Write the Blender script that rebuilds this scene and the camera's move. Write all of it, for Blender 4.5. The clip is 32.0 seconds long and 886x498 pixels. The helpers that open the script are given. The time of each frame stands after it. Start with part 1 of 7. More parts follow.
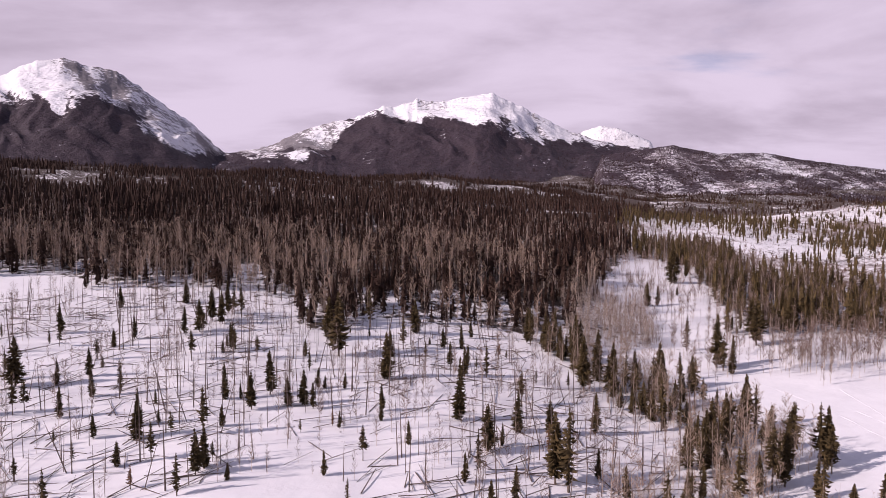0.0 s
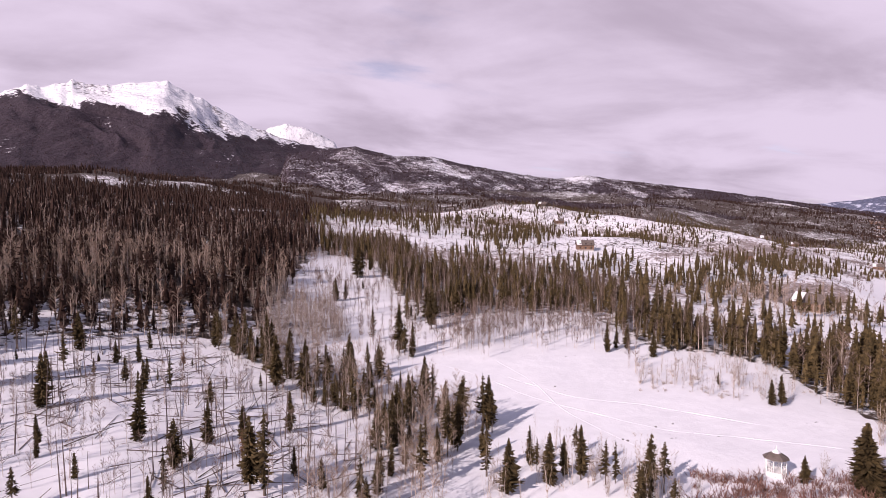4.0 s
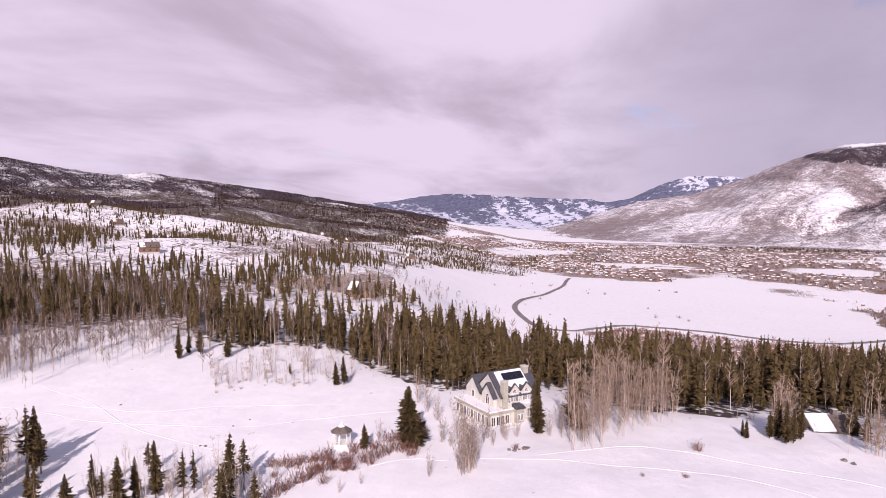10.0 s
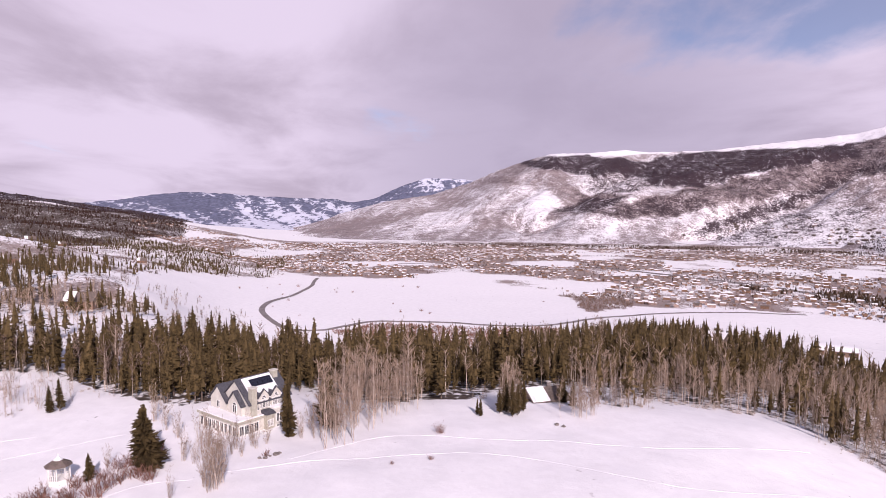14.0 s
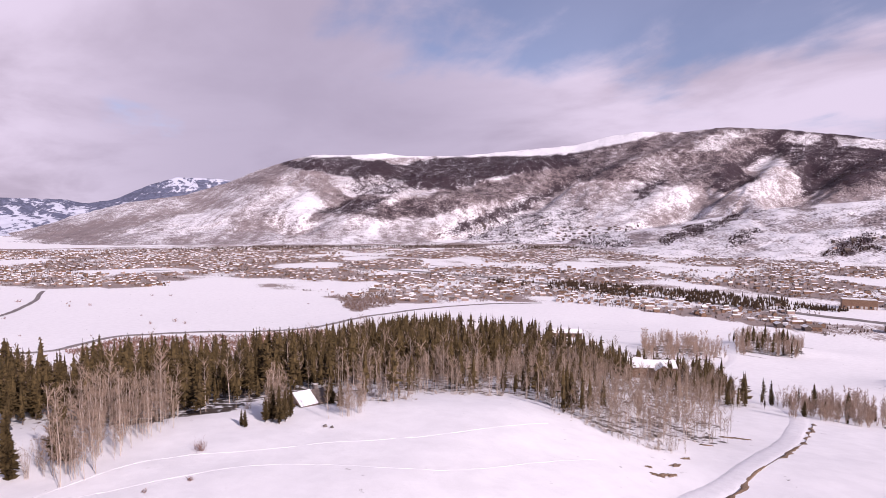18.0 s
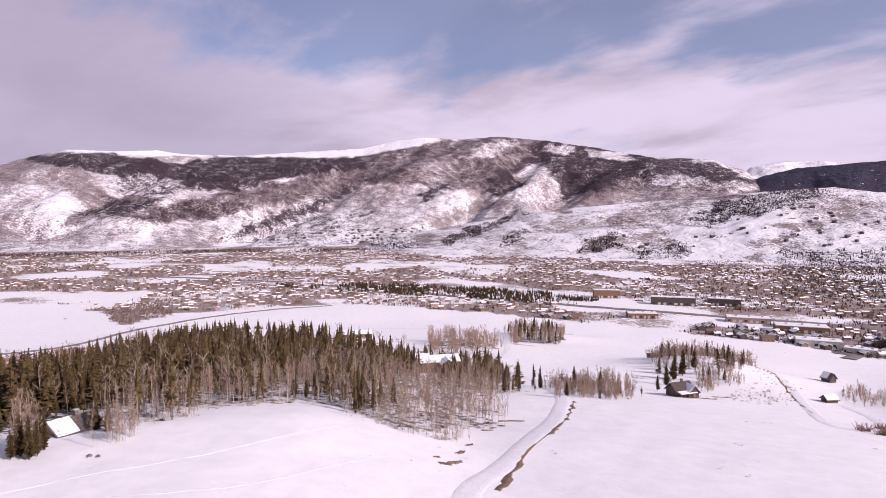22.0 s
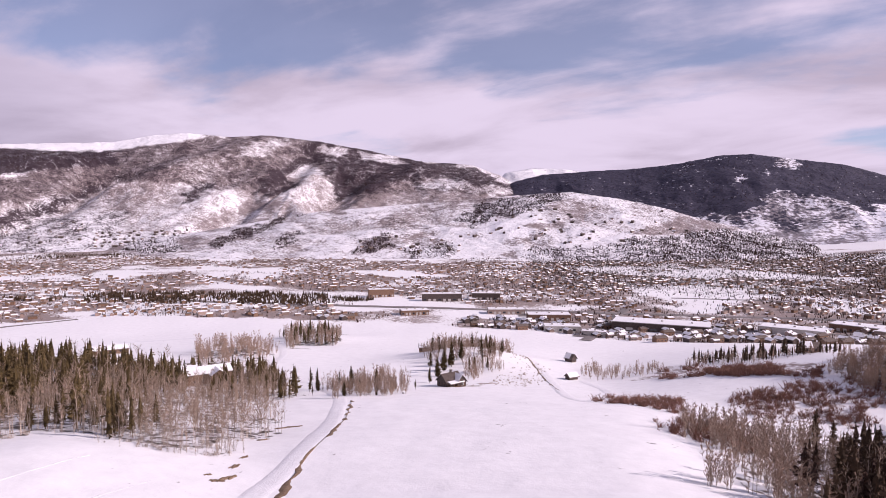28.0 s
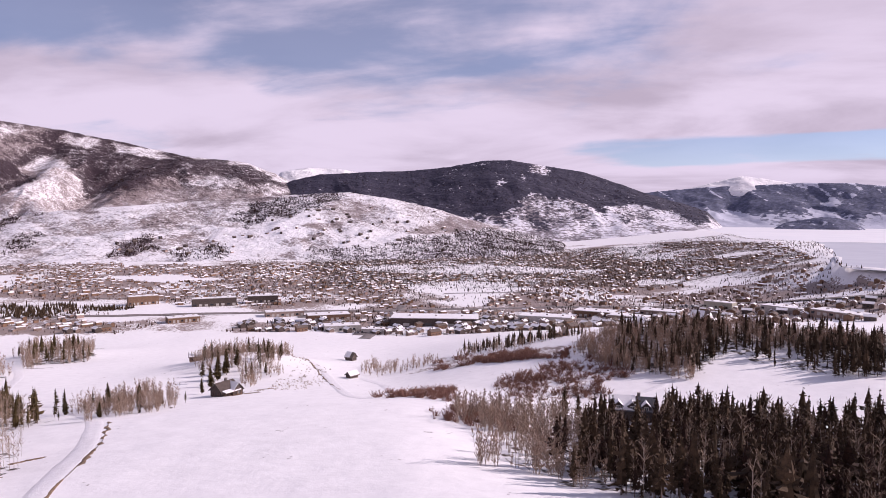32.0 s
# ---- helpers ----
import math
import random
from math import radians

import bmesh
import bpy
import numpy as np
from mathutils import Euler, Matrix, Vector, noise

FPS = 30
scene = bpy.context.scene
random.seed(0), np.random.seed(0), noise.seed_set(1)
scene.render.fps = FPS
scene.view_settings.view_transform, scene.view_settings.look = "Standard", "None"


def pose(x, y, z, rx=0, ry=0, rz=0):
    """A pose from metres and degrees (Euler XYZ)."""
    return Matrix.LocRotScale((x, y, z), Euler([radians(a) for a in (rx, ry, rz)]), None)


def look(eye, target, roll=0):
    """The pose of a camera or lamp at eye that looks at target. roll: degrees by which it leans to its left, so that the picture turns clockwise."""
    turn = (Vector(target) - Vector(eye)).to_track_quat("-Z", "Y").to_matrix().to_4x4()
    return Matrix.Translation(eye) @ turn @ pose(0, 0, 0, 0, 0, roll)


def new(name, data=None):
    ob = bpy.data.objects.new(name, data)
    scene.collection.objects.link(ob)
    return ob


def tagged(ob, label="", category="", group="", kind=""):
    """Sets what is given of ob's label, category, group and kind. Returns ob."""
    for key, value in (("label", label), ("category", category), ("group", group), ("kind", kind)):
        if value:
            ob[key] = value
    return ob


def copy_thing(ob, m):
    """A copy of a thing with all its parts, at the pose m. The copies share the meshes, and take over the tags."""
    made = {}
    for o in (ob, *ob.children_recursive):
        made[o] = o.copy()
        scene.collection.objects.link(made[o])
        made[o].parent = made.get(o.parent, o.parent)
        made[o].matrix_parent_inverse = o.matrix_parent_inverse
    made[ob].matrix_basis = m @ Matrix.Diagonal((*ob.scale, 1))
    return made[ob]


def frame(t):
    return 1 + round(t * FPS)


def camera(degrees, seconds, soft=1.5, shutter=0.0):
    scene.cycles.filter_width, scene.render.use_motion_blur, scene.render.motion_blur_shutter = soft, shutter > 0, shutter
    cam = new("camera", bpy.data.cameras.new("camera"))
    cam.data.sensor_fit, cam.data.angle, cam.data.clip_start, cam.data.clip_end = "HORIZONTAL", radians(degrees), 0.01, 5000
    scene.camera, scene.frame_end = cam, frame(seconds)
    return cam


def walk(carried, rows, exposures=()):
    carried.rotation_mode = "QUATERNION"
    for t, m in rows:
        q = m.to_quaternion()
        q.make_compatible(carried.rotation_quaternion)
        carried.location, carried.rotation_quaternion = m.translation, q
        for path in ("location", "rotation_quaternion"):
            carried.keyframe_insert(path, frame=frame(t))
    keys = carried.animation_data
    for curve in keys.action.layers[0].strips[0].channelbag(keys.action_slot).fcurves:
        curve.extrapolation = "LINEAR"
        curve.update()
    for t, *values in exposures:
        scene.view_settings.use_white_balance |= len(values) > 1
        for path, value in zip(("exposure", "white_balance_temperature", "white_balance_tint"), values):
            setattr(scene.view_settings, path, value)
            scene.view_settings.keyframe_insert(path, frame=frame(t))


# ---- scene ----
cam = camera(69.77, 32.0, 0.4)
# The camera hovers at one point and pans to its right: seconds, yaw, pitch, roll.
TURN = [
    (0, -0.50, -3.38, -0.13),
    (0.5, -4.77, -3.41, -0.16),
    (1, -9.67, -3.43, -0.17),
    (1.5, -13.87, -3.47, -0.14),
    (2, -16.98, -3.47, -0.12),
    (2.5, -19.33, -3.50, -0.07),
    (4.5, -31.66, -3.52, -0.03),
    (5, -35.30, -3.53, -0.04),
    (5.5, -38.09, -3.52, -0.04),
    (6, -40.35, -3.52, -0.06),
    (6.5, -43.14, -3.51, 0.00),
    (7, -46.85, -3.50, -0.01),
    (7.5, -50.20, -3.50, -0.05),
    (8, -52.72, -3.48, -0.02),
    (8.5, -54.46, -3.48, -0.01),
    (9, -57.94, -3.53, -0.05),
    (9.5, -62.16, -3.56, 0.06),
    (10, -65.52, -3.56, 0.02),
    (10.5, -68.70, -3.57, 0.04),
    (11, -72.30, -3.57, -0.02),
    (11.5, -75.19, -3.57, -0.05),
    (12, -77.52, -3.58, -0.04),
    (12.5, -79.62, -3.59, -0.06),
    (13, -82.15, -3.60, -0.02),
    (13.5, -85.25, -3.59, -0.03),
    (15.5, -95.22, -3.56, -0.05),
    (16, -97.96, -3.56, 0.06),
    (16.5, -100.84, -3.56, 0.09),
    (17, -103.97, -3.53, 0.06),
    (17.5, -106.29, -3.49, 0.07),
    (18, -109.12, -3.46, 0.06),
    (18.5, -112.17, -3.43, 0.08),
    (19, -115.11, -3.41, 0.04),
    (19.5, -117.79, -3.39, 0.03),
    (20, -121.12, -3.37, 0.03),
    (20.5, -124.31, -3.33, 0.04),
    (21, -126.57, -3.30, -0.03),
    (21.5, -127.46, -3.28, 0.00),
    (22, -128.00, -3.26, 0.02),
    (22.5, -128.36, -3.26, 0.03),
    (23, -130.86, -3.24, 0.03),
    (23.5, -133.27, -3.23, -0.04),
    (24, -135.54, -3.22, -0.08),
    (24.5, -137.21, -3.21, -0.06),
    (25, -138.73, -3.21, -0.03),
    (25.5, -139.91, -3.19, 0.01),
    (27.5, -146.25, -3.14, -0.01),
    (28, -148.11, -3.14, -0.04),
    (28.5, -150.05, -3.10, -0.05),
    (29, -152.48, -3.08, -0.08),
    (29.5, -155.28, -3.08, -0.11),
    (30, -158.33, -3.09, -0.13),
    (30.5, -161.05, -3.10, -0.14),
    (31, -163.59, -3.10, -0.18),
    (31.5, -165.79, -3.10, -0.24),
    (32, -167.88, -3.10, -0.25),
]
EYE = (0.0, 0.0, 45.0)
walk(cam, [(t, pose(*EYE, 90 + pitch, roll, yaw)) for t, yaw, pitch, roll in TURN],
     exposures=[(0.0, -0.05, 6500, 31), (9.0, 0.06, 6480, 30.5), (18.0, 0.04, 6400, 30), (32.0, 0.03, 6420, 30.5)])

# ---- sky, sun, exposure ----
SUN_BEARING, SUN_HEIGHT = 251.0, 29.0

world = bpy.data.worlds.new("winter_sky")
scene.world = world
world.use_nodes = True
nt = world.node_tree
nt.nodes.clear()


def node(tree, kind, **values):
    n = tree.nodes.new(kind)
    for key, value in values.items():
        n.inputs[key.replace("_", " ")].default_value = value
    return n


def maths(tree, op, a, b=None, clamp=False):
    n = tree.nodes.new("ShaderNodeMath")
    n.operation, n.use_clamp = op, clamp
    for i, v in enumerate((a, b)):
        if v is None:
            continue
        if isinstance(v, (int, float)):
            n.inputs[i].default_value = v
        else:
            tree.links.new(v, n.inputs[i])
    return n.outputs[0]


def mix_colour(tree, fac, a, b):
    n = tree.nodes.new("ShaderNodeMix")
    n.data_type = "RGBA"
    for i, v in ((0, fac), (6, a), (7, b)):
        if isinstance(v, (int, float)):
            n.inputs[i].default_value = v
        elif isinstance(v, tuple):
            n.inputs[i].default_value = (*v, 1)
        else:
            tree.links.new(v, n.inputs[i])
    return n.outputs[2]


def span(tree, value, lo, hi):
    n = node(tree, "ShaderNodeMapRange")
    n.interpolation_type = "SMOOTHSTEP"
    n.inputs[1].default_value, n.inputs[2].default_value = lo, hi
    tree.links.new(value, n.inputs[0])
    return n.outputs[0]


sky = nt.nodes.new("ShaderNodeTexSky")
sky.sky_type, sky.sun_disc = "NISHITA", False
sky.sun_elevation, sky.sun_rotation = radians(SUN_HEIGHT), radians(SUN_BEARING)
sky.altitude, sky.air_density, sky.dust_density = 2700, 1.0, 0.6
where = nt.nodes.new("ShaderNodeTexCoord").outputs["Generated"]
cut = nt.nodes.new("ShaderNodeSeparateXYZ")
nt.links.new(where, cut.inputs[0])
depth = maths(nt, "ADD", maths(nt, "MAXIMUM", cut.outputs[2], 0.0), 0.16)
flat = nt.nodes.new("ShaderNodeCombineXYZ")
nt.links.new(maths(nt, "DIVIDE", cut.outputs[0], depth), flat.inputs[0])
nt.links.new(maths(nt, "DIVIDE", cut.outputs[1], depth), flat.inputs[1])


def cloud_noise(scale, detail, stretch, turn, offset):
    m = nt.nodes.new("ShaderNodeMapping")
    m.inputs["Location"].default_value = offset
    m.inputs["Rotation"].default_value = (0, 0, radians(turn))
    m.inputs["Scale"].default_value = stretch
    nt.links.new(flat.outputs[0], m.inputs[0])
    n = node(nt, "ShaderNodeTexNoise", Scale=scale, Detail=detail, Roughness=0.55, Distortion=0.35)
    nt.links.new(m.outputs[0], n.inputs["Vector"])
    return n.outputs["Fac"]


# the deck thins out overhead, where the sun comes through, and towards the south-east
opening = nt.nodes.new("ShaderNodeVectorMath")
opening.operation = "DOT_PRODUCT"
nt.links.new(where, opening.inputs[0])
opening.inputs[1].default_value = (0.42, -0.76, 0.50)
clear = maths(nt, "MULTIPLY", span(nt, opening.outputs["Value"], 0.45, 0.95), span(nt, cut.outputs[2], 0.13, 0.25))
clear = maths(nt, "ADD", maths(nt, "MULTIPLY", clear, 0.31), maths(nt, "MULTIPLY", span(nt, cut.outputs[2], 0.30, 0.75), 0.30))
lumps = cloud_noise(0.85, 9, (0.8, 0.6, 1), 20, (3.1, 0.4, 0))
wisps = cloud_noise(1.5, 9, (0.35, 1.3, 1), 42, (0, 7, 0))
cover = maths(nt, "ADD", maths(nt, "MULTIPLY", lumps, 0.65), maths(nt, "MULTIPLY", wisps, 0.42))
puffs = cloud_noise(3.2, 9, (0.6, 1.0, 1), 42, (2, 3, 0))
cover = maths(nt, "ADD", cover, maths(nt, "MULTIPLY", maths(nt, "SUBTRACT", puffs, 0.5), 0.28))
cover = maths(nt, "SUBTRACT", cover, clear)
# a long blue gap low in the south
gap = nt.nodes.new("ShaderNodeVectorMath")
gap.operation = "DOT_PRODUCT"
nt.links.new(where, gap.inputs[0])
gap.inputs[1].default_value = (-0.35, -0.93, 0.1)
low_gap = maths(nt, "MULTIPLY", span(nt, cut.outputs[2], 0.066, 0.080), maths(nt, "SUBTRACT", 1.0, span(nt, cut.outputs[2], 0.105, 0.120)))
low_gap = maths(nt, "MULTIPLY", low_gap, span(nt, gap.outputs["Value"], 0.90, 0.98))
cover = maths(nt, "SUBTRACT", cover, maths(nt, "MULTIPLY", low_gap, 0.33))
mask = maths(nt, "ADD", maths(nt, "MULTIPLY", span(nt, cover, 0.24, 0.44), 0.80), 0.20)
shade = span(nt, cloud_noise(1.1, 8, (0.7, 0.9, 1), -15, (5, 2, 0)), 0.30, 0.62)
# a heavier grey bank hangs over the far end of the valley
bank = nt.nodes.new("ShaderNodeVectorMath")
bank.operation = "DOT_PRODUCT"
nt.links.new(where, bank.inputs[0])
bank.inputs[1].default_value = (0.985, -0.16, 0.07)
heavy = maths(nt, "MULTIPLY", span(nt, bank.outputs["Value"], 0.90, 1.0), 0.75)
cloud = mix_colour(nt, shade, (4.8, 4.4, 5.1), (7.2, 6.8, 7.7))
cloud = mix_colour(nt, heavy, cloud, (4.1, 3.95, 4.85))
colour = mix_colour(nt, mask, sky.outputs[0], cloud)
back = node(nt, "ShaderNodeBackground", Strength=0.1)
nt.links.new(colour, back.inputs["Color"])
nt.links.new(back.outputs[0], nt.nodes.new("ShaderNodeOutputWorld").inputs[0])

sun = new("sun", bpy.data.lights.new("sun", "SUN"))
sun.data.energy, sun.data.angle, sun.data.color = 4.7, radians(0.8), (1.0, 0.93, 0.85)
ax, ay = math.sin(radians(SUN_BEARING)), math.cos(radians(SUN_BEARING))
sun.matrix_world = look((ax * 100, ay * 100, 100 * math.tan(radians(SUN_HEIGHT))), (0, 0, 0))
scene.view_settings.exposure = 0.0

# ---- materials ----
def material(name, dark, light, scale=1.0, rough=0.8, bump=0.0, bump_scale=None, tint=0.0, metal=0.0, detail=6, spec=0.3):
    """Two tones mixed by noise at two scales, with relief; tint: how far each piece or tree differs."""
    m = bpy.data.materials.new(name)
    m.use_nodes = True
    t = m.node_tree
    b = t.nodes["Principled BSDF"]
    b.inputs["Roughness"].default_value, b.inputs["Metallic"].default_value = rough, metal
    b.inputs["Specular IOR Level"].default_value = spec
    at = t.nodes.new("ShaderNodeTexCoord").outputs["Object"]
    big = node(t, "ShaderNodeTexNoise", Scale=scale, Detail=detail, Roughness=0.6)
    fine = node(t, "ShaderNodeTexNoise", Scale=scale * 7.3, Detail=3)
    for n in (big, fine):
        t.links.new(at, n.inputs["Vector"])
    f = maths(t, "ADD", maths(t, "MULTIPLY", big.outputs["Fac"], 0.65), maths(t, "MULTIPLY", fine.outputs["Fac"], 0.35))
    f = span(t, f, 0.33, 0.67)
    col = mix_colour(t, f, dark, light)
    if tint:
        info = t.nodes.new("ShaderNodeObjectInfo").outputs["Random"]
        isle = t.nodes.new("ShaderNodeNewGeometry").outputs["Random Per Island"]
        att = t.nodes.new("ShaderNodeAttribute")
        att.attribute_name = "tint"
        v = maths(t, "ADD", maths(t, "ADD", maths(t, "MULTIPLY", info, 0.4), maths(t, "MULTIPLY", isle, 0.35)), att.outputs["Fac"])
        v = maths(t, "ADD", maths(t, "MULTIPLY", v, tint), 1 - 0.6 * tint)
        sc = t.nodes.new("ShaderNodeVectorMath")
        sc.operation = "SCALE"
        t.links.new(col, sc.inputs[0])
        t.links.new(v, sc.inputs["Scale"])
        col = sc.outputs[0]
    t.links.new(col, b.inputs["Base Color"])
    if bump:
        bn = node(t, "ShaderNodeTexNoise", Scale=bump_scale or scale * 4, Detail=6)
        t.links.new(at, bn.inputs["Vector"])
        bm = node(t, "ShaderNodeBump", Strength=min(1.0, bump), Distance=1.0 / (bump_scale or scale * 4))
        t.links.new(bn.outputs["Fac"], bm.inputs["Height"])
        t.links.new(bm.outputs[0], b.inputs["Normal"])
    return m


def land_material(name, snow, wood, wood_scale, scrub=(0.23, 0.17, 0.15), rock=None, bump=0.4, bump_scale=0.02, edge=0.12, reach=1.7):
    """Snow broken by woods (attribute wood) and by scrub or rock (attribute scrub)."""
    m = bpy.data.materials.new(name)
    m.use_nodes = True
    t = m.node_tree
    b = t.nodes["Principled BSDF"]
    b.inputs["Roughness"].default_value = 0.75
    b.inputs["Specular IOR Level"].default_value = 0.2
    at = t.nodes.new("ShaderNodeTexCoord").outputs["Object"]

    def noise_at(scale, detail=8, rough=0.62):
        n = node(t, "ShaderNodeTexNoise", Scale=scale, Detail=detail, Roughness=rough)
        t.links.new(at, n.inputs["Vector"])
        return n.outputs["Fac"]

    def layer(attribute, scale, reach):
        a = t.nodes.new("ShaderNodeAttribute")
        a.attribute_name = attribute
        coarse = maths(t, "MULTIPLY", maths(t, "SUBTRACT", noise_at(scale * 0.16, 4), 0.5), reach * 0.55)
        fine = maths(t, "MULTIPLY", maths(t, "SUBTRACT", noise_at(scale), 0.5), reach * 1.2)
        return span(t, maths(t, "ADD", a.outputs["Fac"], maths(t, "ADD", fine, coarse)), 0.5 - edge, 0.5 + edge)

    drift = span(t, noise_at(bump_scale * 0.6, 5), 0.3, 0.7)
    snow_col = mix_colour(t, drift, snow, tuple(0.93 * c for c in snow))
    low = mix_colour(t, span(t, noise_at(wood_scale * 0.8), 0.35, 0.65), tuple(0.65 * c for c in scrub), scrub)
    col = mix_colour(t, maths(t, "MULTIPLY", layer("scrub", wood_scale, reach * 0.9), 0.85), snow_col, low)
    trees = mix_colour(t, span(t, noise_at(wood_scale * 1.7), 0.35, 0.7), tuple(0.5 * c for c in wood), wood)
    col = mix_colour(t, layer("wood", wood_scale, reach), col, trees)
    t.links.new(col, b.inputs["Base Color"])
    bm = node(t, "ShaderNodeBump", Strength=bump, Distance=0.25 / bump_scale)
    t.links.new(noise_at(bump_scale, 9), bm.inputs["Height"])
    t.links.new(bm.outputs[0], b.inputs["Normal"])
    return m


ROOF_SNOW = material("roof_snow", (0.78, 0.78, 0.80), (0.86, 0.85, 0.86), 0.5, 0.65, 0.3, 2.0)
GROUND = land_material("snowy_ground", (0.86, 0.85, 0.86), (0.10, 0.075, 0.06), 0.35, (0.235, 0.155, 0.125), bump=0.22, bump_scale=0.35)
MOUNTAIN = land_material("mountain_cover", (0.84, 0.83, 0.86), (0.058, 0.038, 0.048), 0.15, (0.178, 0.116, 0.106), bump=0.8, bump_scale=0.008, edge=0.20, reach=2.1)
ALP = land_material("high_mountain_cover", (0.86, 0.85, 0.87), (0.058, 0.041, 0.052), 0.045, (0.13, 0.105, 0.11), bump=1.0, bump_scale=0.007, reach=1.6)
# Woods and snow carry a violet-blue tint that stands in for haze.
HAZED_SOUTH = land_material("hazed_south_cover", (0.80, 0.79, 0.85), (0.060, 0.055, 0.088), 0.05, (0.16, 0.125, 0.135), bump=0.8, bump_scale=0.006, reach=1.7)
# Haze of the distance is mixed into these colours: bluish snow, pale blue woods.
HAZED_WOOD = land_material("hazed_mountain_cover", (0.56, 0.58, 0.68), (0.155, 0.170, 0.255), 0.03, (0.28, 0.30, 0.38), bump=0.4, bump_scale=0.005, reach=2.3)
NEEDLE = material("spruce_needles", (0.029, 0.0205, 0.0095), (0.112, 0.077, 0.033), 0.9, 0.8, tint=0.55, spec=0.15)
# Darker copy of NEEDLE: the dense forest's shade is put into the colour.
NEEDLE_DARK = material("shaded_spruce_needles", (0.014, 0.0072, 0.0056), (0.054, 0.0285, 0.0195), 0.9, 0.8, tint=0.6, spec=0.15)
NEEDLE_BROWN = material("brown_pine_needles", (0.024, 0.016, 0.010), (0.074, 0.046, 0.027), 0.9, 0.8, tint=0.6, spec=0.15)
MID_TWIG = material("grey_brown_twigs", (0.105, 0.070, 0.056), (0.22, 0.150, 0.118), 0.8, 0.85, tint=0.5)
TAN_TWIG = material("tan_aspen_twigs", (0.23, 0.155, 0.115), (0.42, 0.30, 0.225), 0.8, 0.85, tint=0.45)
BARK = material("spruce_bark", (0.10, 0.075, 0.06), (0.20, 0.155, 0.125), 3.0, 0.9, tint=0.3)
ASPEN_BARK = material("aspen_bark", (0.33, 0.27, 0.23), (0.54, 0.46, 0.395), 2.0, 0.8, tint=0.4)
ASPEN_TWIG = material("aspen_twigs", (0.19, 0.135, 0.10), (0.36, 0.265, 0.20), 0.8, 0.85, tint=0.45)
# Bark and twigs of aspens again, darkened in colour as woodland shade.
GREY_BARK = material("shaded_aspen_bark", (0.17, 0.135, 0.115), (0.34, 0.28, 0.24), 2.0, 0.85, tint=0.5)
GREY_TWIG = material("shaded_aspen_twigs", (0.062, 0.042, 0.034), (0.15, 0.105, 0.085), 0.8, 0.85, tint=0.5)
DEAD_WOOD = material("dead_wood", (0.075, 0.055, 0.047), (0.18, 0.135, 0.118), 2.0, 0.9, tint=0.5)
RED_NEEDLE = material("dead_red_needles", (0.12, 0.06, 0.035), (0.24, 0.13, 0.07), 1.5, 0.85, tint=0.4)
WILLOW = material("willow_twigs", (0.14, 0.066, 0.05), (0.29, 0.155, 0.115), 1.2, 0.85, tint=0.45)

CREAM = material("cream_siding", (0.50, 0.48, 0.43), (0.62, 0.60, 0.54), 0.8, 0.7, 0.15, 6)
WHITE_TRIM = material("white_trim", (0.66, 0.65, 0.62), (0.78, 0.77, 0.74), 2.0, 0.6)
SLATE = material("slate_shingle", (0.045, 0.045, 0.055), (0.095, 0.095, 0.11), 1.5, 0.75, 0.4, 6)
STUCCO = material("olive_stucco", (0.33, 0.32, 0.26), (0.46, 0.44, 0.37), 1.2, 0.85, 0.2, 8)
LOG_BROWN = material("brown_timber", (0.13, 0.075, 0.05), (0.27, 0.165, 0.11), 1.2, 0.8, 0.3, 5, tint=0.5)
DARK_TIMBER = material("dark_timber", (0.055, 0.042, 0.038), (0.12, 0.09, 0.08), 1.2, 0.8, 0.3, 5, tint=0.4)
TAUPE = material("taupe_siding", (0.22, 0.155, 0.13), (0.36, 0.27, 0.23), 0.6, 0.75, tint=0.7)
SHINGLE = material("brown_shingle", (0.09, 0.07, 0.06), (0.19, 0.15, 0.13), 1.4, 0.85, 0.3, 6)
GLASS = material("dark_window_glass", (0.020, 0.024, 0.030), (0.035, 0.04, 0.05), 0.4, 0.08, spec=0.6)
PANEL = material("solar_panel", (0.010, 0.011, 0.02), (0.02, 0.022, 0.035), 3.0, 0.2, spec=0.5)
ROCK = material("dark_boulder", (0.11, 0.095, 0.09), (0.25, 0.22, 0.20), 1.4, 0.9, 0.5, 4)
PACKED = material("packed_snow", (0.72, 0.71, 0.73), (0.82, 0.81, 0.83), 0.5, 0.6, 0.35, 2.5)
ASPHALT = material("wet_asphalt", (0.14, 0.122, 0.118), (0.26, 0.23, 0.22), 0.12, 0.75)
EARTH = material("bare_earth_grass", (0.12, 0.080, 0.052), (0.27, 0.185, 0.125), 0.9, 0.95, 0.6, 4)
CONCRETE = material("pale_concrete", (0.34, 0.32, 0.30), (0.50, 0.47, 0.44), 0.5, 0.8)
ICE = material("lake_ice", (0.76, 0.77, 0.80), (0.84, 0.84, 0.86), 0.004, 0.5)
WATER = material("thin_grey_ice", (0.46, 0.48, 0.54), (0.56, 0.58, 0.63), 0.004, 0.4)

# ---- lie of the land ----
# Bearings in degrees clockwise from the first view; ranges in metres from the point under the camera.
def polar(b, r):
    a = np.radians(b)
    return r * np.sin(a), r * np.cos(a)


def lattice(i, j, seed):
    h = (i * 374761393 + j * 668265263 + seed * 974634777) & 0xFFFFFFFF
    h = ((h ^ (h >> 13)) * 1274126177) & 0xFFFFFFFF
    return ((h ^ (h >> 16)) & 0xFFFFFF) / float(0xFFFFFF)


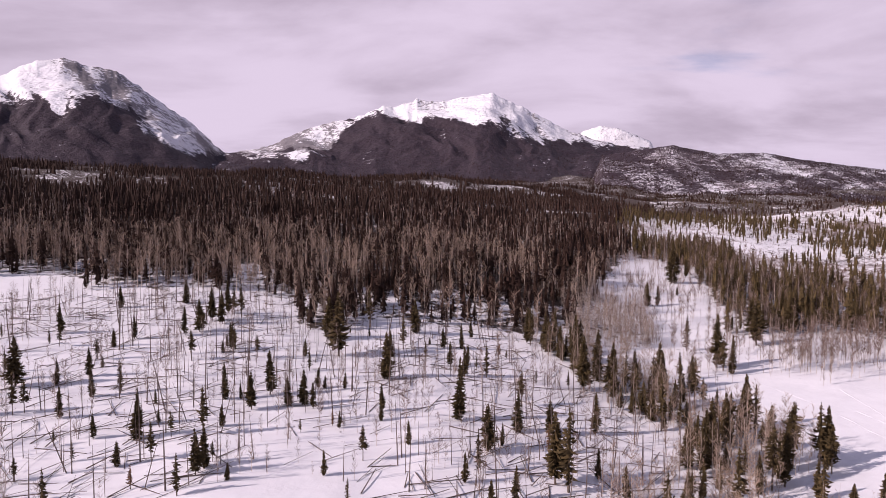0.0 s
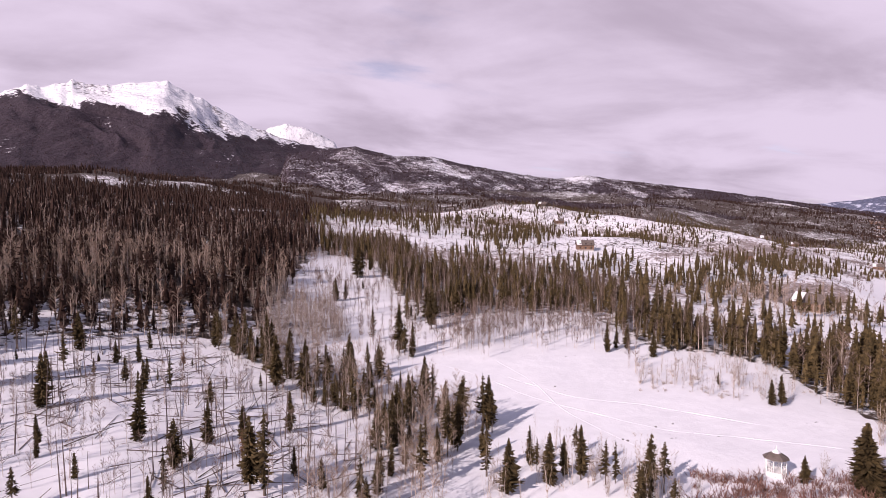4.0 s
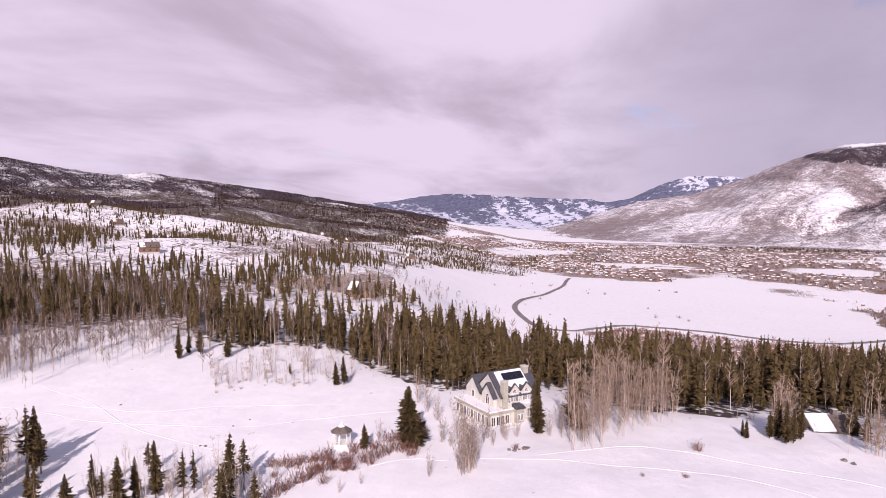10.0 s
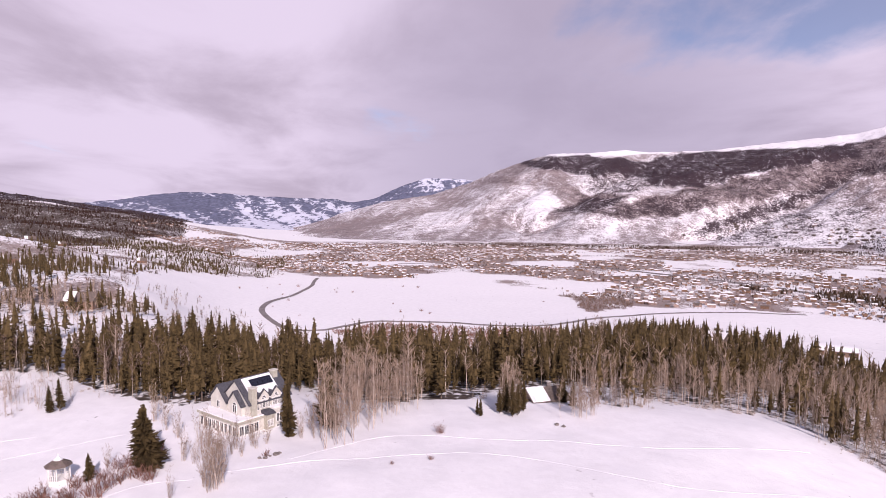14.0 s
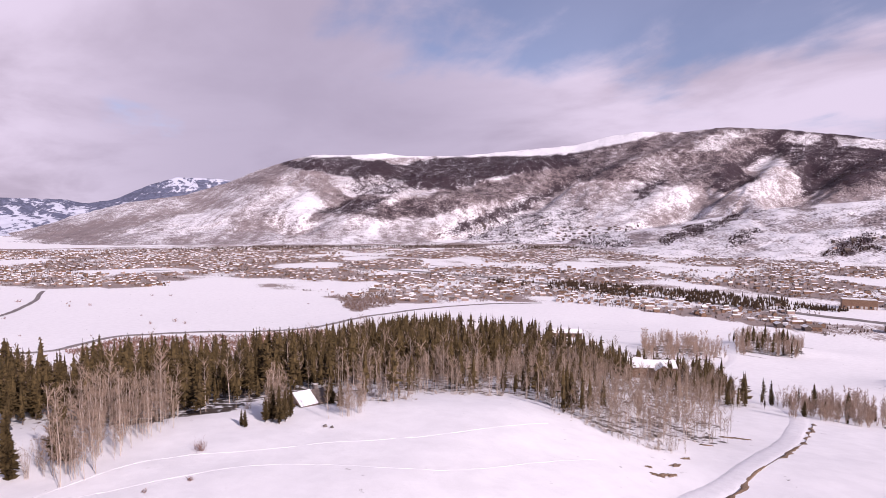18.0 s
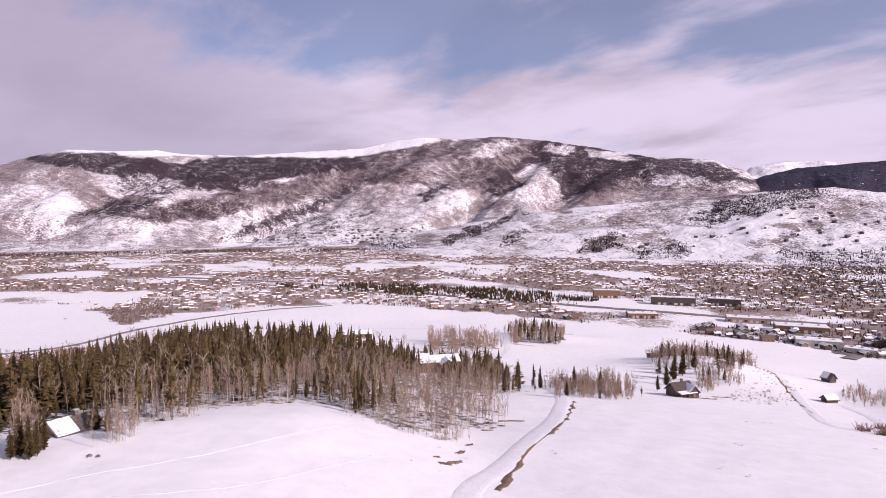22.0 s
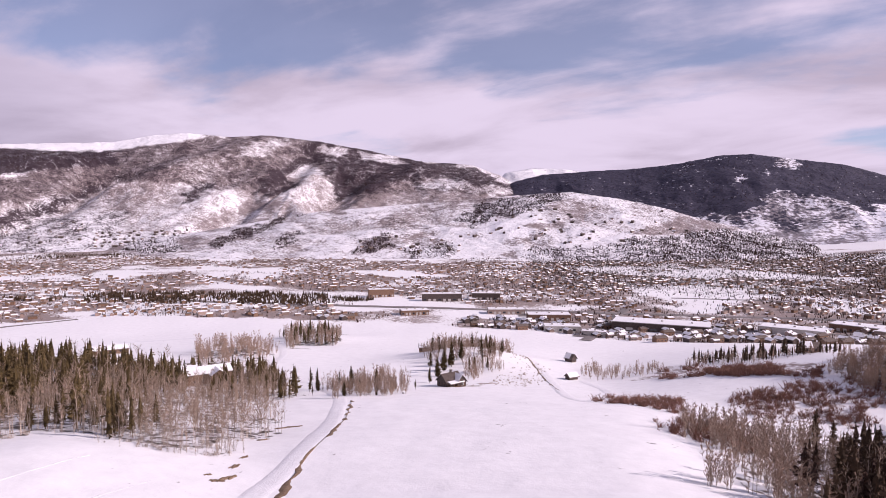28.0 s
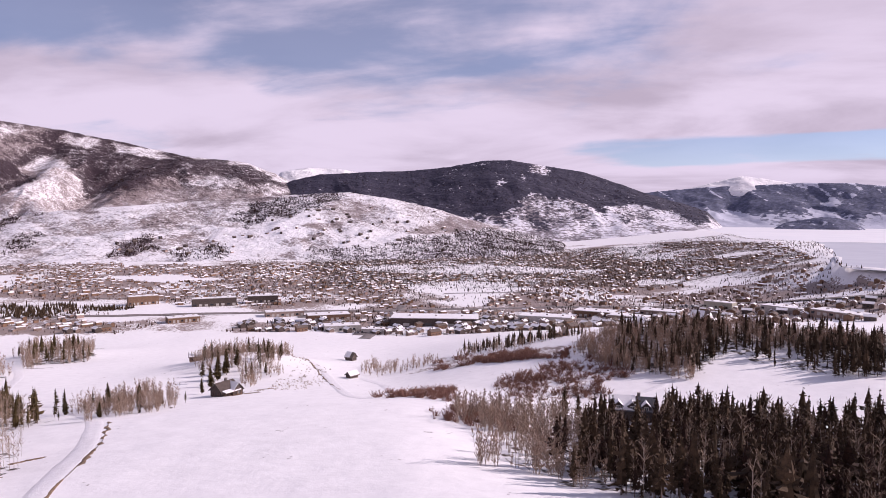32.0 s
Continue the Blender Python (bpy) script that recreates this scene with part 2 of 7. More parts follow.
def vnoise(x, y, seed=0):
    """Smooth value noise in 0..1 on arrays."""
    x, y = np.asarray(x, float), np.asarray(y, float)
    i, j = np.floor(x).astype(np.int64), np.floor(y).astype(np.int64)
    u, v = x - i, y - j
    u, v = u * u * u * (u * (6 * u - 15) + 10), v * v * v * (v * (6 * v - 15) + 10)
    a, b = lattice(i, j, seed), lattice(i + 1, j, seed)
    c, d = lattice(i, j + 1, seed), lattice(i + 1, j + 1, seed)
    return (a * (1 - u) + b * u) * (1 - v) + (c * (1 - u) + d * u) * v


def fbm(x, y, octaves=4, seed=0):
    total, amp, norm = 0.0, 1.0, 0.0
    for k in range(octaves):
        total = total + amp * vnoise(x * 2 ** k + 17.3 * k, y * 2 ** k - 9.1 * k, seed + k)
        norm, amp = norm + amp, amp * 0.5
    return total / norm


def ridged(x, y, octaves=4, seed=0):
    total, amp, norm = 0.0, 1.0, 0.0
    for k in range(octaves):
        total = total + amp * (1 - np.abs(2 * vnoise(x * 2 ** k + 5.7 * k, y * 2 ** k + 3.3 * k, seed + k) - 1))
        norm, amp = norm + amp, amp * 0.5
    return total / norm


def inside(poly, b, r):
    """Whether places lie inside an outline given as (bearing, range) corners."""
    p = np.array(poly, float)
    return within(p[:, 0], np.log(p[:, 1]), np.asarray(b, float), np.log(np.maximum(r, 1.0)))


def within(px, py, x, y):
    odd = np.zeros(np.shape(x), bool)
    j = len(px) - 1
    for i in range(len(px)):
        if py[i] != py[j]:
            odd ^= ((py[i] > y) != (py[j] > y)) & (x < (px[j] - px[i]) * (y - py[i]) / (py[j] - py[i]) + px[i])
        j = i
    return odd


# Height of the ground on rings round the camera: range, then (bearing, height).
RINGS = {
    20: ((0, -1), (180, 0)),
    95: ((-40, 0), (-20, 3), (0, 2), (35, -3), (75, 2), (105, 2), (135, -4), (165, 0), (205, 3)),
    150: ((-40, 8), (-20, 9), (0, 7), (20, 1), (60, 0), (100, 0), (115, -1), (130, -9), (165, -7), (180, -12), (205, -8)),
    220: ((-40, 17), (-20, 20), (0, 15), (20, 6), (50, 3), (65, -1), (80, -10), (115, -13), (130, -20), (165, -20), (180, -24), (205, -14)),
    330: ((-40, 34), (-20, 35), (0, 30), (20, 15), (50, 3), (63, -4), (72, -34), (92, -36), (103, -26), (114, -26), (130, -38), (163, -43), (180, -20), (205, -10)),
    480: ((-40, 52), (-10, 50), (0, 44), (20, 22), (50, 2), (62, -10), (71, -58), (92, -62), (104, -48), (114, -47), (130, -55), (163, -63), (180, -38), (205, -22)),
    700: ((-40, 70), (0, 62), (20, 30), (50, 3), (62, -16), (70, -60), (80, -68), (130, -80), (165, -86), (180, -78), (205, -48)),
    940: ((-40, 92), (0, 84), (20, 40), (50, 8), (62, -24), (72, -72), (100, -82), (170, -89), (188, -80), (196, -62), (205, -18)),
    1100: ((-40, 98), (0, 92), (20, 46), (50, 10), (62, -30), (72, -75), (100, -84), (170, -90), (188, -78), (194, -62), (199, -20), (205, -18)),
    1700: ((-40, 118), (0, 108), (20, 72), (50, 22), (62, -30), (72, -85), (180, -88), (187, -66), (192, -36), (196, -18), (205, -18)),
    2100: ((-40, 130), (0, 122), (20, 100), (50, 40), (62, -20), (72, -86), (180, -84), (187, -55), (192, -22), (205, -18)),
    2800: ((-40, 150), (0, 160), (20, 200), (26, 190), (35, 150), (45, 118), (55, 70), (62, 26), (67, -10), (74, -88), (178, -84), (186, -45), (190, -18), (205, -18)),
    3600: ((-40, 170), (0, 170), (26, 140), (55, 40), (67, -40), (74, -88), (178, -80), (186, -35), (189, -18), (205, -18)),
    4900: ((-40, 200), (0, 200), (26, 100), (55, 0), (74, -88), (178, -80), (186, -35), (189, -18), (205, -18)),
}
# the lake's outline as (bearing, range), and its level
LAKE = ((200.4, 985), (199.9, 1250), (199.2, 1600), (198.4, 1880), (195.5, 1930), (193.6, 2050), (192, 2500), (189.8, 3500), (189.5, 4880), (224, 4880), (224, 900), (206, 940))
LAKE_LEVEL = -20.0


def make_table():
    bs, rs = np.arange(-90, 271), sorted(RINGS)
    ring = np.array([np.interp(bs, *np.array(RINGS[r], float).T) for r in rs])
    for i in range(len(bs)):  # behind the camera the two ends meet
        w = np.clip((bs[i] - 205) / 65, 0, 1) * 0.5 + np.clip((-40 - bs[i]) / 50, 0, 1) * 0.5
        ring[:, i] = ring[:, i] * (1 - w) + w * (ring[:, 50] + ring[:, 295]) / 2
    logs = np.linspace(np.log(20), np.log(4900), 240)
    tab = np.array([np.interp(logs, np.log(rs), ring[:, i]) for i in range(len(bs))])
    for axis, width in ((0, 9), (1, 9)):
        k = np.hanning(width + 2)[1:-1]
        k /= k.sum()
        pad = [(width // 2,) * 2 if a == axis else (0, 0) for a in (0, 1)]
        tab = np.apply_along_axis(lambda v: np.convolve(v, k, "valid"), axis, np.pad(tab, pad, "edge"))
    return tab


TABLE = make_table()


def ground_polar(b, r):
    b = (np.asarray(b, float) + 90) % 360
    f = np.clip((np.log(np.maximum(r, 20)) - np.log(20)) / (np.log(4900) - np.log(20)) * 239, 0, 238.999)
    i, j = np.minimum(b.astype(int), 359), f.astype(int)
    u, v = b - i, f - j
    z = (TABLE[i, j] * (1 - u) + TABLE[i + 1, j] * u) * (1 - v) + (TABLE[i, j + 1] * (1 - u) + TABLE[i + 1, j + 1] * u) * v
    x, y = polar(b - 90, r)
    amp = np.clip((r - 40) / 300, 0, 1) * np.where((b > 90) & (b < 158), 1.0, 0.45)
    z = z + (fbm(x / 9, y / 9, 3, 3) - 0.5) * 0.5 + (fbm(x / 60, y / 60, 3, 5) - 0.5) * 5 * amp
    # knolls on the lower fields
    for kb, kr, high, wide in ((150.5, 405, 11.0, 42), (136.5, 575, 6.0, 40), (130, 470, 4.0, 40), (188, 335, 7.0, 60), (46, 560, 14.0, 90), (30, 700, 12.0, 120), (52, 860, 16.0, 130), (38, 1050, 22.0, 170), (59, 480, 7.0, 60)):
        kx, ky = polar(kb, kr)
        z = z + high * np.exp(-((x - kx) ** 2 + (y - ky) ** 2) / wide ** 2)
    # low rolling hills on the forested side
    rough = np.clip((r - 500) / 800, 0, 1) * np.clip((158 - b) / 15, 0, 1)
    z = z + (ridged(x / 420, y / 420, 3, 8) - 0.55) * 60 * rough
    # the shore rises a little above the lake and its bed lies below
    rim = inside([(p - 0.5 * (q < 4800), q * 0.965) for p, q in LAKE], b - 90, r)
    return np.where(inside(LAKE, b - 90, r), np.minimum(z, LAKE_LEVEL - 6), np.where(rim, np.maximum(z, LAKE_LEVEL + 1), z))


def ground(x, y):
    return ground_polar(np.degrees(np.arctan2(x, y)), np.hypot(x, y))



# ---- meshes ----
def mesh_of(name, verts, faces, mats, index=None, smooth=False, attrs=None):
    """A mesh out of numpy arrays; faces all triangles or all quads."""
    me = bpy.data.meshes.new(name)
    verts, faces = np.ascontiguousarray(verts, np.float32), np.ascontiguousarray(faces, np.int32)
    n, k = faces.shape
    me.vertices.add(len(verts))
    me.vertices.foreach_set("co", verts.ravel())
    me.loops.add(n * k)
    me.loops.foreach_set("vertex_index", faces.ravel())
    me.polygons.add(n)
    me.polygons.foreach_set("loop_start", np.arange(0, n * k, k, dtype=np.int32))
    if index is not None:
        me.polygons.foreach_set("material_index", np.ascontiguousarray(index, np.int32))
    for m in mats:
        me.materials.append(m)
    for key, values in (attrs or {}).items():
        me.attributes.new(key, "FLOAT", "POINT").data.foreach_set("value", np.ascontiguousarray(values, np.float32))
    me.polygons.foreach_set("use_smooth", np.full(n, smooth))
    me.update(calc_edges=True)
    me.validate()
    return me


def grid_faces(rows, cols, wrap=False):
    i, j = np.meshgrid(np.arange(rows - 1), np.arange(cols if wrap else cols - 1), indexing="ij")
    k = (j + 1) % cols
    return np.stack([i * cols + j, i * cols + k, (i + 1) * cols + k, (i + 1) * cols + j], -1).reshape(-1, 4)[:, ::-1]


def ragged(poly, b, r, much=1.0):
    """inside() with an outline that wanders."""
    x, y = polar(b, r)
    a = (fbm(x / 30, y / 30, 3, 33) - 0.5) * much
    c = (fbm(x / 30, y / 30, 3, 47) - 0.5) * much
    return inside(poly, b + c * np.degrees(34 / np.maximum(r, 60)), r + a * 50)


def ramp(v, lo, hi):
    return np.clip((v - lo) / (hi - lo), 0, 1)


def built_up(b, r):
    """How far a spot lies in a built-up quarter; open fields lie between the quarters."""
    x, y = polar(b, r)
    return fbm(x / 190, y / 190, 4, 71) + ramp(b, 128, 140) * 0.03 + ramp(b, 172, 184) * 0.05


def town_from(b):
    return np.interp(b, (62, 72, 76, 88, 99, 103, 118, 134, 146, 158, 166, 180, 190, 206), (2000, 1400, 1180, 1130, 1000, 830, 900, 790, 720, 700, 640, 640, 640, 700))


# ---- plan of the woods, as outlines of (bearing, range) ----
DARK_FOREST = ((-48, 262), (-34, 252), (-30, 236), (-21, 231), (-15, 213), (-9, 192), (-1, 179), (6, 181), (11.5, 187), (13.5, 230), (16, 272), (16.5, 335), (15.5, 430), (18, 640), (20, 2400), (-48, 2400))
BELT = ((9, 184), (16, 172), (21, 161), (24, 137), (31, 131), (33, 100), (21, 103), (16, 134), (10, 158))
BELT_END = ((33, 102), (36, 115), (41, 114), (49, 110), (48, 97), (34, 96))
BROWN_ASPENS = ((11, 260), (16, 255), (21, 230), (22, 188), (16, 174), (11, 191))
KNOLL = ((11, 330), (19, 405), (27, 437), (27, 270), (21, 250), (17, 270))
TREE_BAND = ((14, 470), (22, 445), (28, 365), (38, 350), (44, 292), (51, 240), (60, 208), (66, 208), (76, 225), (76, 180), (66, 171), (63, 160), (58, 182), (51, 198), (46, 194), (43, 222), (36, 237), (27, 219), (26, 262))
BAND_ASPENS = ((27, 219), (43, 222), (41, 198), (29, 182))
OPEN_SLOPE = ((15, 500), (20, 1500), (36, 1600), (58, 1700), (74, 1750), (74, 1180), (66, 980), (61, 620), (61, 400), (56, 300), (44, 305), (28, 385))
FAR_SLOPE = ((-48, 700), (20, 700), (24, 950), (40, 1150), (60, 1500), (66, 2200), (66, 2750), (30, 2750), (-48, 2750))
HOUSE_WOOD = ((47, 225), (56, 203), (73, 205), (78, 216), (86, 262), (93, 300), (99, 423), (107, 483), (114, 424), (125, 338), (126, 250), (111, 185), (105, 165), (100, 172), (94, 178), (91, 156), (83, 148), (74, 160), (67, 162), (56, 187), (47, 210))
HOUSE_ASPENS = ((76, 161), (86, 163), (86, 131), (81, 118), (77, 124))
HILL_ASPENS = ((98, 190), (111, 260), (125, 330), (133, 340), (133.5, 258), (131, 159), (126, 151), (114, 164), (106, 158))
CLUMP_A = ((126.6, 428), (129, 520), (132, 500), (132.5, 420), (127, 390))
CLUMP_B = ((134, 546), (135.6, 640), (138.5, 630), (138, 510), (134.7, 490))
ROW_ASPENS = ((138.6, 270), (142, 320), (146, 290), (146, 246), (139, 236))
KNOLL_CLUMP = ((146.5, 409), (148, 480), (152, 480), (154.5, 430), (153, 345), (150, 322))
SOUTH_WOOD = ((173.5, 160), (178, 196), (182.5, 200), (188, 206), (197, 208), (215, 212), (215, 96), (190, 96), (182.6, 104), (176.9, 124))
SOUTH_EDGE = ((169.6, 194), (178, 208), (183, 202), (181, 150), (183.5, 104), (181.5, 104), (176.4, 124), (172.6, 146))
RIDGE_WOOD = ((179.6, 312), (184, 338), (190, 345), (196, 340), (215, 340), (215, 278), (200, 272), (197, 264), (192.3, 279), (188.4, 254), (184, 262), (180, 270))
WILLOWS_A = ((168, 199), (174, 176), (177, 186), (174, 200), (171, 204))
WILLOWS_B = ((163, 268), (170, 250), (170, 212), (163, 222))
WILLOWS_C = ((174, 258), (182, 290), (184, 245), (177, 223))
WILLOWS_D = ((167, 400), (179, 312), (179, 290), (166, 340))
WILLOWS_E = ((49, 116), (56, 121), (60, 124), (63, 121), (60, 113), (53, 111))
WILLOW_FLAT = ((79, 574), (82, 606), (88, 606), (93, 590), (98, 585), (99, 540), (93, 480), (80, 480))
SLOPE_HOUSE_WOOD = ((49, 262), (56, 250), (61.5, 250), (62, 320), (61, 395), (55, 430), (48, 420))
HIGHWAY_WOOD = ((112, 1180), (124, 1000), (136, 930), (142, 960), (136, 1060), (122, 1160))
FIELD_EDGE = ((99, 960), (104, 1020), (105, 830), (101, 760))
BIG_FIELD = ((62, 640), (68, 960), (76, 1110), (88, 1060), (99, 930), (102, 800), (100, 690), (93, 590), (81, 600), (74, 560), (70, 520))



def glade(b, r, seed=99):
    """Open snowy glades lying across the far wooded slopes, 0..1."""
    w = np.radians(b) * 900
    return fbm(w / 80 + np.log(r) * 3, np.log(r) * 24, 4, seed) - 0.04 * ramp(b, 38, 48)


# ---- the ground: one sheet from under the camera to the horizon ----
def make_ground():
    bs = np.concatenate([np.arange(-46, 214, 0.6), np.arange(214, 314, 4.0)])
    rs = np.exp(np.arange(np.log(14), np.log(4900), 0.023))
    B, R = np.meshgrid(bs, rs)
    Z = ground_polar(B, R)
    X, Y = polar(B, R)
    F = fbm(X / 40, Y / 40, 4, 21)
    wood = np.zeros_like(B)
    for poly, w in ((DARK_FOREST, 0.45), (TREE_BAND, 0.42), (HOUSE_WOOD, 0.45), (FAR_SLOPE, 0.76), (SOUTH_WOOD, 0.25), (BROWN_ASPENS, 0.30),
                    (HILL_ASPENS, 0.38), (RIDGE_WOOD, 0.42), (OPEN_SLOPE, 0.30), (CLUMP_A, 0.5), (CLUMP_B, 0.5)):
        wood = np.where(ragged(poly, B, R), np.maximum(wood, w), wood)
    wood = wood + (F - 0.5) * 0.5 * (wood > 0)
    wood = np.where(inside(DARK_FOREST, B, R * 0.85) & (R > 230), np.maximum(wood, 0.82 + (F - 0.5) * 0.9), wood)
    open_ground = np.clip((glade(B, R) - 0.57) / 0.05, 0, 1) * np.clip((R - 480) / 120, 0, 1) * (inside(FAR_SLOPE, B, R) | inside(DARK_FOREST, B, R))
    wood = wood * (1 - 0.18 * open_ground)
    wood = np.where((B > 156) & (B < 200) & (R > 1150) & (R < 2300) & (R < np.interp(B, (180, 188, 196, 200), (2600, 2300, 1700, 950))), 0.30 + 0.22 * ramp(built_up(B, R), 0.40, 0.46) + (F - 0.5) * 0.5, wood)
    scrub = np.zeros_like(B)
    for poly, w in ((WILLOW_FLAT, 0.55), (FIELD_EDGE, 0.8), (WILLOWS_B, 0.3), (WILLOWS_C, 0.4), (WILLOWS_D, 0.5), (HILL_ASPENS, 0.35), (TREE_BAND, 0.3), (BROWN_ASPENS, 0.35), (HOUSE_WOOD, 0.35)):
        scrub = np.where(ragged(poly, B, R), np.maximum(scrub, w), scrub)
    town = (R > town_from(B)) & (R < np.interp(B, (180, 188, 196, 200, 206), (2600, 2300, 1700, 950, 860))) & (B > 64) & (B < 206)
    scrub = np.where(town, 0.10 + 0.58 * ramp(built_up(B, R), 0.39, 0.47) + (fbm(X / 80, Y / 80, 4, 4) - 0.5) * 1.8, scrub)
    scrub = np.where(inside(OPEN_SLOPE, B, R) | inside(FAR_SLOPE, B, R), np.maximum(scrub, np.where(inside(FAR_SLOPE, B, R), 0.46, 0.41) + (fbm(X / 55, Y / 55, 4, 12) - 0.5) * 1.2) * (1 - 0.12 * open_ground), scrub)
    V = np.stack([X, Y, Z], -1).reshape(-1, 3)
    faces = grid_faces(len(rs), len(bs), True)
    me = mesh_of("ground", V, faces, [GROUND], smooth=True, attrs={"wood": wood.ravel(), "scrub": scrub.ravel()})
    bm = bmesh.new()
    bm.from_mesh(me)
    bm.verts.ensure_lookup_table()
    bm.faces.new([bm.verts[i] for i in range(len(bs))][::-1])
    bm.normal_update()
    bm.faces.ensure_lookup_table()
    if bm.faces[0].normal.z < 0:
        bmesh.ops.reverse_faces(bm, faces=bm.faces[:])
    bm.to_mesh(me)
    bm.free()
    tagged(new("ground", me), "snow-covered rolling ground with brown scrub and bare patches", "ground", kind="structure")


make_ground()


# ---- mountains ----
MOUNTAIN_TREES = []
SURFACES = {}


def mountain(name, label, skyline, foot, crest, back, cover, mat, relief=0.3, size=700, jag=0.25, power=1.3, step=0.2, rows=90, seed=0, lean=0.6, trees=0, category="mountain", spurs=()):
    """A mountain whose crest rises to the given angles: (bearing, degrees above the camera)."""
    line = np.array(skyline, float)
    bs = np.arange(line[0, 0], line[-1, 0] + 1e-6, step)
    angle = np.interp(bs, line[:, 0], line[:, 1])
    k = np.hanning(max(3, int(1.6 / step) | 1) + 2)[1:-1]
    face = np.convolve(np.pad(angle, len(k) // 2, "edge"), k / k.sum(), "valid")
    angle = angle + (fbm(bs * 2.3, bs * 0 + seed, 4, seed) - 0.5) * jag
    s = np.concatenate([np.linspace(0, 1, rows), np.linspace(1.08, 2, 8)])
    B, S = np.meshgrid(bs, s)
    E = face + (angle - face) * np.clip((np.minimum(S, 2 - S) - 0.8) / 0.2, 0, 1) ** 1.5
    C = crest * (1 + 0.05 * (fbm(B * 0.12, B * 0, 3, seed + 3) - 0.5))
    R = np.where(S <= 1, foot + (C - foot) * S, C + (back - C) * (S - 1))
    base = ground_polar(B, np.full_like(B, foot)) - 18
    top = EYE[2] + C * np.tan(np.radians(E))
    fade = np.clip((B - bs[0]) / 2.5, 0, 1) * np.clip((bs[-1] - B) / 2.5, 0, 1)
    top = base - 30 + (top - base + 30) * fade
    q = np.clip(S, 0, 1)
    H = np.where(S <= 1, base + (top - base) * q ** power, top - (top - base) * np.maximum(S - 1, 0) ** 1.3)
    X, Y = polar(B, R)
    # spurs and gullies run down the face
    arc = np.radians(B) * crest
    bend = (fbm(arc / (size * 0.9), S * 2.5, 3, seed + 13) - 0.5) * 1.5
    ridge = ridged(arc / size + bend + S * lean, S * 1.3 + bend * 0.5, 3, seed + 17)
    ridge = 0.5 * ridge + 0.5 * fbm(arc / (size * 0.5) + bend + S * lean, S * 2.2, 3, seed + 19) + 0.06
    calm = np.clip(q / 0.45, 0, 1) ** 1.3 * np.clip((1 - q) / 0.2, 0, 1)
    H = H + (ridge - 0.62) * relief * np.maximum(top - base, 60) * calm
    H = H + (fbm(X / 120, Y / 120, 4, seed + 2) - 0.5) * 30 * calm * min(1.0, crest / 4000)
    # single spurs and ravines: height, half width, line of (bearing, degrees above the camera)
    up = np.degrees(np.arctan2(H - EYE[2], R))
    for high, wide, way in spurs:
        near = np.full(B.shape, 1e9)
        for (b0, u0), (b1, u1) in zip(way[:-1], way[1:]):
            dx, dy, ex, ey = (b1 - b0) * 76, (u1 - u0) * 250, (B - b0) * 76, (up - u0) * 250
            f = np.clip((ex * dx + ey * dy) / (dx * dx + dy * dy), 0, 1)
            near = np.minimum(near, np.hypot(ex - f * dx, ey - f * dy))
        H = H + high * np.exp(-(near / wide) ** 2) * np.clip((1 - q) / 0.12, 0, 1)
    up = np.degrees(np.arctan2(H - EYE[2], R))
    # ragged patches, drawn out along the fall of the slope
    rough = (fbm(arc / 230 + S * 2, (top - base) * S / 150, 5, seed + 11) - 0.5) * 0.9 + (fbm(arc / 60 + S * 9 * lean, S * 5 + bend, 4, seed + 23) - 0.5) * 0.7
    wood, scrub = cover(B, up, S, rough, ridge)
    me = mesh_of(name, np.stack([X, Y, H], -1).reshape(-1, 3), grid_faces(*B.shape), [mat], smooth=True,
                 attrs={"wood": np.broadcast_to(wood, B.shape).ravel(), "scrub": np.broadcast_to(scrub, B.shape).ravel()})
    SURFACES[name] = (B, up, np.stack([X, Y, H], -1))
    if trees:
        # single far trees where the cover is woodland
        rng = np.random.default_rng(seed + 200)
        P = np.stack([X, Y, H], -1)
        i, j = rng.integers(1, rows - 3, trees * 4), rng.integers(0, len(bs) - 2, trees * 4)
        ok = np.where((np.broadcast_to(wood, B.shape)[i, j] > 0.30) & (np.broadcast_to(wood, B.shape)[i, j] > rng.uniform(0.2, 0.8, len(i))))[0][:trees]
        i, j, u, v = i[ok], j[ok], rng.random((len(ok), 1)), rng.random((len(ok), 1))
        at_p = (P[i, j] * (1 - u) + P[i, j + 1] * u) * (1 - v) + (P[i + 1, j] * (1 - u) + P[i + 1, j + 1] * u) * v
        MOUNTAIN_TREES.append((at_p, mat is HAZED_WOOD))
    return tagged(new(name, me), label, category)


def cover_west(b, up, s, n, ridge):
    low = ramp(8.4 - up + n * 3, -0.6, 0.6) * ramp(-22.0 - b + (up - 5) * -0.9 + n * 4, -1, 1)
    low = np.maximum(low, ramp(5.2 - up + n * 1.5, -0.5, 0.5))
    return low * 0.95, ramp(b + 31.0 + n * 8, -2, 4) * (0.56 + (0.62 - ridge) * 1.6 + n * 0.5)


def cover_north(b, up, s, n, ridge):
    line = np.interp(b, (-18, -9.5, -8, -5, 0, 3.5, 6, 9, 12, 18), (4.6, 5.2, 8.0, 8.7, 8.3, 7.9, 8.6, 6.2, 6.2, 5.7))
    right = ramp(b - 5.0, 0, 2) * ramp(up - 5.8, 0, 0.8)
    w = ramp(line - up + n * 1.6, -0.35, 0.35) * (1 - 0.45 * right)
    return w * (0.98 + n * 0.5), np.where(b < -7.5, 0.58 + n * 0.9, 0.22 + (0.60 - ridge) * 1.2 + n * 0.5)


def cover_none(b, up, s, n, ridge):
    return 0 * b, 0.15 + n * 0.6


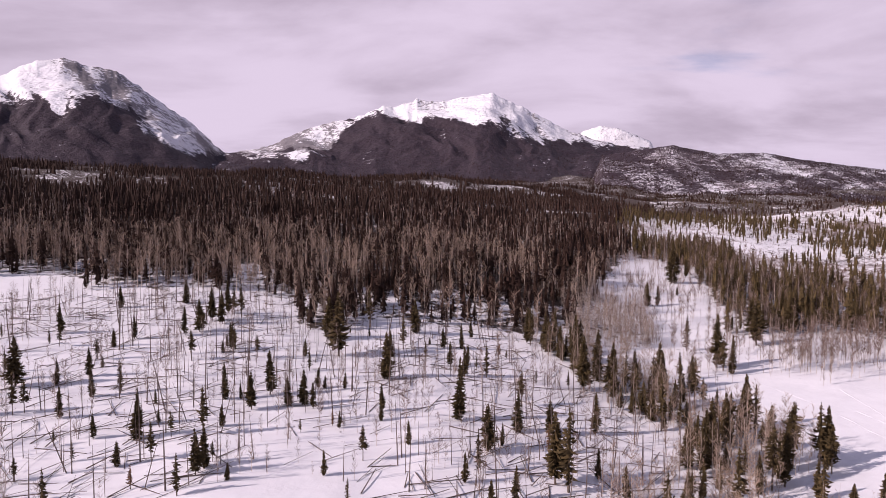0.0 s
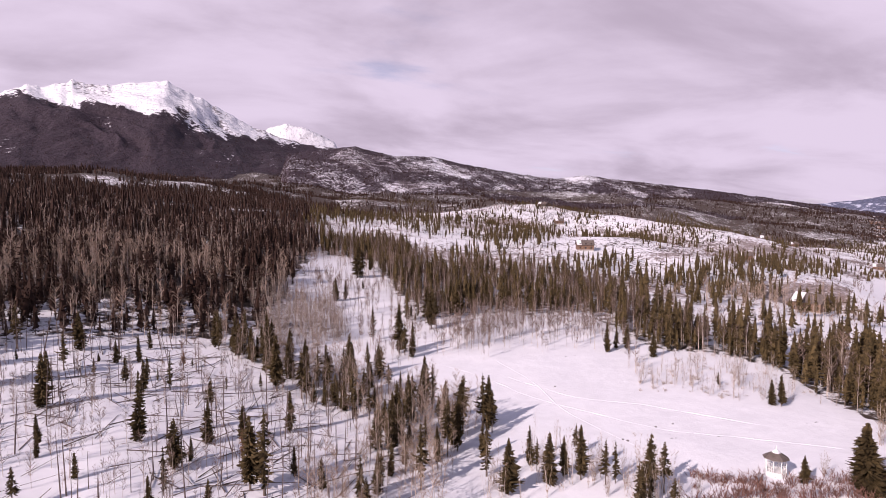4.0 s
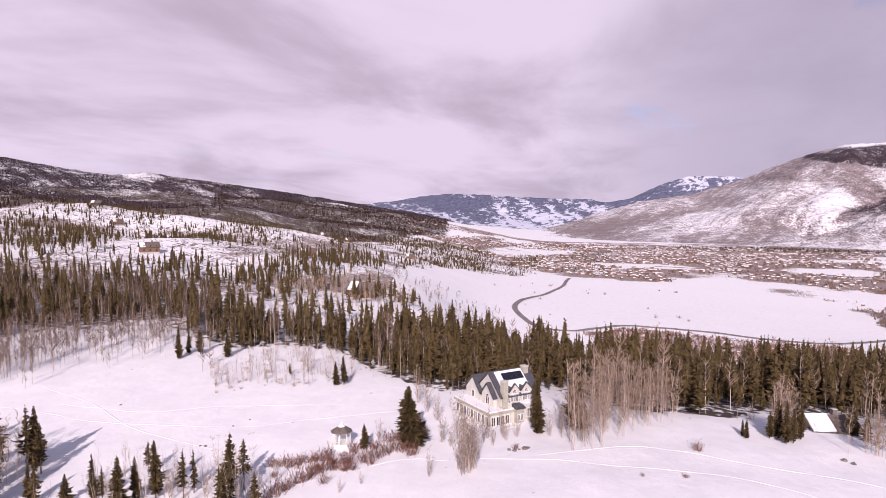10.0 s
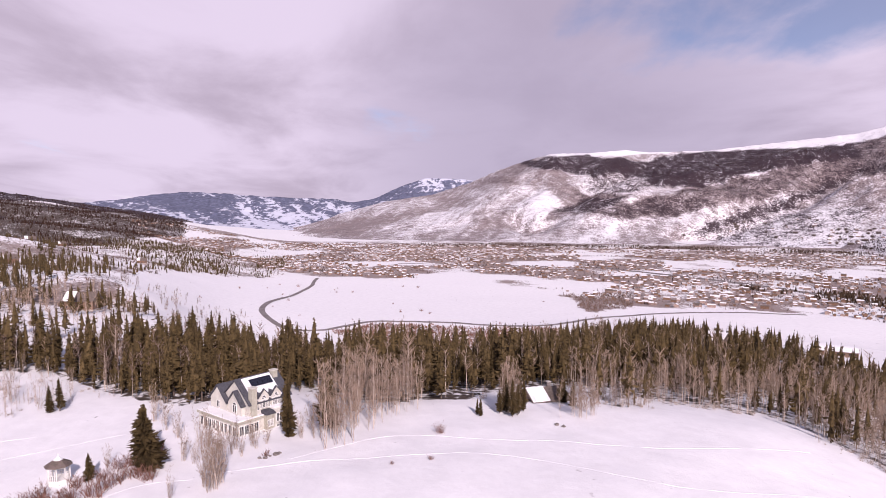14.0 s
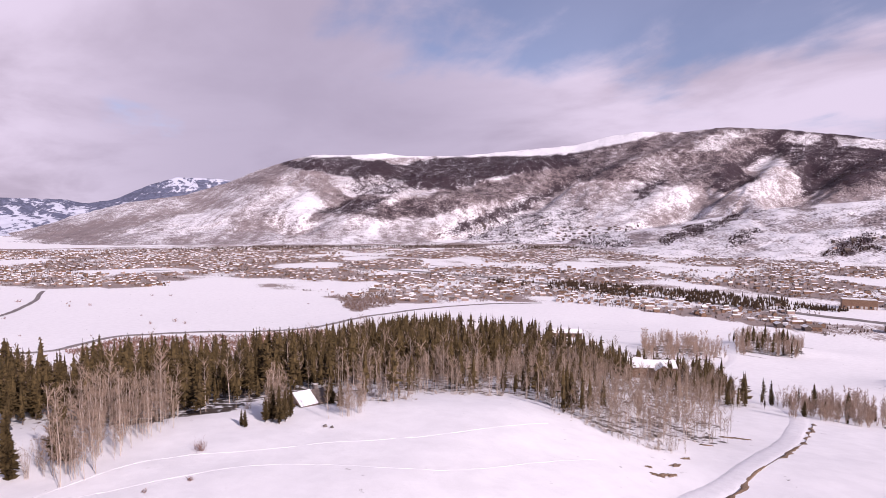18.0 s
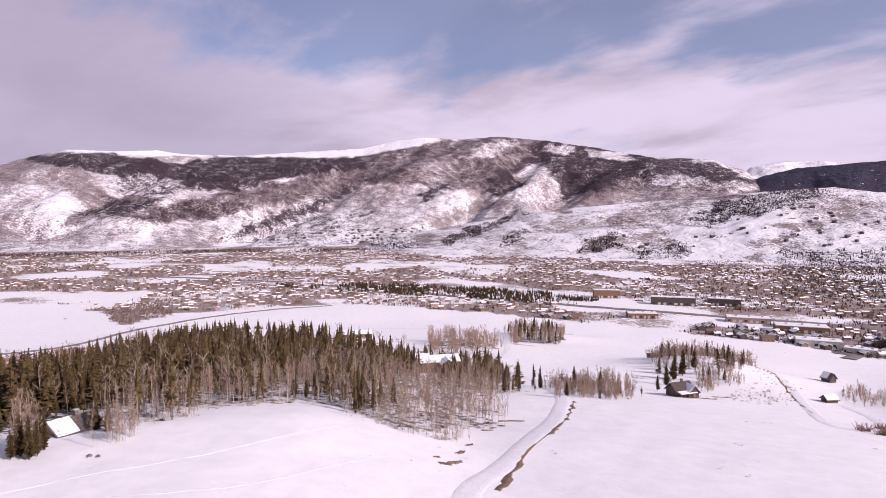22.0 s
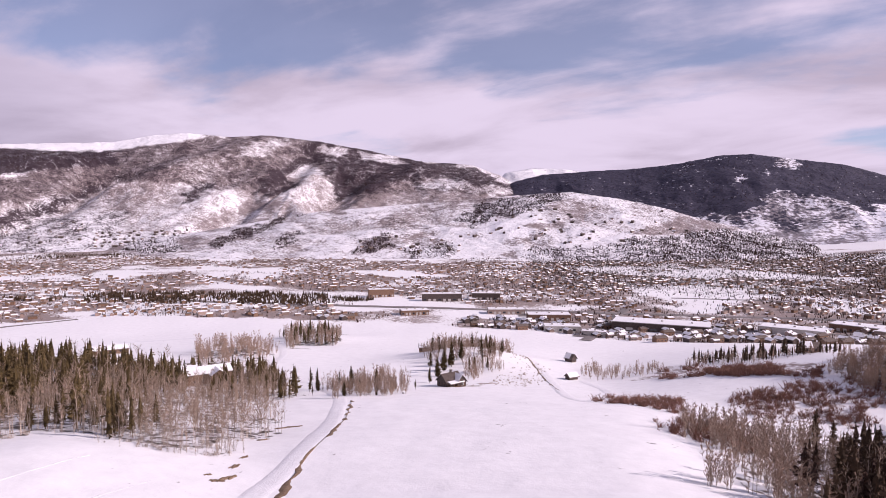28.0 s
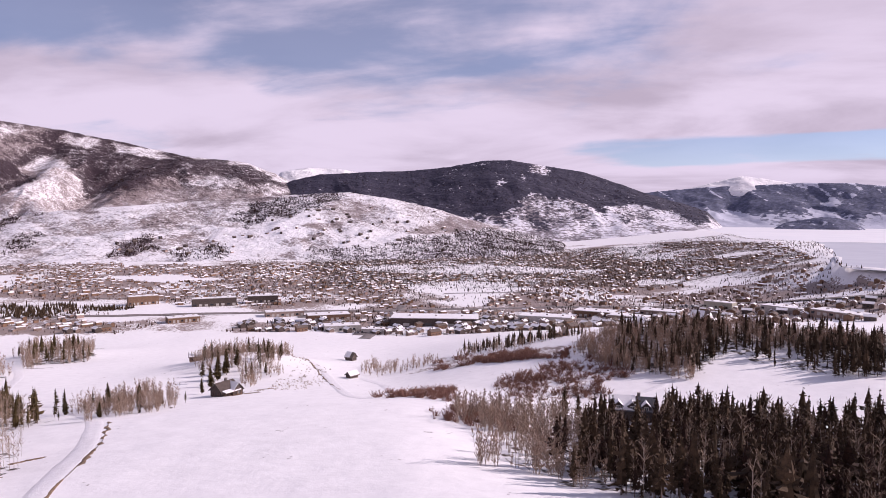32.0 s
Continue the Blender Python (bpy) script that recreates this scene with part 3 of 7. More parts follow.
def cover_hazed(b, up, s, n, ridge):
    return 0.84 + n * 1.3 - ramp(0.1 - up, 0, 0.5) * 0.3, 0.5 + n


PATCHES = {"east": [], "dome": [], "foot": [], "south": [], "ridge": []}


def cover_patch(where_on, wood, scrub, outline):
    """A stretch of woodland, brush or bare snow, as an outline of (bearing, degrees above the camera)."""
    p = np.array(outline, float)
    p[:, 0] %= 360
    PATCHES[where_on].append((wood, scrub, p))


def blurred(v, across=7, along=5):
    """The edges of the stretches thin out over a short way."""
    for axis, width in ((1, across), (0, along)):
        k = np.hanning(width + 2)[1:-1] / np.hanning(width + 2).sum()
        pad = np.pad(v, [(width // 2,) * 2 if a == axis else (0, 0) for a in (0, 1)], "edge")
        v = sum(k[i] * np.take(pad, np.arange(i, i + v.shape[axis]), axis) for i in range(width))
    return v


def covered(kinds, b, up, n, wood, scrub):
    """Lays the stretches over the plain cover, with edges that wander."""
    wood, scrub = wood + 0 * b, scrub + 0 * b
    bb = b + (fbm(b * 1.1, up * 2.4, 4, 81) - 0.5) * 2.0
    uu = up + (fbm(b * 1.1 + 40, up * 2.4, 4, 83) - 0.5) * 0.8
    for kind in kinds:
        for w, sc, p in PATCHES[kind]:
            m = within(p[:, 0], p[:, 1], bb, uu)
            wood, scrub = np.where(m, w, wood), np.where(m, sc, scrub)
    wood, scrub = blurred(wood), blurred(scrub)
    return wood + n * 0.35, scrub + n * 0.5


cover_patch("east", 0.20, 0.72, ((89.45, 1.89), (94.72, 4.25), (98.11, 4.99), (98.93, 3.14), (100.08, 1.58), (101.25, -0.01), (98.29, 0.31), (97.45, 1.56), (93.85, 2.27), (91.23, 2.51), (89.95, 2.19)))
cover_patch("east", 0.87, 0.66, ((94.71, 3.89), (97.53, 4.78), (102.56, 4.62), (105.66, 4.11), (108.23, 4.62), (112.17, 4.81), (117.21, 5.12), (121.63, 5.57), (121.63, 3.99), (116.87, 3.54), (113.49, 2.85), (110.15, 1.83), (106.9, 1.64), (104.06, 2.43), (102.53, 3.22), (100.7, 2.86), (98.65, 3.29)))
cover_patch("east", 0.48, 0.56, ((100.7, 2.86), (103.15, 3.39), (105.63, 2.45), (106.9, 1.64), (103.73, 1.46), (101.27, 1.28)))
cover_patch("east", 0.44, 0.85, ((99.48, 1.26), (101.27, 1.28), (104.36, 1.46), (110.15, 1.83), (116.87, 3.54), (121.63, 4.06), (121.63, 3.21), (117.54, 1.35), (114.81, 0.32), (111.46, 0.66), (109.48, 0.92), (107.53, 0.92), (104.97, 0.58), (101.24, -0.33), (98.85, -0.64), (96.53, -1.09), (97.69, -0.32), (100.66, 0.79)))
cover_patch("east", 0.05, 0.48, ((102.18, 0.8), (105.62, 1.7), (108.84, 2.05), (110.15, 1.83), (105.61, 0.91), (102.47, 0.32)))
cover_patch("east", 0.74, 0.76, ((98.27, -0.32), (101.27, 0.89), (104.35, 1.3), (103.72, 0.71), (100.64, -0.33)))
cover_patch("east", 0.57, 0.85, ((101.24, -0.49), (105.61, 0.81), (110.8, 0.93), (111.46, 0.15), (108.81, -0.35), (104.0, -0.83)))
cover_patch("east", 0.00, 0.70, ((86.3, 0.7), (88.2, 1.15), (90.42, 1.03), (89.9, 0.29), (88.64, -0.29), (87.69, 0.0), (86.27, -0.28)))
cover_patch("east", 0.00, 0.68, ((88.37, -1.15), (89.13, -0.43), (89.85, -1.17)))
cover_patch("east", 0.20, 0.56, ((111.46, 0.49), (117.54, 1.35), (121.63, 3.38), (121.63, -1.39), (112.11, -1.37)))
cover_patch("east", 0.72, 0.66, ((108.79, -2.02), (109.78, -1.56), (112.79, -0.22), (115.83, 0.8), (121.63, 3.31), (121.63, 2.84), (116.17, -0.02), (113.12, -1.03), (110.11, -2.16)))
cover_patch("east", 0.44, 0.50, ((110.44, -1.86), (115.49, -0.36), (121.63, 0.32), (121.63, -3.44), (112.09, -2.89)))
cover_patch("east", 0.19, 0.61, ((94.82, -2.15), (97.09, -1.57), (101.22, -1.46), (101.2, -2.1), (97.07, -2.35)))
cover_patch("dome", 0.48, 0.85, ((121.12, 4.73), (124.52, 6.22), (130.22, 6.55), (133.18, 6.91), (137.02, 6.6), (141.92, 5.79), (146.55, 4.69), (149.26, 4.43), (152.87, 3.26), (155.54, 2.19), (155.56, 1.51), (153.42, 1.55), (149.33, 1.92), (146.06, 1.82), (142.01, 1.72), (139.59, 1.27), (137.42, 0.96), (138.33, 2.74), (136.43, 3.58), (134.52, 2.95), (132.25, 1.82), (131.26, 2.16), (127.92, 2.01), (125.55, 2.53), (121.12, 2.54)))
cover_patch("dome", 0.76, 0.85, ((135.13, 5.56), (137.02, 6.47), (141.92, 5.79), (146.55, 4.69), (149.26, 4.58), (152.87, 3.26), (155.42, 2.19), (152.16, 2.16), (148.76, 3.28), (145.46, 3.22), (142.0, 2.2), (139.59, 1.75), (138.33, 2.9), (137.68, 4.2), (135.78, 4.9)))
cover_patch("dome", 0.85, 0.85, ((131.26, 1.65), (132.24, 2.98), (135.14, 4.91), (136.73, 4.71), (135.48, 3.6), (133.23, 2.04), (131.6, 1.39)))
cover_patch("dome", 0.83, 0.85, ((137.26, 0.89), (138.33, 2.74), (139.56, 3.36), (142.28, 2.83), (139.59, 1.33), (136.64, 0.37)))
cover_patch("dome", 0.80, 0.78, ((125.73, 1.0), (126.23, 2.18), (127.58, 2.68), (128.32, 2.51), (126.91, 1.13)))
cover_patch("dome", 0.78, 0.78, ((132.59, 1.45), (134.52, 2.79), (135.24, 2.45), (133.89, 1.37)))
cover_patch("dome", 0.26, 0.50, ((130.56, 5.82), (133.5, 6.7), (134.64, 6.22), (132.38, 4.96), (129.91, 4.67)))
cover_patch("dome", 0.28, 0.50, ((136.4, 5.85), (139.51, 5.98), (139.52, 5.28), (136.72, 5.2)))
cover_patch("dome", 0.26, 0.50, ((141.03, 5.61), (144.28, 5.02), (144.29, 4.46), (141.35, 4.68)))
cover_patch("dome", 0.37, 0.58, ((145.19, 2.77), (148.23, 3.3), (151.9, 2.46), (155.06, 2.51), (155.32, 1.8), (150.64, 1.9), (146.05, 2.29)))
cover_patch("dome", 0.23, 0.50, ((134.35, 3.35), (136.42, 4.46), (137.69, 3.62), (135.16, 3.04)))
cover_patch("dome", 0.14, 0.58, ((121.12, 2.54), (125.55, 2.53), (125.9, 1.34), (123.51, 0.83), (121.12, 1.52)))
cover_patch("dome", 0.04, 0.52, ((133.57, 1.07), (135.81, 2.77), (137.71, 2.81), (138.49, 2.41), (138.35, 1.44), (136.48, 0.63), (134.55, 0.9)))
cover_patch("foot", 0.25, 0.72, ((137.12, -0.03), (139.59, 1.43), (142.6, 1.72), (146.62, 1.97), (149.34, 1.83), (153.42, 1.41), (149.36, 0.81), (145.52, 0.84), (144.65, 1.38), (141.42, 1.0), (139.0, -0.03)))
cover_patch("foot", 0.25, 0.80, ((126.42, -1.38), (127.93, -0.02), (130.28, 0.82), (134.54, 1.14), (132.92, 0.48), (130.62, -0.19), (128.62, -1.38)))
cover_patch("foot", 0.57, 0.68, ((127.61, -2.74), (129.96, -1.54), (133.91, -0.12), (135.53, -0.03), (131.3, -1.94), (128.63, -3.08)))
cover_patch("foot", 0.47, 0.58, ((132.97, -3.21), (133.61, -1.86), (135.23, -1.52), (135.87, -1.85), (134.27, -3.03)))
cover_patch("foot", 0.54, 0.73, ((140.15, -3.66), (140.89, -2.44), (142.38, -1.78), (143.85, -1.77), (143.29, -2.88), (141.21, -3.63)))
cover_patch("foot", 0.08, 0.70, ((143.57, -2.09), (145.58, -1.65), (146.72, -2.04), (144.46, -2.7)))
cover_patch("foot", 0.30, 0.76, ((142.06, -0.67), (144.39, 0.28), (147.75, 0.79), (149.36, 0.93), (147.5, -0.03), (146.67, -0.34), (143.84, -1.13), (142.37, -1.14)))
cover_patch("foot", 0.40, 0.44, ((144.47, -3.11), (149.45, -2.44), (149.49, -3.95), (145.06, -3.94)))
cover_patch("foot", 0.08, 0.78, ((153.32, -3.37), (156.06, -3.12), (156.1, -4.25), (154.08, -4.06)))
cover_patch("foot", 0.35, 0.29, ((121.12, -1.39), (125.57, -1.73), (125.57, -3.26), (121.12, -3.1)))
cover_patch("foot", 0.59, 0.48, ((149.17, -0.63), (151.29, 0.81), (155.94, 1.85), (158.13, 1.86), (160.0, 1.67), (157.45, 0.84), (155.93, 0.16), (152.93, -0.19), (150.95, -1.2)))
cover_patch("foot", 0.08, 0.73, ((155.26, -0.96), (158.98, -0.51), (158.98, -1.13), (156.26, -1.37)))
cover_patch("foot", 0.08, 0.70, ((153.58, -2.48), (156.6, -1.57), (155.92, -2.49), (154.24, -2.82)))
cover_patch("foot", 0.42, 0.44, ((154.57, -3.16), (163.6, -2.66), (163.61, -5.91), (154.56, -5.53)))
cover_patch("foot", 0.08, 0.70, ((164.28, -1.63), (168.72, -0.35), (173.43, -0.8), (172.44, -1.41), (167.02, -1.69)))
cover_patch("foot", 0.49, 0.39, ((163.6, -2.15), (172.44, -1.25), (-175.44, -1.62), (-173.63, -3.17), (-179.68, -5.29), (170.46, -5.85), (163.61, -5.23)))
cover_patch("south", 0.37, 0.60, ((174.95, 4.44), (177.35, 4.25), (177.11, 3.59), (175.68, 3.87)))
cover_patch("south", 0.32, 0.60, ((172.23, 2.13), (173.45, 3.36), (173.2, 2.23)))
cover_patch("south", 0.37, 0.60, ((169.73, -0.14), (173.75, 0.45), (175.38, 1.95), (179.57, 1.21), (-177.6, -0.03), (-179.13, -0.75), (173.76, -0.46)))
cover_patch("south", 0.42, 0.60, ((-178.54, 0.78), (-175.5, 0.94), (-173.14, 0.3), (-170.85, -0.31), (-173.98, -0.71), (-177.29, -0.03)))
cover_patch("south", 0.42, 0.60, ((177.17, 1.78), (178.3, 1.61), (-179.15, 0.29), (179.59, 0.46)))
cover_patch("ridge", 0.52, 0.60, ((18.2, 4.98), (19.95, 5.68), (22.97, 4.57), (23.52, 3.76), (20.71, 3.67), (18.58, 4.29)))
cover_patch("ridge", 0.54, 0.60, ((22.96, 4.2), (27.07, 4.39), (29.51, 3.81), (32.81, 2.99), (29.49, 2.88), (24.38, 3.38)))
cover_patch("ridge", 0.44, 0.60, ((33.12, 2.24), (35.56, 2.36), (36.21, 1.69), (33.27, 1.58)))
cover_patch("ridge", 0.44, 0.60, ((38.88, 2.62), (40.9, 3.13), (42.76, 2.67), (39.88, 2.29)))
cover_patch("ridge", 0.42, 0.60, ((22.34, 1.97), (24.36, 2.6), (29.02, 2.38), (28.24, 1.86), (23.19, 1.67)))
cover_patch("ridge", 0.48, 0.60, ((42.59, 1.48), (46.34, 1.79), (45.65, 1.15)))
cover_patch("ridge", 0.46, 0.60, ((19.03, 1.37), (22.9, 1.57), (23.46, 1.24), (19.55, 1.02)))
cover_patch("ridge", 0.46, 0.60, ((44.04, 1.65), (46.0, 1.96), (46.13, 1.23), (44.48, 1.15)))
cover_patch("ridge", 0.46, 0.60, ((46.9, 1.49), (49.08, 1.64), (49.38, 1.12), (47.2, 1.04)))
cover_patch("ridge", 0.48, 0.60, ((40.44, 1.61), (43.3, 1.39), (43.0, 1.01), (40.57, 1.12)))


def cover_east(b, up, s, n, ridge):
    top = np.interp(b, (76, 94, 97, 120, 127, 131, 156), (9, 9, 4.6, 4.9, 6.2, 9, 9))
    bald = ramp(up - top + n * 0.5, -0.1, 0.15)
    w, sc = covered(("east", "dome", "foot"), b, up, n, 0.08, 0.54 + (0.62 - ridge) * 0.9)
    return w * (1 - bald), sc * (1 - 0.9 * bald)


def cover_south(b, up, s, n, ridge):
    w = ramp(up + 0.75 + n * 1.6 + (0.62 - ridge) * 1.6, -0.5, 0.9) * 0.92
    return covered(("south",), b, up, n, w, 0.5)


def cover_foot(b, up, s, n, ridge):
    return covered(("foot",), b, up, n, 0.10, 0.40 + (0.62 - ridge) * 1.1)


def cover_ridge(b, up, s, n, ridge):
    return covered(("ridge",), b, up, n * 2, 0.80 + (0.62 - ridge) * 0.6, 0.66)


def cover_ski(b, up, s, n, ridge):
    runs = ramp(ridged(b * 0.7 + up * 0.9 + n * 0.5, up * 0.35 + n * 0.4, 2, 61), 0.86, 0.93) * ramp(up, 0.5, 1.0)
    return (1 - runs) * ramp(up - 0.1 + n, -0.2, 0.4) * (0.98 - ramp(up - 2.5 + n * 1.4, -0.1, 0.3)), 0.2 + n


mountain("mountain_west", "snow-capped mountain with rocky streaked flank and dark forest below",
         ((-60, 6), (-52, 7.5), (-44, 8.6), (-34, 9.8), (-31.8, 11.1), (-30, 11.5), (-28.3, 11.1), (-26.4, 10.95), (-24.2, 9.5), (-22.5, 8.3), (-20.6, 7.05), (-19.3, 5.7), (-18.2, 4.8), (-15, 3.2)),
         2650, 4300, 4850, cover_west, ALP, 0.38, 520, 0.3, 1.2, step=0.12, rows=130, seed=3, trees=4000)
mountain("mountain_north", "broad snow-topped mountain with dark conifer forest on its lower slopes",
         ((-22, 3.6), (-18.2, 4.9), (-15, 5.5), (-13.1, 6.35), (-11.4, 7.2), (-8.7, 7.9), (-6.7, 8.4), (-4.7, 9.3), (-3.7, 9.2), (-1.9, 9.9), (0.1, 9.6), (1.3, 9.9), (4.9, 10.4),
          (6.6, 9.6), (8.8, 8.5), (11.3, 7.2), (12.8, 6.6), (15.4, 5.8), (18.4, 5.4), (21, 5.0), (25, 4.0)),
         2500, 4000, 4600, cover_north, ALP, 0.35, 560, 0.3, 1.2, step=0.12, rows=130, seed=14, trees=6000)
mountain("mountain_peak", "distant white snow peak", ((10, 4), (12.8, 6.95), (14.2, 7.4), (16.1, 7.05), (18.4, 6), (21, 4.4)), 4300, 4650, 4850, cover_none, ALP, 0.2, 400, 0.15, rows=30, seed=8)
mountain("hill_ridge", "long dark forested ridge with snowy clearings",
         ((12, 4.6), (18.4, 5.35), (20.2, 5.6), (21.6, 5.25), (23.7, 4.8), (27.1, 4.75), (29.8, 4.1), (32.8, 3.55), (36.1, 3.0), (38, 2.75), (40.7, 3.05), (42.5, 2.7), (45.2, 2.4), (51.2, 1.6), (58.3, 0.45), (63.7, -0.4), (69, -1.6)),
         1900, 3000, 3500, cover_ridge, MOUNTAIN, 0.2, 420, 0.12, power=1.0, step=0.12, rows=110, seed=25, trees=12000)
mountain("distant_range", "far wooded range with snowfields under cloud, tinted blue as haze",
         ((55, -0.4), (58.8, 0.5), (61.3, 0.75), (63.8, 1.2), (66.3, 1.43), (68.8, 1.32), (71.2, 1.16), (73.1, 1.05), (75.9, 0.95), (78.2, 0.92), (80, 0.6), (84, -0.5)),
         3900, 4750, 4880, cover_hazed, HAZED_WOOD, 0.3, 380, 0.15, rows=60, seed=31)
mountain("blue_peak", "distant wooded peak with a snowy top, haze tint in its colour",
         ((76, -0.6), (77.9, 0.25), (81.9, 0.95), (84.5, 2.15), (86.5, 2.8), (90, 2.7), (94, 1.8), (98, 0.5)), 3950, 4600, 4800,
         lambda b, up, s, n, ridge: (0.75 + n - ramp(up - 2.5 + n, 0, 0.3), 0.3 + n), HAZED_WOOD, 0.3, 350, 0.1, rows=50, seed=38)
EAST_SPURS = (
    (55, 150, ((133.18, 6.84), (129.58, 4.68), (124.53, 3.04), (121.12, 1.69))),
    (-75, 120, ((136.09, 5.54), (133.55, 2.47), (131.6, 1.65), (127.94, -1.38))),
    (50, 130, ((136.76, 2.76), (134.55, 0.9), (136.19, -1.35), (137.18, -3.65))),
    (-70, 120, ((139.56, 3.2), (137.27, 0.3), (139.66, -2.3), (140.61, -3.65))),
    (-70, 130, ((121.12, 3.04), (115.49, 0.32), (109.45, -1.96))),
    (65, 150, ((117.55, 3.72), (111.48, 2.51), (104.35, 1.3), (98.85, -0.48))),
    (-60, 140, ((103.76, 2.91), (100.68, 1.59), (98.86, -0.32), (95.96, -1.24))),
    (45, 160, ((97.82, 4.82), (96.63, 2.78), (93.85, 2.27), (91.13, -0.89))),
    (50, 140, ((111.46, 0.66), (105.6, 0.32), (101.22, -1.29))),
    (40, 140, ((146.55, 4.57), (145.47, 3.07), (142.01, 1.88))),
)
mountain("mountain_east", "wide brown and snowy mountainside with forest near the crest",
         ((70, -2.8), (75.9, -1.25), (79.4, -0.25), (83, 0.7), (87, 1.3), (90.5, 2.4), (93, 3.5), (95.8, 4.4), (97.7, 4.88), (101, 4.9), (103.9, 5.1), (105.9, 4.83), (110.9, 4.88), (115.9, 5.33),
          (120.9, 5.7), (123.9, 6.4), (126.4, 6.7), (129.7, 6.5), (133, 6.75), (137.4, 6.3), (141.6, 5.6), (146, 4.7), (150.6, 4.4), (153.3, 3.4), (155, 2.4), (159, 0.8), (163, -1)),
         2350, 4350, 4750, cover_east, MOUNTAIN, 0.22, 900, 0.10, power=1.4, step=0.09, rows=230, seed=45, lean=-1.3, trees=9000, spurs=EAST_SPURS)
mountain("distant_summit", "far pale snow-covered summit", ((151, 2), (153, 3.5), (156, 4.07), (158.9, 3.93), (160.9, 3.6), (165, 2)), 4480, 4870, 4930, cover_none, ALP, 0.12, 300, 0.1, power=0.22, rows=24, seed=50)
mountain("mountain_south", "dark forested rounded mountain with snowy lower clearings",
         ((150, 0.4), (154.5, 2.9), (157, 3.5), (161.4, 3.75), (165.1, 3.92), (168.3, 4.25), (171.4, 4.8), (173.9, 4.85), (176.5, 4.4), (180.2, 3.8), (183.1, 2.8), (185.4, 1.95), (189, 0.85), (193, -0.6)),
         2800, 4200, 4650, cover_south, HAZED_SOUTH, 0.3, 700, 0.08, 1.4, step=0.12, rows=120, seed=52, trees=3500)
mountain("foothill", "open snowy foothill with dark tree patches on its crest",
         ((116, -3.2), (124, -2.0), (130, -1.0), (136.9, 0.2), (148.9, 1.2), (155, 1.7), (159.4, 1.95), (163.8, 1.3), (167.5, 0.45), (170.6, -0.5), (176, -1.8), (181, -3)),
         1750, 2650, 3100, cover_foot, MOUNTAIN, 0.16, 420, 0.08, power=1.15, step=0.1, rows=140, seed=57, trees=12000)
mountain("ski_mountain", "forested mountain with white ski runs beyond the lake, haze-blue in colour",
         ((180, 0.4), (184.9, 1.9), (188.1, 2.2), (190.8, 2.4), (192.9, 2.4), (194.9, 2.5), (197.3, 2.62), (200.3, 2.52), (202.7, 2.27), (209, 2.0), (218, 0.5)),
         3950, 4600, 4800, cover_ski, HAZED_WOOD, 0.3, 420, 0.12, rows=60, seed=63)
mountain("white_summit", "far white summit above the haze-tinted ridge", ((186, 1), (189, 2.3), (191.5, 2.9), (192.9, 3.25), (195, 2.9), (198, 2.3), (201, 1)), 4480, 4870, 4930, cover_none, ALP, 0.12, 300, 0.1, power=0.22, rows=24, seed=70)
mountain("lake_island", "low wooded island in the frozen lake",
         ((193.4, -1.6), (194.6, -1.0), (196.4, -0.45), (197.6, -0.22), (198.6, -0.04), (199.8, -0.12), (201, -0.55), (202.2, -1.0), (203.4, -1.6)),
         3560, 3720, 3900, lambda b, up, s, n, ridge: (0.9 + n, 0.3 + n), HAZED_WOOD, 0.2, 150, 0.1, 0.9, rows=24, seed=75, category="island")

# ---- trees: shapes as (vertices, triangles, material index) ----
def tube(points, radii, sides):
    """A tapered tube of triangles along points."""
    pts = np.array(points, float)
    ang = np.arange(sides) * 2 * np.pi / sides
    ring = np.stack([np.cos(ang), np.sin(ang), 0 * ang], -1)
    v = np.concatenate([p + ring * r for p, r in zip(pts, radii)])
    f = []
    for k in range(len(pts) - 1):
        for i in range(sides):
            a, b = k * sides + i, k * sides + (i + 1) % sides
            f += [(a, b, b + sides), (a, b + sides, a + sides)]
    return v, np.array(f)


def joined(pieces):
    vs, fs, ms, n = [], [], [], 0
    for v, f, m in pieces:
        vs.append(v)
        fs.append(np.asarray(f) + n)
        ms.append(np.full(len(f), m))
        n += len(v)
    return np.concatenate(vs), np.concatenate(fs), np.concatenate(ms)


def crown_width(u, low):
    """Share of the full reach at height u: narrow at the foot, widest low down, tapering to the tip."""
    w = np.clip((u - low) / (1 - low), 0, 1)
    return (1 - w) ** 0.72 * (0.5 + 0.5 * np.minimum(1, w / 0.22)) + 0.03


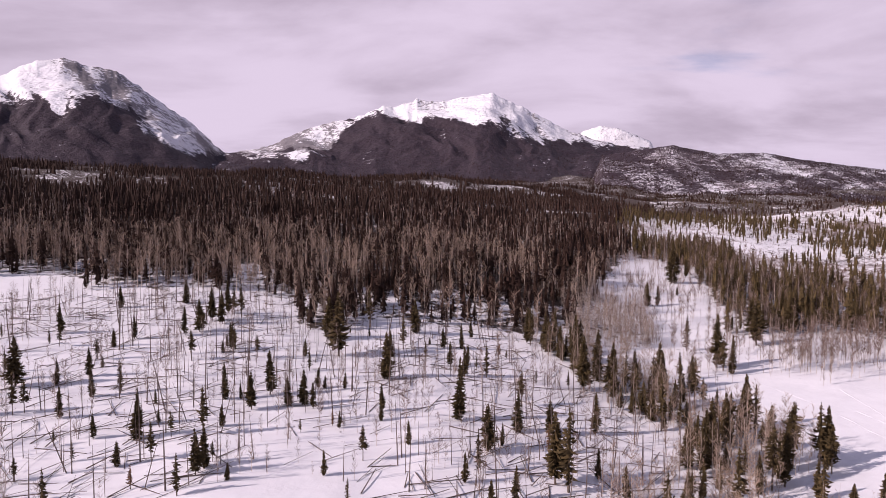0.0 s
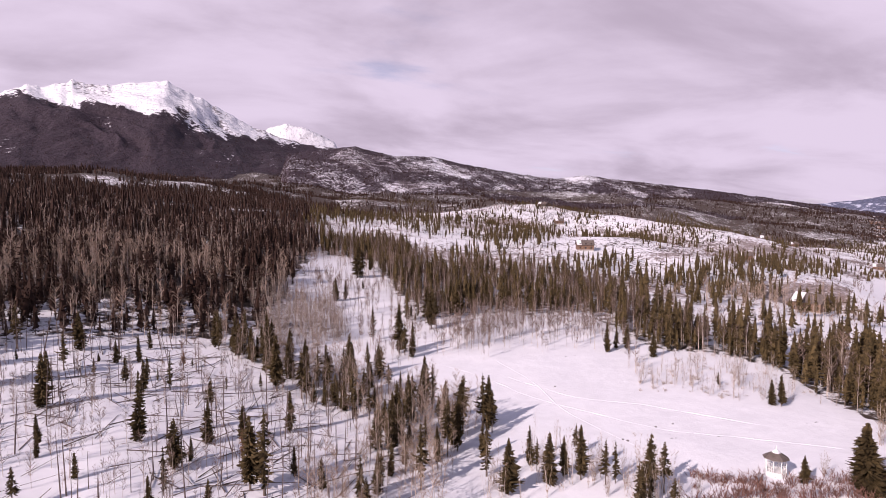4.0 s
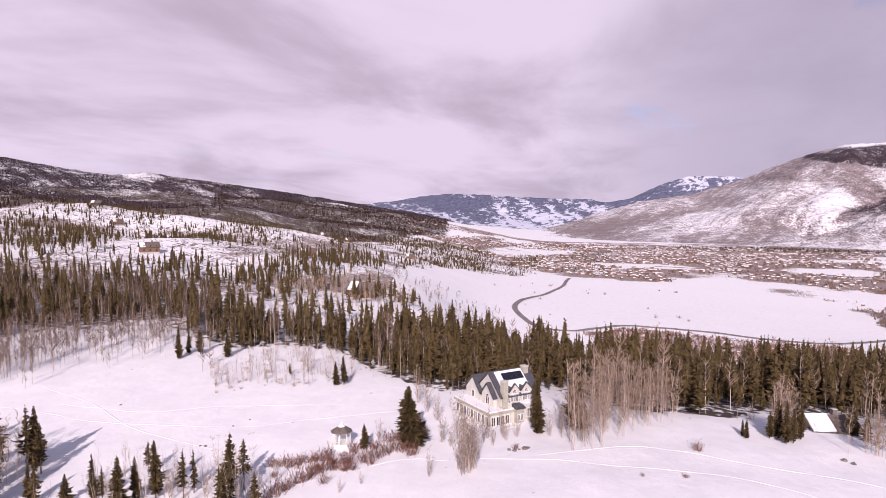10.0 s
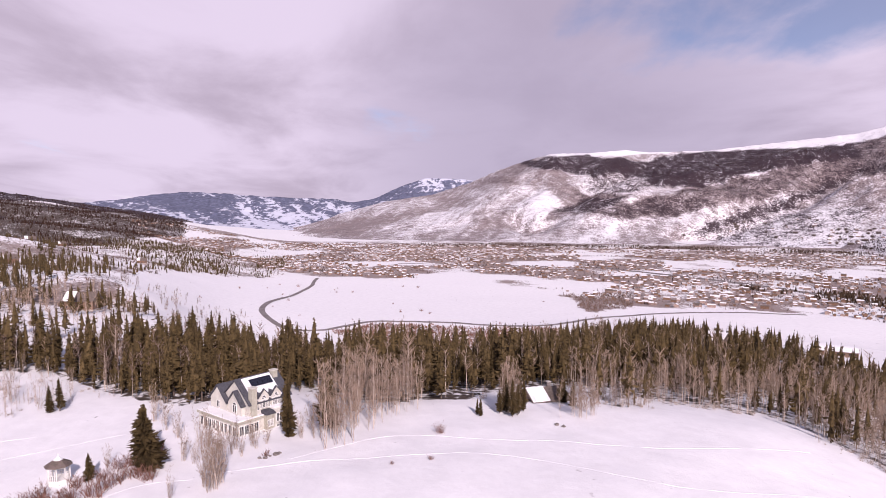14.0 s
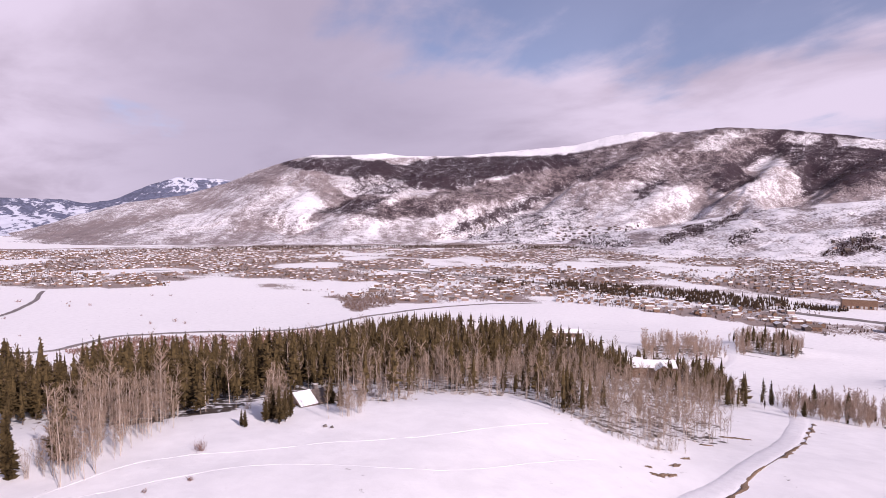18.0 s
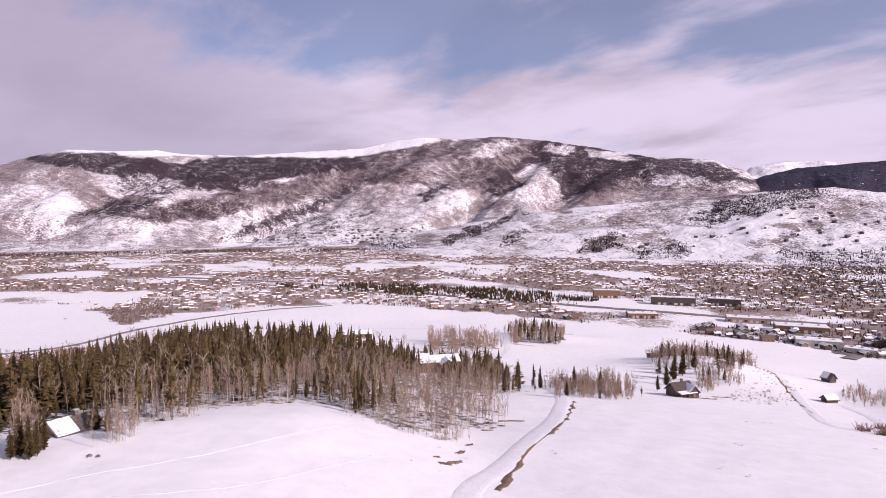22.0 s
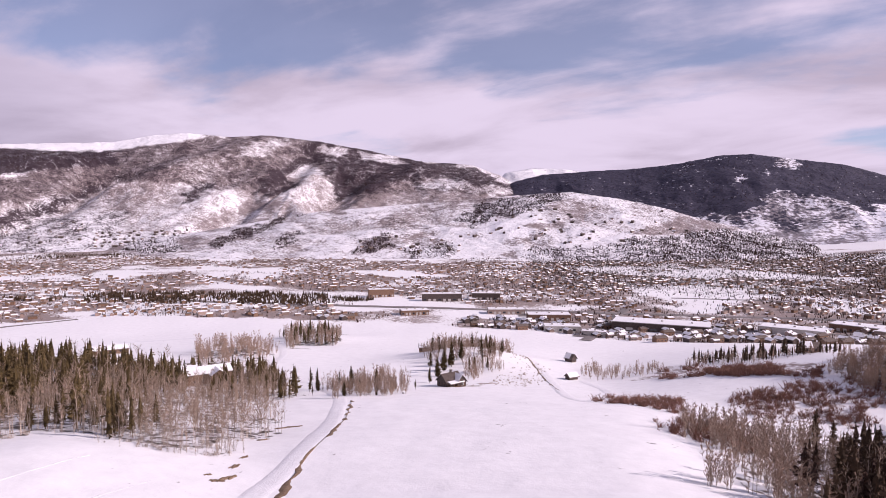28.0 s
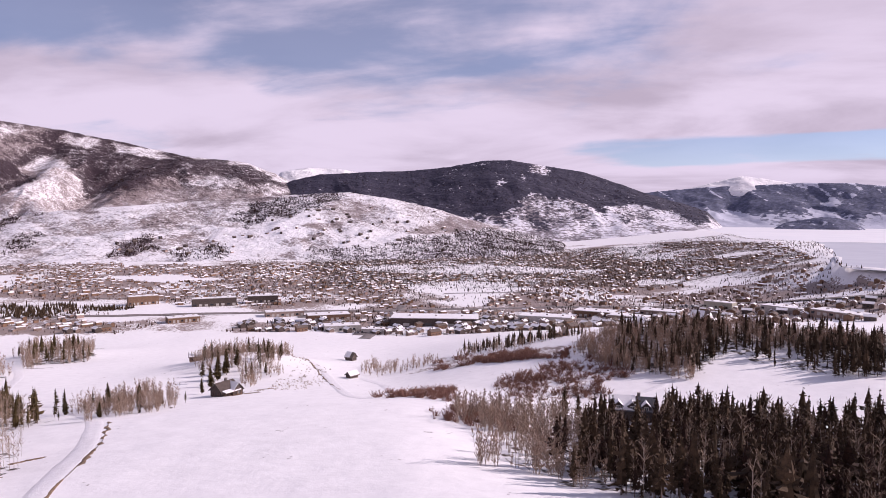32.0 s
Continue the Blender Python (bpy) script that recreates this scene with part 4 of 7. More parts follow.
def spruce_crown(rng, height, spread, levels, arms, low=0.06, ragged=0.35, lift=True):
    """Uneven whorls of boughs, each a folded frond with its own length and droop."""
    vs, fs = [], []
    phase, lop = rng.uniform(0, 6.28), rng.uniform(0.1, 0.3)
    for k in range(levels):
        u = low + (1 - low) * (k + rng.uniform(0, 0.9)) / levels
        reach = spread * height * crown_width(u, low) * rng.uniform(1 - ragged * 0.6, 1.15)
        for a in range(arms if u < 0.85 else max(3, arms - 2)):
            th = rng.uniform(0, 2 * np.pi)
            d = np.array([np.cos(th), np.sin(th), 0.0])
            side = np.array([-d[1], d[0], 0.0])
            ln = reach * rng.uniform(1 - ragged, 1 + ragged * 0.5) * (1 + lop * math.sin(th + phase + u * 5))
            z = height * (u + rng.uniform(-0.7, 0.7) / levels)
            drop = ln * rng.uniform(-0.25, 0.40)
            wide = ln * rng.uniform(*((0.15, 0.30) if lift else (0.34, 0.56) if levels < 18 else (0.24, 0.40))) + 0.010 * height
            thick = (0.016 if lift or levels > 18 else 0.026) * height
            base = np.array([0, 0, z + thick])
            mid = d * ln * 0.6 + np.array([0, 0, z - drop * 0.35 + thick * 0.6])
            tip = d * ln + np.array([0, 0, z - drop + 0.05 * ln])
            lft, rgt = mid + side * wide * 0.5 - (0, 0, thick * 1.4), mid - side * wide * 0.5 - (0, 0, thick * 1.4)
            n = len(vs)
            vs += [base, lft, tip, rgt] + ([mid] if lift else [])
            fs += [(n, n + 1, n + 4), (n + 1, n + 2, n + 4), (n + 4, n + 2, n + 3), (n, n + 4, n + 3)] if lift else [(n, n + 1, n + 2), (n, n + 2, n + 3)]
    n = len(vs)
    top = height * 1.01
    vs += [np.array([0, 0, top]), np.array([0.012 * height, 0, height * 0.9]), np.array([-0.008 * height, 0.01 * height, height * 0.9]), np.array([-0.006 * height, -0.012 * height, height * 0.9])]
    fs += [(n, n + 1, n + 2), (n, n + 2, n + 3), (n, n + 3, n + 1)]
    return np.array(vs), np.array(fs)


def spruce(seed, height=11.0, spread=0.17, levels=17, arms=7, low=0.06, sides=6, lift=True, ragged=0.35):
    rng = np.random.default_rng(seed)
    tv, tf = tube([(0, 0, -0.6), (0, 0, height * 0.5), (0, 0, height * 0.97)], [0.015 * height, 0.009 * height, 0.002 * height], sides)
    cv, cf = spruce_crown(rng, height, spread, levels, arms, low, ragged, lift)
    pieces = [(tv, tf, 0), (cv, cf, 1)]
    # the dense inner crown, three ragged tiers
    for lo, hi in ((0.10, 0.55), (0.30, 0.78), (0.55, 0.98)):
        u, n = low + lo * (1 - low), 6
        th = np.arange(n) * 2 * np.pi / n + rng.uniform(0, 1)
        rr = spread * height * crown_width(u, low) * rng.uniform(0.25, 0.7, n) * (0.6 if lift else 1.0)
        v = np.column_stack([np.cos(th) * rr, np.sin(th) * rr, height * (u + rng.uniform(-0.05, 0.06, n))])
        pieces.append((np.vstack([v, (0, 0, height * hi)]), [(i, (i + 1) % n, n) for i in range(n)], 1))
    return joined(pieces)


def slivers(rng, starts, dirs, lengths, widths):
    """Thin flat twigs."""
    n = len(starts)
    side = np.cross(dirs, rng.normal(size=(n, 3)))
    side /= np.linalg.norm(side, axis=1)[:, None] + 1e-9
    a, b = starts + side * widths[:, None] / 2, starts - side * widths[:, None] / 2
    v = np.stack([a, b, starts + dirs * lengths[:, None]], 1).reshape(-1, 3)
    return v, np.arange(3 * n).reshape(-1, 3)


def aspen(seed, height=10.0, limbs=20, twigs=6, girth=0.010, width=0.05, sides=5, low=0.3, slim=1.0):
    """A bare, upright tree: pale bowed stem, rising limbs and fine twigs."""
    rng = np.random.default_rng(seed)
    bow = rng.normal(0, 0.018 * height, (4, 2))
    zs = np.array([-0.5, 0.3, 0.65, 1.0]) * height
    zs[0] = -0.5
    pts = np.column_stack([bow * np.array([0, 0.5, 1, 1.4])[:, None], zs])
    tv, tf = tube(pts, [girth * height, girth * height * 0.8, girth * height * 0.5, 0.012], sides)
    pieces = [(tv, tf, 0)]
    u = rng.uniform(low, 0.97, limbs)
    th = rng.uniform(0, 2 * np.pi, limbs)
    rise = rng.uniform(0.7, 1.6, limbs)
    d = np.stack([np.cos(th), np.sin(th), rise], -1)
    d /= np.linalg.norm(d, axis=1)[:, None]
    st = np.stack([np.interp(u * height, zs, pts[:, 0]), np.interp(u * height, zs, pts[:, 1]), u * height], -1)
    ln = height * rng.uniform(0.10, 0.22, limbs) * (1.15 - 0.6 * u) * slim
    lv, lf = slivers(rng, st, d, ln, np.full(limbs, width * 1.5))
    pieces.append((lv, lf, 1))
    if twigs:
        k = np.repeat(np.arange(limbs), twigs)
        w = rng.uniform(0.2, 1.0, len(k))
        s2 = st[k] + d[k] * (ln[k] * w)[:, None]
        d2 = d[k] + rng.normal(0, 0.5, (len(k), 3)) + (0, 0, 0.25)
        d2 /= np.linalg.norm(d2, axis=1)[:, None]
        v2, f2 = slivers(rng, s2, d2, height * rng.uniform(0.03, 0.09, len(k)), np.full(len(k), width))
        pieces.append((v2, f2, 1))
    return joined(pieces)


def aspen_clump(seed, stems=9, detail=5, girth=0.0055, width=0.05, apart=False):
    """Many slim stems rising from one root."""
    rng = np.random.default_rng(seed)
    pieces = []
    for k in range(stems):
        v, f, m = aspen(seed * 31 + k, 10 * rng.uniform(0.55, 1.0), 12, detail, girth, width, 3, 0.12, 0.8)
        th, out = rng.uniform(0, 2 * np.pi), rng.uniform(0.05, 0.22)
        v = v + np.column_stack([np.cos(th) * out * v[:, 2] + rng.normal(0, 0.25), np.sin(th) * out * v[:, 2] + rng.normal(0, 0.25), 0 * v[:, 2]])
        pieces += [(v, f, m)] if apart else [(v, f[m == i], i) for i in (0, 1)]
    return pieces if apart else joined(pieces)


def snag(seed, height=9.0, stubs=14, lean=0.0):
    """A dead standing trunk with short broken branches."""
    rng = np.random.default_rng(seed)
    pts = [(0, 0, -0.5), (lean * height * 0.5, 0, height * 0.5), (lean * height, 0, height)]
    tv, tf = tube(pts, [0.011 * height, 0.008 * height, 0.02], 5)
    u = rng.uniform(0.2, 0.98, stubs)
    th = rng.uniform(0, 2 * np.pi, stubs)
    d = np.stack([np.cos(th), np.sin(th), rng.uniform(-0.3, 0.4, stubs)], -1)
    st = np.stack([lean * height * u, 0 * u, u * height], -1)
    v, f = slivers(rng, st, d, height * rng.uniform(0.03, 0.11, stubs), np.full(stubs, 0.05))
    return joined([(tv, tf, 0), (v, f, 0)])


def bush(seed, size=1.6, stems=46, width=0.05):
    rng = np.random.default_rng(seed)
    th, out = rng.uniform(0, 2 * np.pi, stems), rng.uniform(0.1, 0.9, stems)
    d = np.stack([np.cos(th) * out, np.sin(th) * out, rng.uniform(0.6, 1.2, stems)], -1)
    d /= np.linalg.norm(d, axis=1)[:, None]
    st = rng.normal(0, 0.22 * size, (stems, 3)) * (1, 1, 0) - (0, 0, 0.1)
    ln = size * rng.uniform(0.6, 1.15, stems)
    v, f = slivers(rng, st, d, ln, np.full(stems, width * 1.3))
    k = np.repeat(np.arange(stems), 3)
    s2 = st[k] + d[k] * (ln[k] * rng.uniform(0.35, 0.95, len(k)))[:, None]
    d2 = d[k] + rng.normal(0, 0.55, (len(k), 3))
    v2, f2 = slivers(rng, s2, d2, size * rng.uniform(0.12, 0.3, len(k)), np.full(len(k), width))
    return joined([(v, f, 0), (v2, f2, 0)])


def cone_tree(seed, height=10.0, spread=0.2, sides=4):
    """Two ragged tiers for a tree far away."""
    rng = np.random.default_rng(seed)
    pieces = []
    for lo, hi, r in ((0.05, 0.72, 1.0), (0.42, 1.0, 0.62)):
        th = np.arange(sides) * 2 * np.pi / sides + rng.uniform(0, 1)
        rr = spread * height * r * rng.uniform(0.65, 1.15, sides)
        v = np.column_stack([np.cos(th) * rr, np.sin(th) * rr, height * (lo + rng.uniform(-0.04, 0.06, sides))])
        v = np.vstack([v, (0, 0, height * hi)])
        pieces.append((v, [(i, (i + 1) % sides, sides) for i in range(sides)], 1))
    return joined(pieces)


def spread_out(shapes, x, y, scale, rng, mats, name, label, category, sink=0.0, z=None, slim=(0.85, 1.15), drop=None):
    """One object of kind stuff: many trees of the given shapes, each turned, scaled and tinted."""
    z = ground(x, y) - 0.1 if z is None else z
    pick = rng.integers(0, len(shapes), len(x))
    vs, fs, ms, ts, n = [], [], [], [], 0
    for k, (v, f, m) in enumerate(shapes):
        who = np.where(pick == k)[0]
        if not len(who):
            continue
        th, s = rng.uniform(0, 2 * np.pi, len(who)), scale[who]
        w = s * rng.uniform(*slim, len(who))
        c, sn = np.cos(th) * w, np.sin(th) * w
        px = v[None, :, 0] * c[:, None] - v[None, :, 1] * sn[:, None] + x[who][:, None]
        py = v[None, :, 0] * sn[:, None] + v[None, :, 1] * c[:, None] + y[who][:, None]
        pz = v[None, :, 2] * s[:, None] + z[who][:, None] - sink
        vs.append(np.stack([px, py, pz], -1).reshape(-1, 3))
        fs.append((f[None] + (np.arange(len(who)) * len(v))[:, None, None] + n).reshape(-1, 3))
        ms.append(np.tile(m, len(who)))
        ts.append(np.repeat(rng.uniform(0, 0.5, len(who)), len(v)))
        n += len(who) * len(v)
    me = mesh_of(name, np.concatenate(vs), np.concatenate(fs), mats, np.concatenate(ms), attrs={"tint": np.concatenate(ts)})
    return tagged(new(name, me), label, category, kind="stuff")


def sow(rng, count, poly, patch=0.0, near=1.0, seed=0, keep=None):
    """Random places inside an outline, evenly by area; near > 1 thickens the close side; patch: how clumped."""
    p = np.array(poly, float)
    b0, b1, r0, r1 = p[:, 0].min(), p[:, 0].max(), p[:, 1].min(), p[:, 1].max()
    bx, rx, have = [], [], 0
    for _ in range(60):
        n = count * 3 + 50
        b = rng.uniform(b0 - 1.5, b1 + 1.5, n)
        r = np.sqrt(rng.uniform(0, 1, n) ** near * ((r1 * 1.1) ** 2 - (r0 * 0.9) ** 2) + (r0 * 0.9) ** 2)
        ok = ragged(poly, b, r)
        if patch:
            x, y = polar(b, r)
            size = 18 + r * 0.06
            ok &= fbm(x / size, y / size, 3, seed + 40) + rng.uniform(-0.12, 0.12, n) > patch
        if keep is not None:
            ok &= keep(b, r)
        bx.append(b[ok])
        rx.append(r[ok])
        have += ok.sum()
        if have >= count:
            break
    b, r = np.concatenate(bx)[:count], np.concatenate(rx)[:count]
    return polar(b, r)


def clear_of(x, y):
    """Keeps trees off houses and lanes."""
    ok = np.ones(len(x), bool)
    for cx, cy, rad in CLEARINGS:
        ok &= np.hypot(x - cx, y - cy) > rad
    ok &= ~inside([(p - 0.2, q * 0.99) for p, q in LAKE], np.degrees(np.arctan2(x, y)) % 360, np.hypot(x, y))
    return ok


# round spots kept clear of trees: x, y, radius
CLEARINGS = [(*polar(b, r), rad) for b, r, rad in ((70.7, 128, 6), (72.5, 134, 11), (69.5, 138, 10), (97.6, 150, 8), (97.4, 141, 6), (127.3, 304, 11), (111.65, 370, 9), (111.5, 355, 6), (148.9, 280, 9), (184.7, 206, 8), (184.7, 197, 7), (184.9, 188, 6), (149.0, 281, 9), (159.6, 446, 8), (159.7, 347, 6), (190.4, 350, 8), (190.4, 338, 6), (58.3, 342, 8), (40.7, 490, 12), (40.7, 470, 10), (178.4, 396, 6), (178.4, 386, 5), (126.9, 290, 8))]
NEAR_SPRUCES = [spruce(100 + i, 10, 0.155 + 0.02 * (i % 4), 38, 12, 0.04 + 0.04 * (i % 3), ragged=0.42 + 0.06 * (i % 3)) for i in range(8)]
THIN_SPRUCES = [spruce(140 + i, 10, 0.135 + 0.025 * (i % 3), 26, 7, 0.12 + 0.12 * (i % 3), ragged=0.62) for i in range(5)]
MID_SPRUCES = [spruce(200 + i, 10, 0.17 + 0.026 * (i % 4), 12, 4, 0.05 + 0.08 * (i % 3), 3, False, 0.62) for i in range(9)]
FINE_SPRUCES = [spruce(215 + i, 10, 0.15 + 0.022 * (i % 4), 24, 6, 0.06 + 0.06 * (i % 3), 4, False, 0.5) for i in range(9)]
FAR_SPRUCES = [spruce(230 + i, 10, 0.20 + 0.02 * (i % 3), 4, 4, 0.08, 3, False) for i in range(5)]
CONES = [cone_tree(250 + i) for i in range(5)]
WOOD_SPRUCES = [spruce(260 + i, 10, 0.18 + 0.025 * (i % 4), 14, 5, 0.08 + 0.09 * (i % 3), 4, False, 0.6) for i in range(7)]
def spike_tree(seed):
    rng = np.random.default_rng(seed)
    th = np.arange(4) * np.pi / 2 + rng.uniform(0, 1)
    rr = 2.1 * rng.uniform(0.6, 1.2, 4)
    v = np.vstack([np.column_stack([np.cos(th) * rr, np.sin(th) * rr, rng.uniform(-0.5, 1.2, 4)]), (rng.uniform(-0.2, 0.2), 0, 10)])
    return v, np.array([(i, (i + 1) % 4, 4) for i in range(4)]), np.ones(4, int)


SPIKES = [spike_tree(270 + i) for i in range(6)]
NEAR_ASPENS = [aspen(300 + i, 10, 34, 7, 0.0055, 0.045, low=0.2) for i in range(6)]
MID_ASPENS = [aspen(330 + i, 10, 22, 3, 0.008, 0.105, 3, 0.34, 1.25) for i in range(6)]
FAR_ASPENS = [aspen(350 + i, 10, 14, 0, 0.009, 0.3, 3, 0.15) for i in range(5)]
THICKETS = [aspen_clump(370 + i, 4, 1) for i in range(5)]
FAR_THICKETS = [aspen_clump(375 + i, 5, 4, 0.006, 0.17) for i in range(5)]
CLUMPS = [aspen_clump(380 + i, apart=True) for i in range(4)]
SNAGS = [snag(400 + i, 9, 12, (0, 0.04, -0.06, 0.3, 0.02)[i]) for i in range(5)]
BUSHES = [bush(430 + i, 1.6) for i in range(5)]
LOW_BUSHES = [bush(440 + i, 1.6, 22, 0.10) for i in range(5)]
FAR_BUSHES = [bush(450 + i, 1.8, 14, 0.16) for i in range(4)]


def forest(name, label, count, poly, shapes, mats, height, seed, patch=0.0, near=1.0, keep=None, category="trees", spread=0.28):
    rng = np.random.default_rng(seed)
    x, y = sow(rng, count, poly, patch, near, seed, keep)
    ok = clear_of(x, y)
    x, y = x[ok], y[ok]
    scale = height / 10 * np.clip(rng.normal(1, spread, len(x)), 0.4, 1.7)
    return spread_out(shapes, x, y, scale, rng, mats, name, label, category)


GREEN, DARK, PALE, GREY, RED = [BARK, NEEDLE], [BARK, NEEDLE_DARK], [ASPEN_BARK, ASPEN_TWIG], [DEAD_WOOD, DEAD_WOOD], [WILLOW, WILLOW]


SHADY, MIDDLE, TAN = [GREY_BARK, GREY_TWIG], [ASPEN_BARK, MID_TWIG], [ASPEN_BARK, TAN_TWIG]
TUFTS = [bush(470 + i, 1.8, 2, 0.55) for i in range(4)]


def grow_woods():
    wooded = lambda b, r: (r < 480) | (glade(b, r) < 0.59)
    below = lambda limit: (lambda b, r: r < limit)
    past = lambda limit: (lambda b, r: r >= limit)
    forest("forest_edge_spruce", "dense dark spruces at the forest edge, shade put into their colour", 1250, DARK_FOREST, MID_SPRUCES, DARK, 8.6, 1, 0.0, 1.0, below(300), spread=0.4)
    forest("forest_spruce", "dense dark spruce forest, shade put into its colour", 2200, DARK_FOREST, FAR_SPRUCES, DARK, 8.6, 40, 0.0, 1.0, lambda b, r: (r > 290) & (r < 400), spread=0.4)
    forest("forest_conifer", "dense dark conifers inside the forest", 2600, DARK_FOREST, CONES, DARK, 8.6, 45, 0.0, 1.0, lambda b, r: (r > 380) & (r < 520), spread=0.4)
    forest("forest_edge_aspen", "tall grey leafless aspens along the dark forest", 2600, DARK_FOREST, MID_ASPENS, PALE, 9.2, 2, 0.44, 1.0, below(300), spread=0.3)
    forest("forest_aspen", "grey-brown leafless aspens in drifts through the forest", 2000, DARK_FOREST, FAR_ASPENS, MIDDLE, 9.2, 37, 0.47, 1.0, lambda b, r: (r > 280) & (r < 460), spread=0.3)
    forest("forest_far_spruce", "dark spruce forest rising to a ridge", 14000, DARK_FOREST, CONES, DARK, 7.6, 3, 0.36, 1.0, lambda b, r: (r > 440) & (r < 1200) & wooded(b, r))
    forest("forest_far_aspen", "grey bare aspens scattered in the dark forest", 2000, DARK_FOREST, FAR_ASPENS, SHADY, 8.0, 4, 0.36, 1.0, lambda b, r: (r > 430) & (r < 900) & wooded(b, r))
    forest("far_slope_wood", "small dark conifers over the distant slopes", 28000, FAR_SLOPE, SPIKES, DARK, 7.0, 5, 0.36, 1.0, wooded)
    forest("far_slope_aspen", "brown bare aspens over the distant slopes", 9000, FAR_SLOPE, TUFTS, [GREY_TWIG], 26.0, 38, 0.40, 1.2, wooded)
    forest("open_slope_wood", "scattered conifers on an open snowy hillside", 1600, OPEN_SLOPE, FAR_SPRUCES, GREEN, 7.6, 6, 0.49, 1.0, below(720), spread=0.4)
    forest("open_slope_conifer", "small conifers dotting the snowy hillside", 6500, OPEN_SLOPE, CONES, GREEN, 5.4, 41, 0.52, 1.0, past(660), spread=0.4)
    forest("open_slope_aspen", "thin bare aspens on an open snowy hillside", 2200, OPEN_SLOPE, FAR_ASPENS, MIDDLE, 6.5, 7, 0.42)
    forest("open_slope_brush", "low brown brush on an open snowy hillside", 7000, OPEN_SLOPE, TUFTS, [MID_TWIG], 11.0, 39, 0.45, spread=0.4)
    forest("band_spruce", "band of green-brown spruces across the slope", 1150, TREE_BAND, FINE_SPRUCES, GREEN, 8.8, 8, 0.43, spread=0.35)
    forest("band_aspen", "bare aspens among the spruces of the slope", 1200, TREE_BAND, MID_ASPENS, MIDDLE, 9.0, 9, 0.34)
    forest("clearing_aspen", "slender bare aspens along the snowy clearing", 250, BAND_ASPENS, MID_ASPENS, MIDDLE, 6.5, 10)
    forest("brown_aspen_stand", "stand of brown-grey bare young aspens on snow", 520, BROWN_ASPENS, THICKETS, MIDDLE, 7.5, 11)
    forest("knoll_sapling", "thin saplings and brush on the snowy knoll", 900, KNOLL, MID_ASPENS, MIDDLE, 5.2, 12)
    forest("house_wood_near_spruce", "tall olive-green spruces behind the cream house", 950, HOUSE_WOOD, FINE_SPRUCES, GREEN, 10.4, 13, 0.0, 0.8, spread=0.38, keep=lambda b, r: (r > np.interp(b, (47, 70, 90, 100, 110, 126), (0, 0, 160, 190, 212, 268))) & (r <= 232))
    forest("house_wood_spruce", "dense olive-green spruce wood on the slope", 1250, HOUSE_WOOD, MID_SPRUCES, GREEN, 10.4, 14, 0.0, 0.8, spread=0.38, keep=lambda b, r: (r > np.interp(b, (47, 70, 90, 100, 110, 126), (0, 0, 160, 190, 212, 268))) & (r > 232))
    forest("house_wood_aspen", "bare pale aspens in the spruce wood", 420, HOUSE_WOOD, MID_ASPENS, PALE, 11.0, 15, 0.0, 1.2)
    forest("house_aspen_stand", "dense stand of tall pale aspens beside the big house", 190, HOUSE_ASPENS, NEAR_ASPENS, PALE, 9.5, 16)
    forest("hill_aspen_stand", "broad stand of bare tan aspens on the hillside", 1900, HILL_ASPENS, MID_ASPENS, PALE, 7.2, 17, 0.0, 1.1)
    forest("hill_spruce", "dark spruces scattered through the aspens", 480, HILL_ASPENS, MID_SPRUCES, GREEN, 8.6, 18, 0.42, 1.0, lambda b, r: (b < 124) | (r > 240), spread=0.35)
    forest("clump_aspen", "bare aspen clump on the snowfield", 150, CLUMP_A, FAR_THICKETS, TAN, 9.0, 19)
    forest("clump_mixed_aspen", "bare aspens in a round clump on the snowfield", 150, CLUMP_B, FAR_THICKETS, TAN, 10.0, 20)
    forest("clump_mixed_spruce", "spruces in a round clump on the snowfield", 30, CLUMP_B, MID_SPRUCES, GREEN, 12.0, 21)
    forest("row_aspen", "row of bare aspens and brush behind the lane", 170, ROW_ASPENS, FAR_THICKETS, TAN, 6.5, 22)
    forest("knoll_clump_aspen", "bare aspens round the knoll above the dark chalet", 340, KNOLL_CLUMP, FAR_THICKETS, TAN, 7.4, 23)
    forest("south_wood_spruce", "tall dark spruces standing in shadowed snow", 850, SOUTH_WOOD, WOOD_SPRUCES, [BARK, NEEDLE_BROWN], 7.6, 25, 0.0, 1.0, lambda b, r: (b + (fbm(b, r / 15, 3, 5) - 0.5) * 10 > 181) & (r > 108 - (b - 177) * 0.8), spread=0.42)
    forest("south_wood_pine", "brown-green pines in the shaded wood", 480, SOUTH_WOOD, WOOD_SPRUCES, DARK, 6.8, 24, 0.0, 1.0, lambda b, r: b + (fbm(b, r / 15, 3, 6) - 0.5) * 10 > 181, spread=0.4)
    forest("south_wood_aspen", "bare aspens at the edge of the shaded wood", 300, SOUTH_EDGE, FAR_THICKETS, TAN, 6.0, 26, spread=0.35)
    forest("south_wood_snag", "thin grey trunks in the shaded wood", 540, SOUTH_WOOD, MID_ASPENS, PALE, 7.4, 27)
    forest("ridge_wood_spruce", "dark pines along the opposite ridge", 620, RIDGE_WOOD, MID_SPRUCES, [BARK, NEEDLE_BROWN], 7.4, 28, 0.45, 1.0, spread=0.35)
    forest("ridge_wood_aspen", "brown bare aspens on the opposite ridge", 1500, RIDGE_WOOD, FAR_THICKETS, TAN, 6.4, 29, 0.0, 1.0, lambda b, r: (b < 190) | (r > 300))
